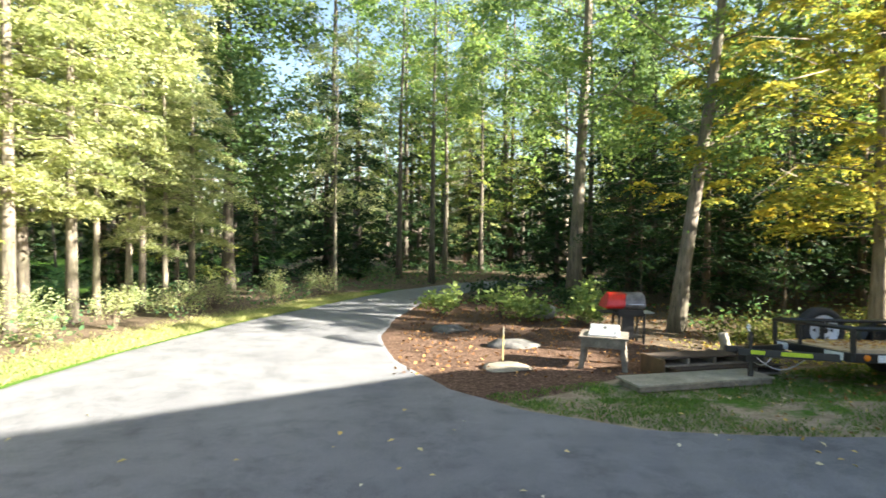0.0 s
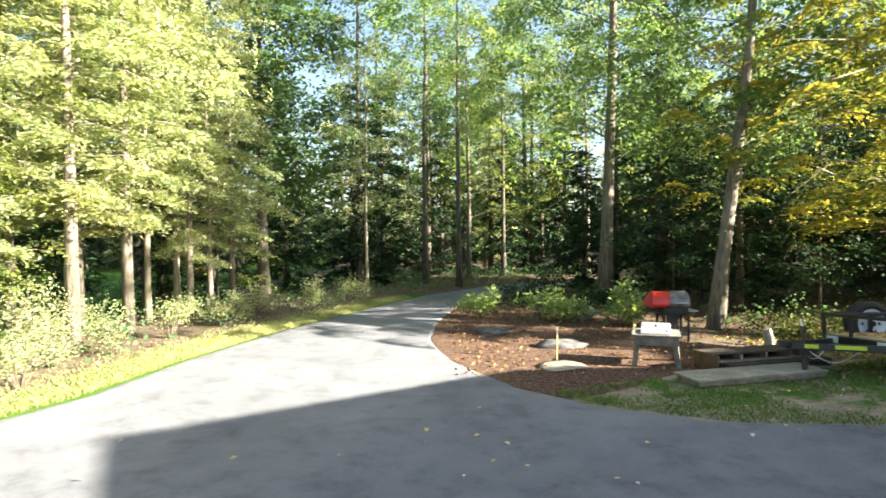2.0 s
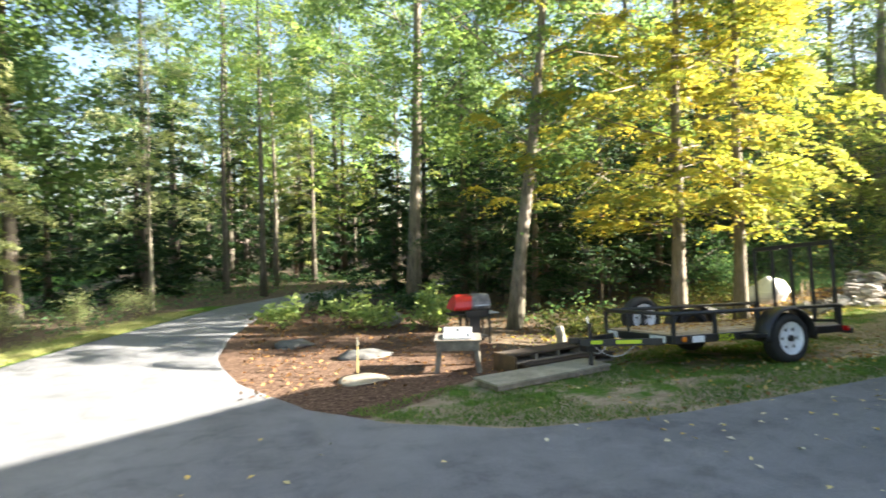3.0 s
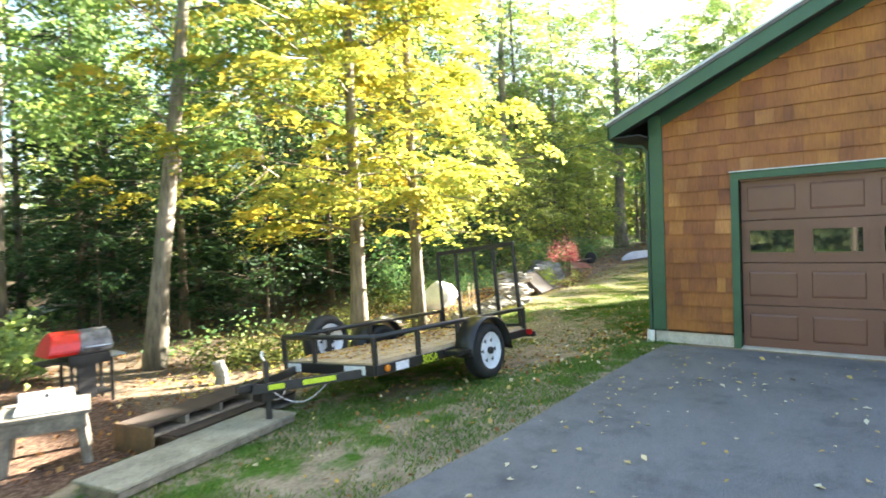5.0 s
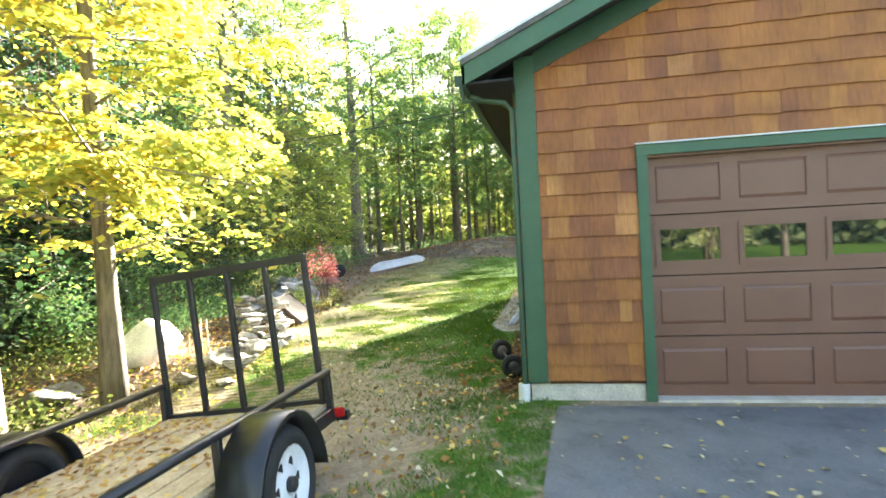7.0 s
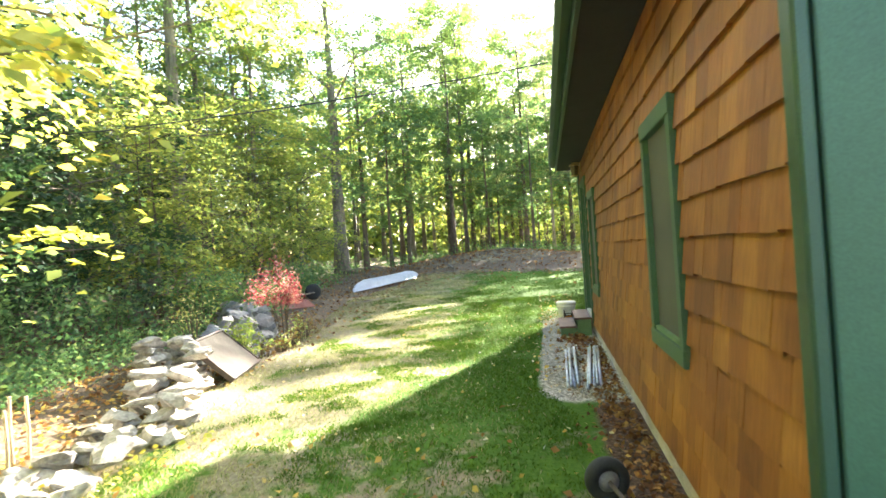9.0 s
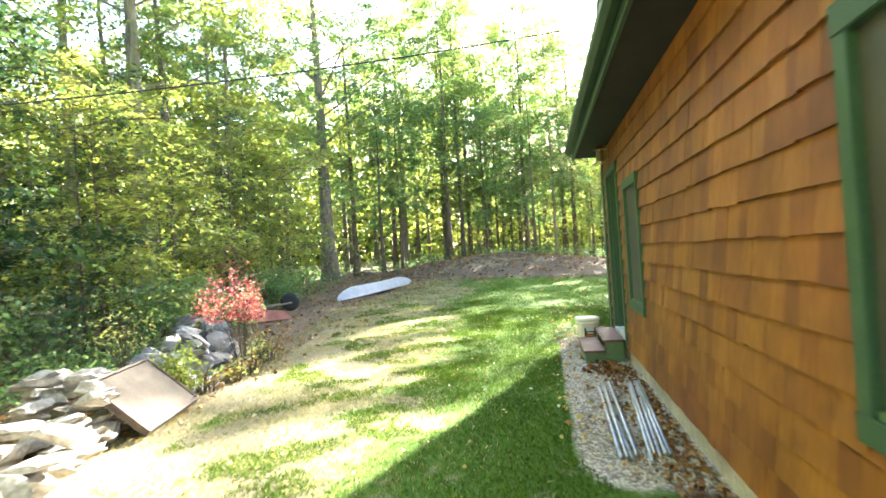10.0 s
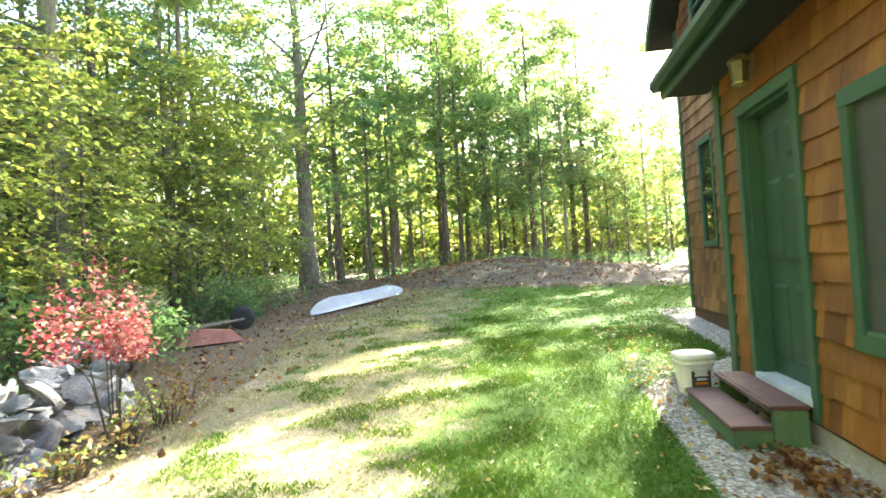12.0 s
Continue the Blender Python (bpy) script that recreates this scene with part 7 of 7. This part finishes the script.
# ---- grass, fallen leaves ----
def blades(name, n, seed, where, height, mat, label, width=0.007):
    rng = np.random.default_rng(seed)
    xy = where(rng, n)
    z = ground_z(xy[:, 0], xy[:, 1])
    m = len(xy)
    a = rng.uniform(0, 6.283, m)
    h = height * rng.uniform(0.5, 1.35, m)
    lean = rng.uniform(0.4, 1.3, m) * h
    base = np.stack([xy[:, 0], xy[:, 1], z - 0.005], 1)
    w = np.stack([np.cos(a), np.sin(a), 0 * a], 1) * width * rng.uniform(0.6, 1.4, m)[:, None]
    la = rng.uniform(0, 6.283, m)
    top = base + np.stack([np.cos(la) * lean, np.sin(la) * lean, h], 1)
    mid = base + np.stack([np.cos(la) * lean * 0.35, np.sin(la) * lean * 0.35, h * 0.6], 1)
    ob = new(name, quads_mesh(name, np.stack([base - w, mid - w * 0.6, top, mid + w], 1), mat))
    return tagged(ob, label, "grass", kind="stuff")


def lawn_points(lo_x, hi_x, keep):
    def pick(rng, n):
        out = []
        while sum(map(len, out)) < n:
            x, y = rng.uniform(lo_x, hi_x, 4 * n), rng.uniform(-3.0, 7.0, 4 * n)
            ok = keep(x, y, rng) & ~on_drive(x, y, 0.02)
            out.append(np.stack([x[ok], y[ok]], 1))
        return np.concatenate(out)[:n]
    return pick


def patchy(x, y):
    return np.sin(x * 1.7 + 0.6 * np.sin(y * 2.3)) * np.sin(y * 2.1 + 0.8 * np.sin(x * 1.3)) + 0.5 * np.sin(x * 4.3 + y * 3.1)


def clump(x, y):
    return np.sin(x * 9.1 + 1.9 * np.sin(y * 6.7)) * np.sin(y * 10.3 + 1.7 * np.sin(x * 7.9 + 1.0)) + 0.6 * np.sin(x * 3.7 - y * 4.9 + np.sin(x * 5.1))


def front_grass(x, y, rng):
    edge = np.interp(x, (-9.0, -7.4, -6.3, -4.0, -1.0, 0.3), (1.2, 1.9, 2.4, 3.0, 4.3, 4.8))
    return (y > -0.4) & (y < edge) & (x < 0.3) & (rng.random(len(x)) > 0.93 * np.exp(-(((x + 0.2) / 1.4) ** 2 + ((y - 1.5) / 0.75) ** 2))) & (patchy(x, y) + 0.5 * clump(x * 0.6, y * 0.6) > rng.uniform(-0.9, 0.7, len(x)) - 0.6 * np.exp(-((y - 0.25) / 0.35) ** 2))


def green_lawn(x, y, rng):
    c = np.interp(x, (0, 3, 9, 16), (2.1, 1.9, 2.3, 3.4))
    return (x > 0) & (y > np.interp(x, (0, 3.5, 4.4, 9.3, 10.6, 14, 15), (0.45, 0.5, 0.85, 0.8, -0.45, -0.5, -2.5))) & (y < c + rng.normal(size=len(x)) * 0.7) & (patchy(x, y) + 0.7 * clump(x, y) > rng.uniform(-1.9, 0.5, len(x))) & (rng.random(len(x)) > 0.6 * np.exp(-(((x - 0.9) / 1.4) ** 2 + ((y - 2.0) / 1.2) ** 2)))


def dry_lawn(x, y, rng):
    c = np.interp(x, (0, 3, 9, 16), (2.1, 1.9, 2.3, 3.4))
    e = np.interp(x, (0, 3, 9, 14, 20), (4.6, 4.6, 5.3, 6.2, 5.6))
    return (x > 0) & (y > c + rng.normal(size=len(x)) * 0.7) & (y < e) & (patchy(x, y) < rng.uniform(-0.2, 1.4, len(x)))


def green_patches(x, y, rng):
    e = np.interp(x, (0, 3, 9, 14, 20), (3.6, 3.9, 4.6, 5.4, 4.8))
    return (x > 1.5) & (y > 1.8) & (y < e) & (patchy(x * 1.6, y * 1.6) + 0.6 * clump(x, y) > rng.uniform(0.1, 1.1, len(x)))


blades("lawn_grass", 32000, 9, lawn_points(1.5, 15.0, green_patches), 0.034, L_grass, "green tufts scattered through the dry lawn", 0.006)
blades("grass_tufts", 30000, 1, lawn_points(-9.0, 0.3, front_grass), 0.042, L_front, "patchy green grass beside the drive")
blades("lawn_grass", 66000, 2, lawn_points(0.0, 13.0, green_lawn), 0.028, L_grass, "green lawn beside the garage", 0.005)
blades("lawn_grass", 16000, 5, lawn_points(12.5, 20.5, green_lawn), 0.026, L_grass, "green lawn behind the house", 0.012)
blades("dry_grass", 9000, 6, lawn_points(13.5, 21.0, dry_lawn), 0.045, L_dry, "dry straw-coloured grass near the canoe", 0.013)
blades("dry_grass", 46000, 3, lawn_points(0.0, 14.0, dry_lawn), 0.034, L_dry, "dry straw-coloured grass along the stone wall", 0.005)


def verge_points(rng, n):
    y = rng.uniform(-2, 14, n)
    return np.stack([edge_x(EDGE_L, y) - np.abs(rng.normal(size=n)) * 0.55 - 0.05, y], 1)


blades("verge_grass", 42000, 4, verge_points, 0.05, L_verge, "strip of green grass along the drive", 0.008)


def litter(name, n, seed, where, size, mat, label, lift=0.012, level=0.85):
    rng = np.random.default_rng(seed)
    xy = where(rng, n)
    at = np.stack([xy[:, 0], xy[:, 1], ground_z(xy[:, 0], xy[:, 1]) + lift + 0.02 * rng.random(len(xy))], 1)
    ob = new(name, quads_mesh(name, leaves(rng, at, size, 0.7, level), mat))
    return tagged(ob, label, "fallen leaves", kind="stuff")


def rect(x0, x1, y0, y1):
    return lambda rng, n: np.stack([rng.uniform(x0, x1, n), rng.uniform(y0, y1, n)], 1)


def deck_points(rng, n):
    return np.stack([rng.uniform(0.1, 2.9, n), 0.68 - 1.36 * rng.uniform(0, 1, n) ** 0.4], 1)


rng_d = np.random.default_rng(40)
xy_d = deck_points(rng_d, 650)
at_d = np.array([TRAILER @ Vector((x, y, 0.475)) for x, y in xy_d])
tagged(new("deck_leaves", quads_mesh("deck_leaves", leaves(rng_d, at_d, 0.06, 0.6, 0.85), L_litter)), "brown and yellow leaves on the trailer deck", "fallen leaves", kind="stuff")
litter("drive_leaves", 190, 21, rect(-5.5, -0.1, -5.0, -0.1), 0.06, L_pale, "small fallen leaves scattered on the asphalt", 0.024)
litter("drive_leaves", 60, 22, rect(-13, -5, -3.5, 1.0), 0.06, L_pale, "small fallen leaves scattered on the asphalt", 0.024)
litter("drive_leaves", 150, 42, rect(-3.6, -0.05, -4.6, -0.05), 0.035, L_pale, "small fallen leaves scattered on the asphalt", 0.024)
litter("dirt_leaves", 200, 33, lambda rng, n: np.stack([rng.normal(size=n) * 1.4 - 0.6, np.abs(rng.normal(size=n)) * 1.2 + 0.1], 1), 0.065, L_litter, "fallen leaves on bare dirt", 0.02, 0.6)
litter("dirt_leaves", 90, 34, lambda rng, n: np.stack([rng.normal(size=n) * 1.6 - 1.2, np.abs(rng.normal(size=n)) * 1.3 + 0.1], 1), 0.06, L_pale, "pale fallen leaves on bare dirt", 0.025, 0.6)
litter("grass_leaves", 600, 23, rect(-6, 3.0, 0.0, 4.6), 0.055, L_litter, "fallen leaves in the grass", 0.03, 0.6)
litter("lawn_leaves", 420, 24, rect(0.3, 12, 0.6, 5.2), 0.042, L_pale, "fallen leaves in the lawn", 0.03, 0.6)
litter("wall_leaves", 1500, 25, lambda rng, n: np.stack([rng.uniform(0.0, 7.4, n), 0.03 + np.abs(rng.normal(size=n)) * 0.18], 1), 0.05, L_brown, "brown leaves drifted against the garage", 0.01, 0.6)
litter("step_leaves", 130, 26, lambda rng, n: np.stack([7.2 + rng.normal(size=n) * 0.2, 0.2 + np.abs(rng.normal(size=n)) * 0.14], 1), 0.08, L_brown, "drift of brown leaves beside the steps", 0.03, 0.4)
litter("bed_leaves", 2200, 27, lambda rng, n: np.stack([rng.uniform(-9.3, -3.5, n), rng.uniform(2.4, 12, n)], 1), 0.065, L_brown, "brown leaf litter over the mulch", 0.012, 0.7)
litter("yellow_leaves", 1100, 35, lambda rng, n: np.stack([rng.uniform(-4.5, 3.0, n), 3.5 + np.abs(rng.normal(size=n)) * 1.1], 1), 0.06, L_yellow, "fallen yellow leaves behind the trailer", 0.02, 0.7)
litter("bank_leaves", 1300, 41, rect(0.8, 6.0, 4.5, 7.0), 0.07, L_litter, "orange-brown leaf litter behind the stone wall", 0.012, 0.7)
litter("woods_leaves", 5000, 28, lambda rng, n: np.stack([rng.uniform(-4, 24, n), rng.uniform(4.6, 12, n)], 1), 0.08, L_brown, "brown leaf litter under the trees", 0.012, 0.7)
litter("mound_leaves", 3200, 29, lambda rng, n: np.stack([rng.normal(size=n) * 3.2 + 25, rng.normal(size=n) * 3.4 + 3.2], 1), 0.10, L_brown, "brown leaf litter on the mound", 0.012, 0.7)
litter("gravel_leaves", 260, 30, rect(4.2, 13, 0.1, 0.9), 0.06, L_litter, "fallen leaves on the gravel", 0.012, 0.7)


def pebbles():
    """Loose stones of the gravel strip."""
    rng = np.random.default_rng(31)
    n = 5200
    x = rng.uniform(3.9, 10.5, n)
    y = 0.02 + rng.uniform(0, 1, n) ** 1.1 * np.interp(x, (3.9, 4.6, 10.5), (0.35, 0.75, 0.8)) + rng.normal(size=n) * 0.04
    r = rng.uniform(0.007, 0.017, n)
    t = np.array([(1, 0, -0.4), (-0.5, 0.85, -0.4), (-0.5, -0.85, -0.4), (0.05, 0.05, 0.75), (-0.9, 0.1, 0.1), (0.5, 0.8, 0.15)])
    fc = np.array([(0, 5, 3), (5, 1, 3), (1, 4, 3), (4, 2, 3), (2, 0, 3), (0, 1, 5), (1, 2, 4), (0, 2, 1)])
    a = rng.uniform(0, 6.283, n)
    c, s = np.cos(a), np.sin(a)
    v = t[None] * r[:, None, None] * rng.uniform(0.7, 1.3, (n, 1, 3))
    v = np.stack([v[..., 0] * c[:, None] - v[..., 1] * s[:, None], v[..., 0] * s[:, None] + v[..., 1] * c[:, None], v[..., 2]], -1)
    v += np.stack([x, y, ground_z(x, y) + r * 0.5], 1)[:, None]
    me = bpy.data.meshes.new("gravel")
    me.from_pydata(v.reshape(-1, 3).tolist(), [], (fc[None] + 6 * np.arange(n)[:, None, None]).reshape(-1, 3).tolist())
    me.materials.append(M_gravelstone)
    tagged(new("gravel", me), "loose pale gravel along the garage wall", "gravel", kind="stuff")


M_gravelstone = leaf_material("gravel_stones", [(0.0, (0.24, 0.21, 0.17)), (0.5, (0.42, 0.38, 0.32)), (1.0, (0.62, 0.58, 0.50))], 0.0, 0.85)
pebbles()


# ---- shingles, last ----
shingle_wall(wall_side, side_spans, Matrix.Identity(4), lambda u, z: u < 3.0, (M_side, M_side_far), 5, 0.1735, 0.205)
shingle_wall(wall_front, front_spans, Matrix.Rotation(radians(90), 4, "Z"), lambda u, z: u > -4.6, (M_front, M_front_far), 6, 0.189, 0.138)
shingle_wall(wall_wing, wing_spans, Matrix.Translation((0, WY, 0)), lambda u, z: False, (M_wing, M_wing), 7, 0.19, 0.19)
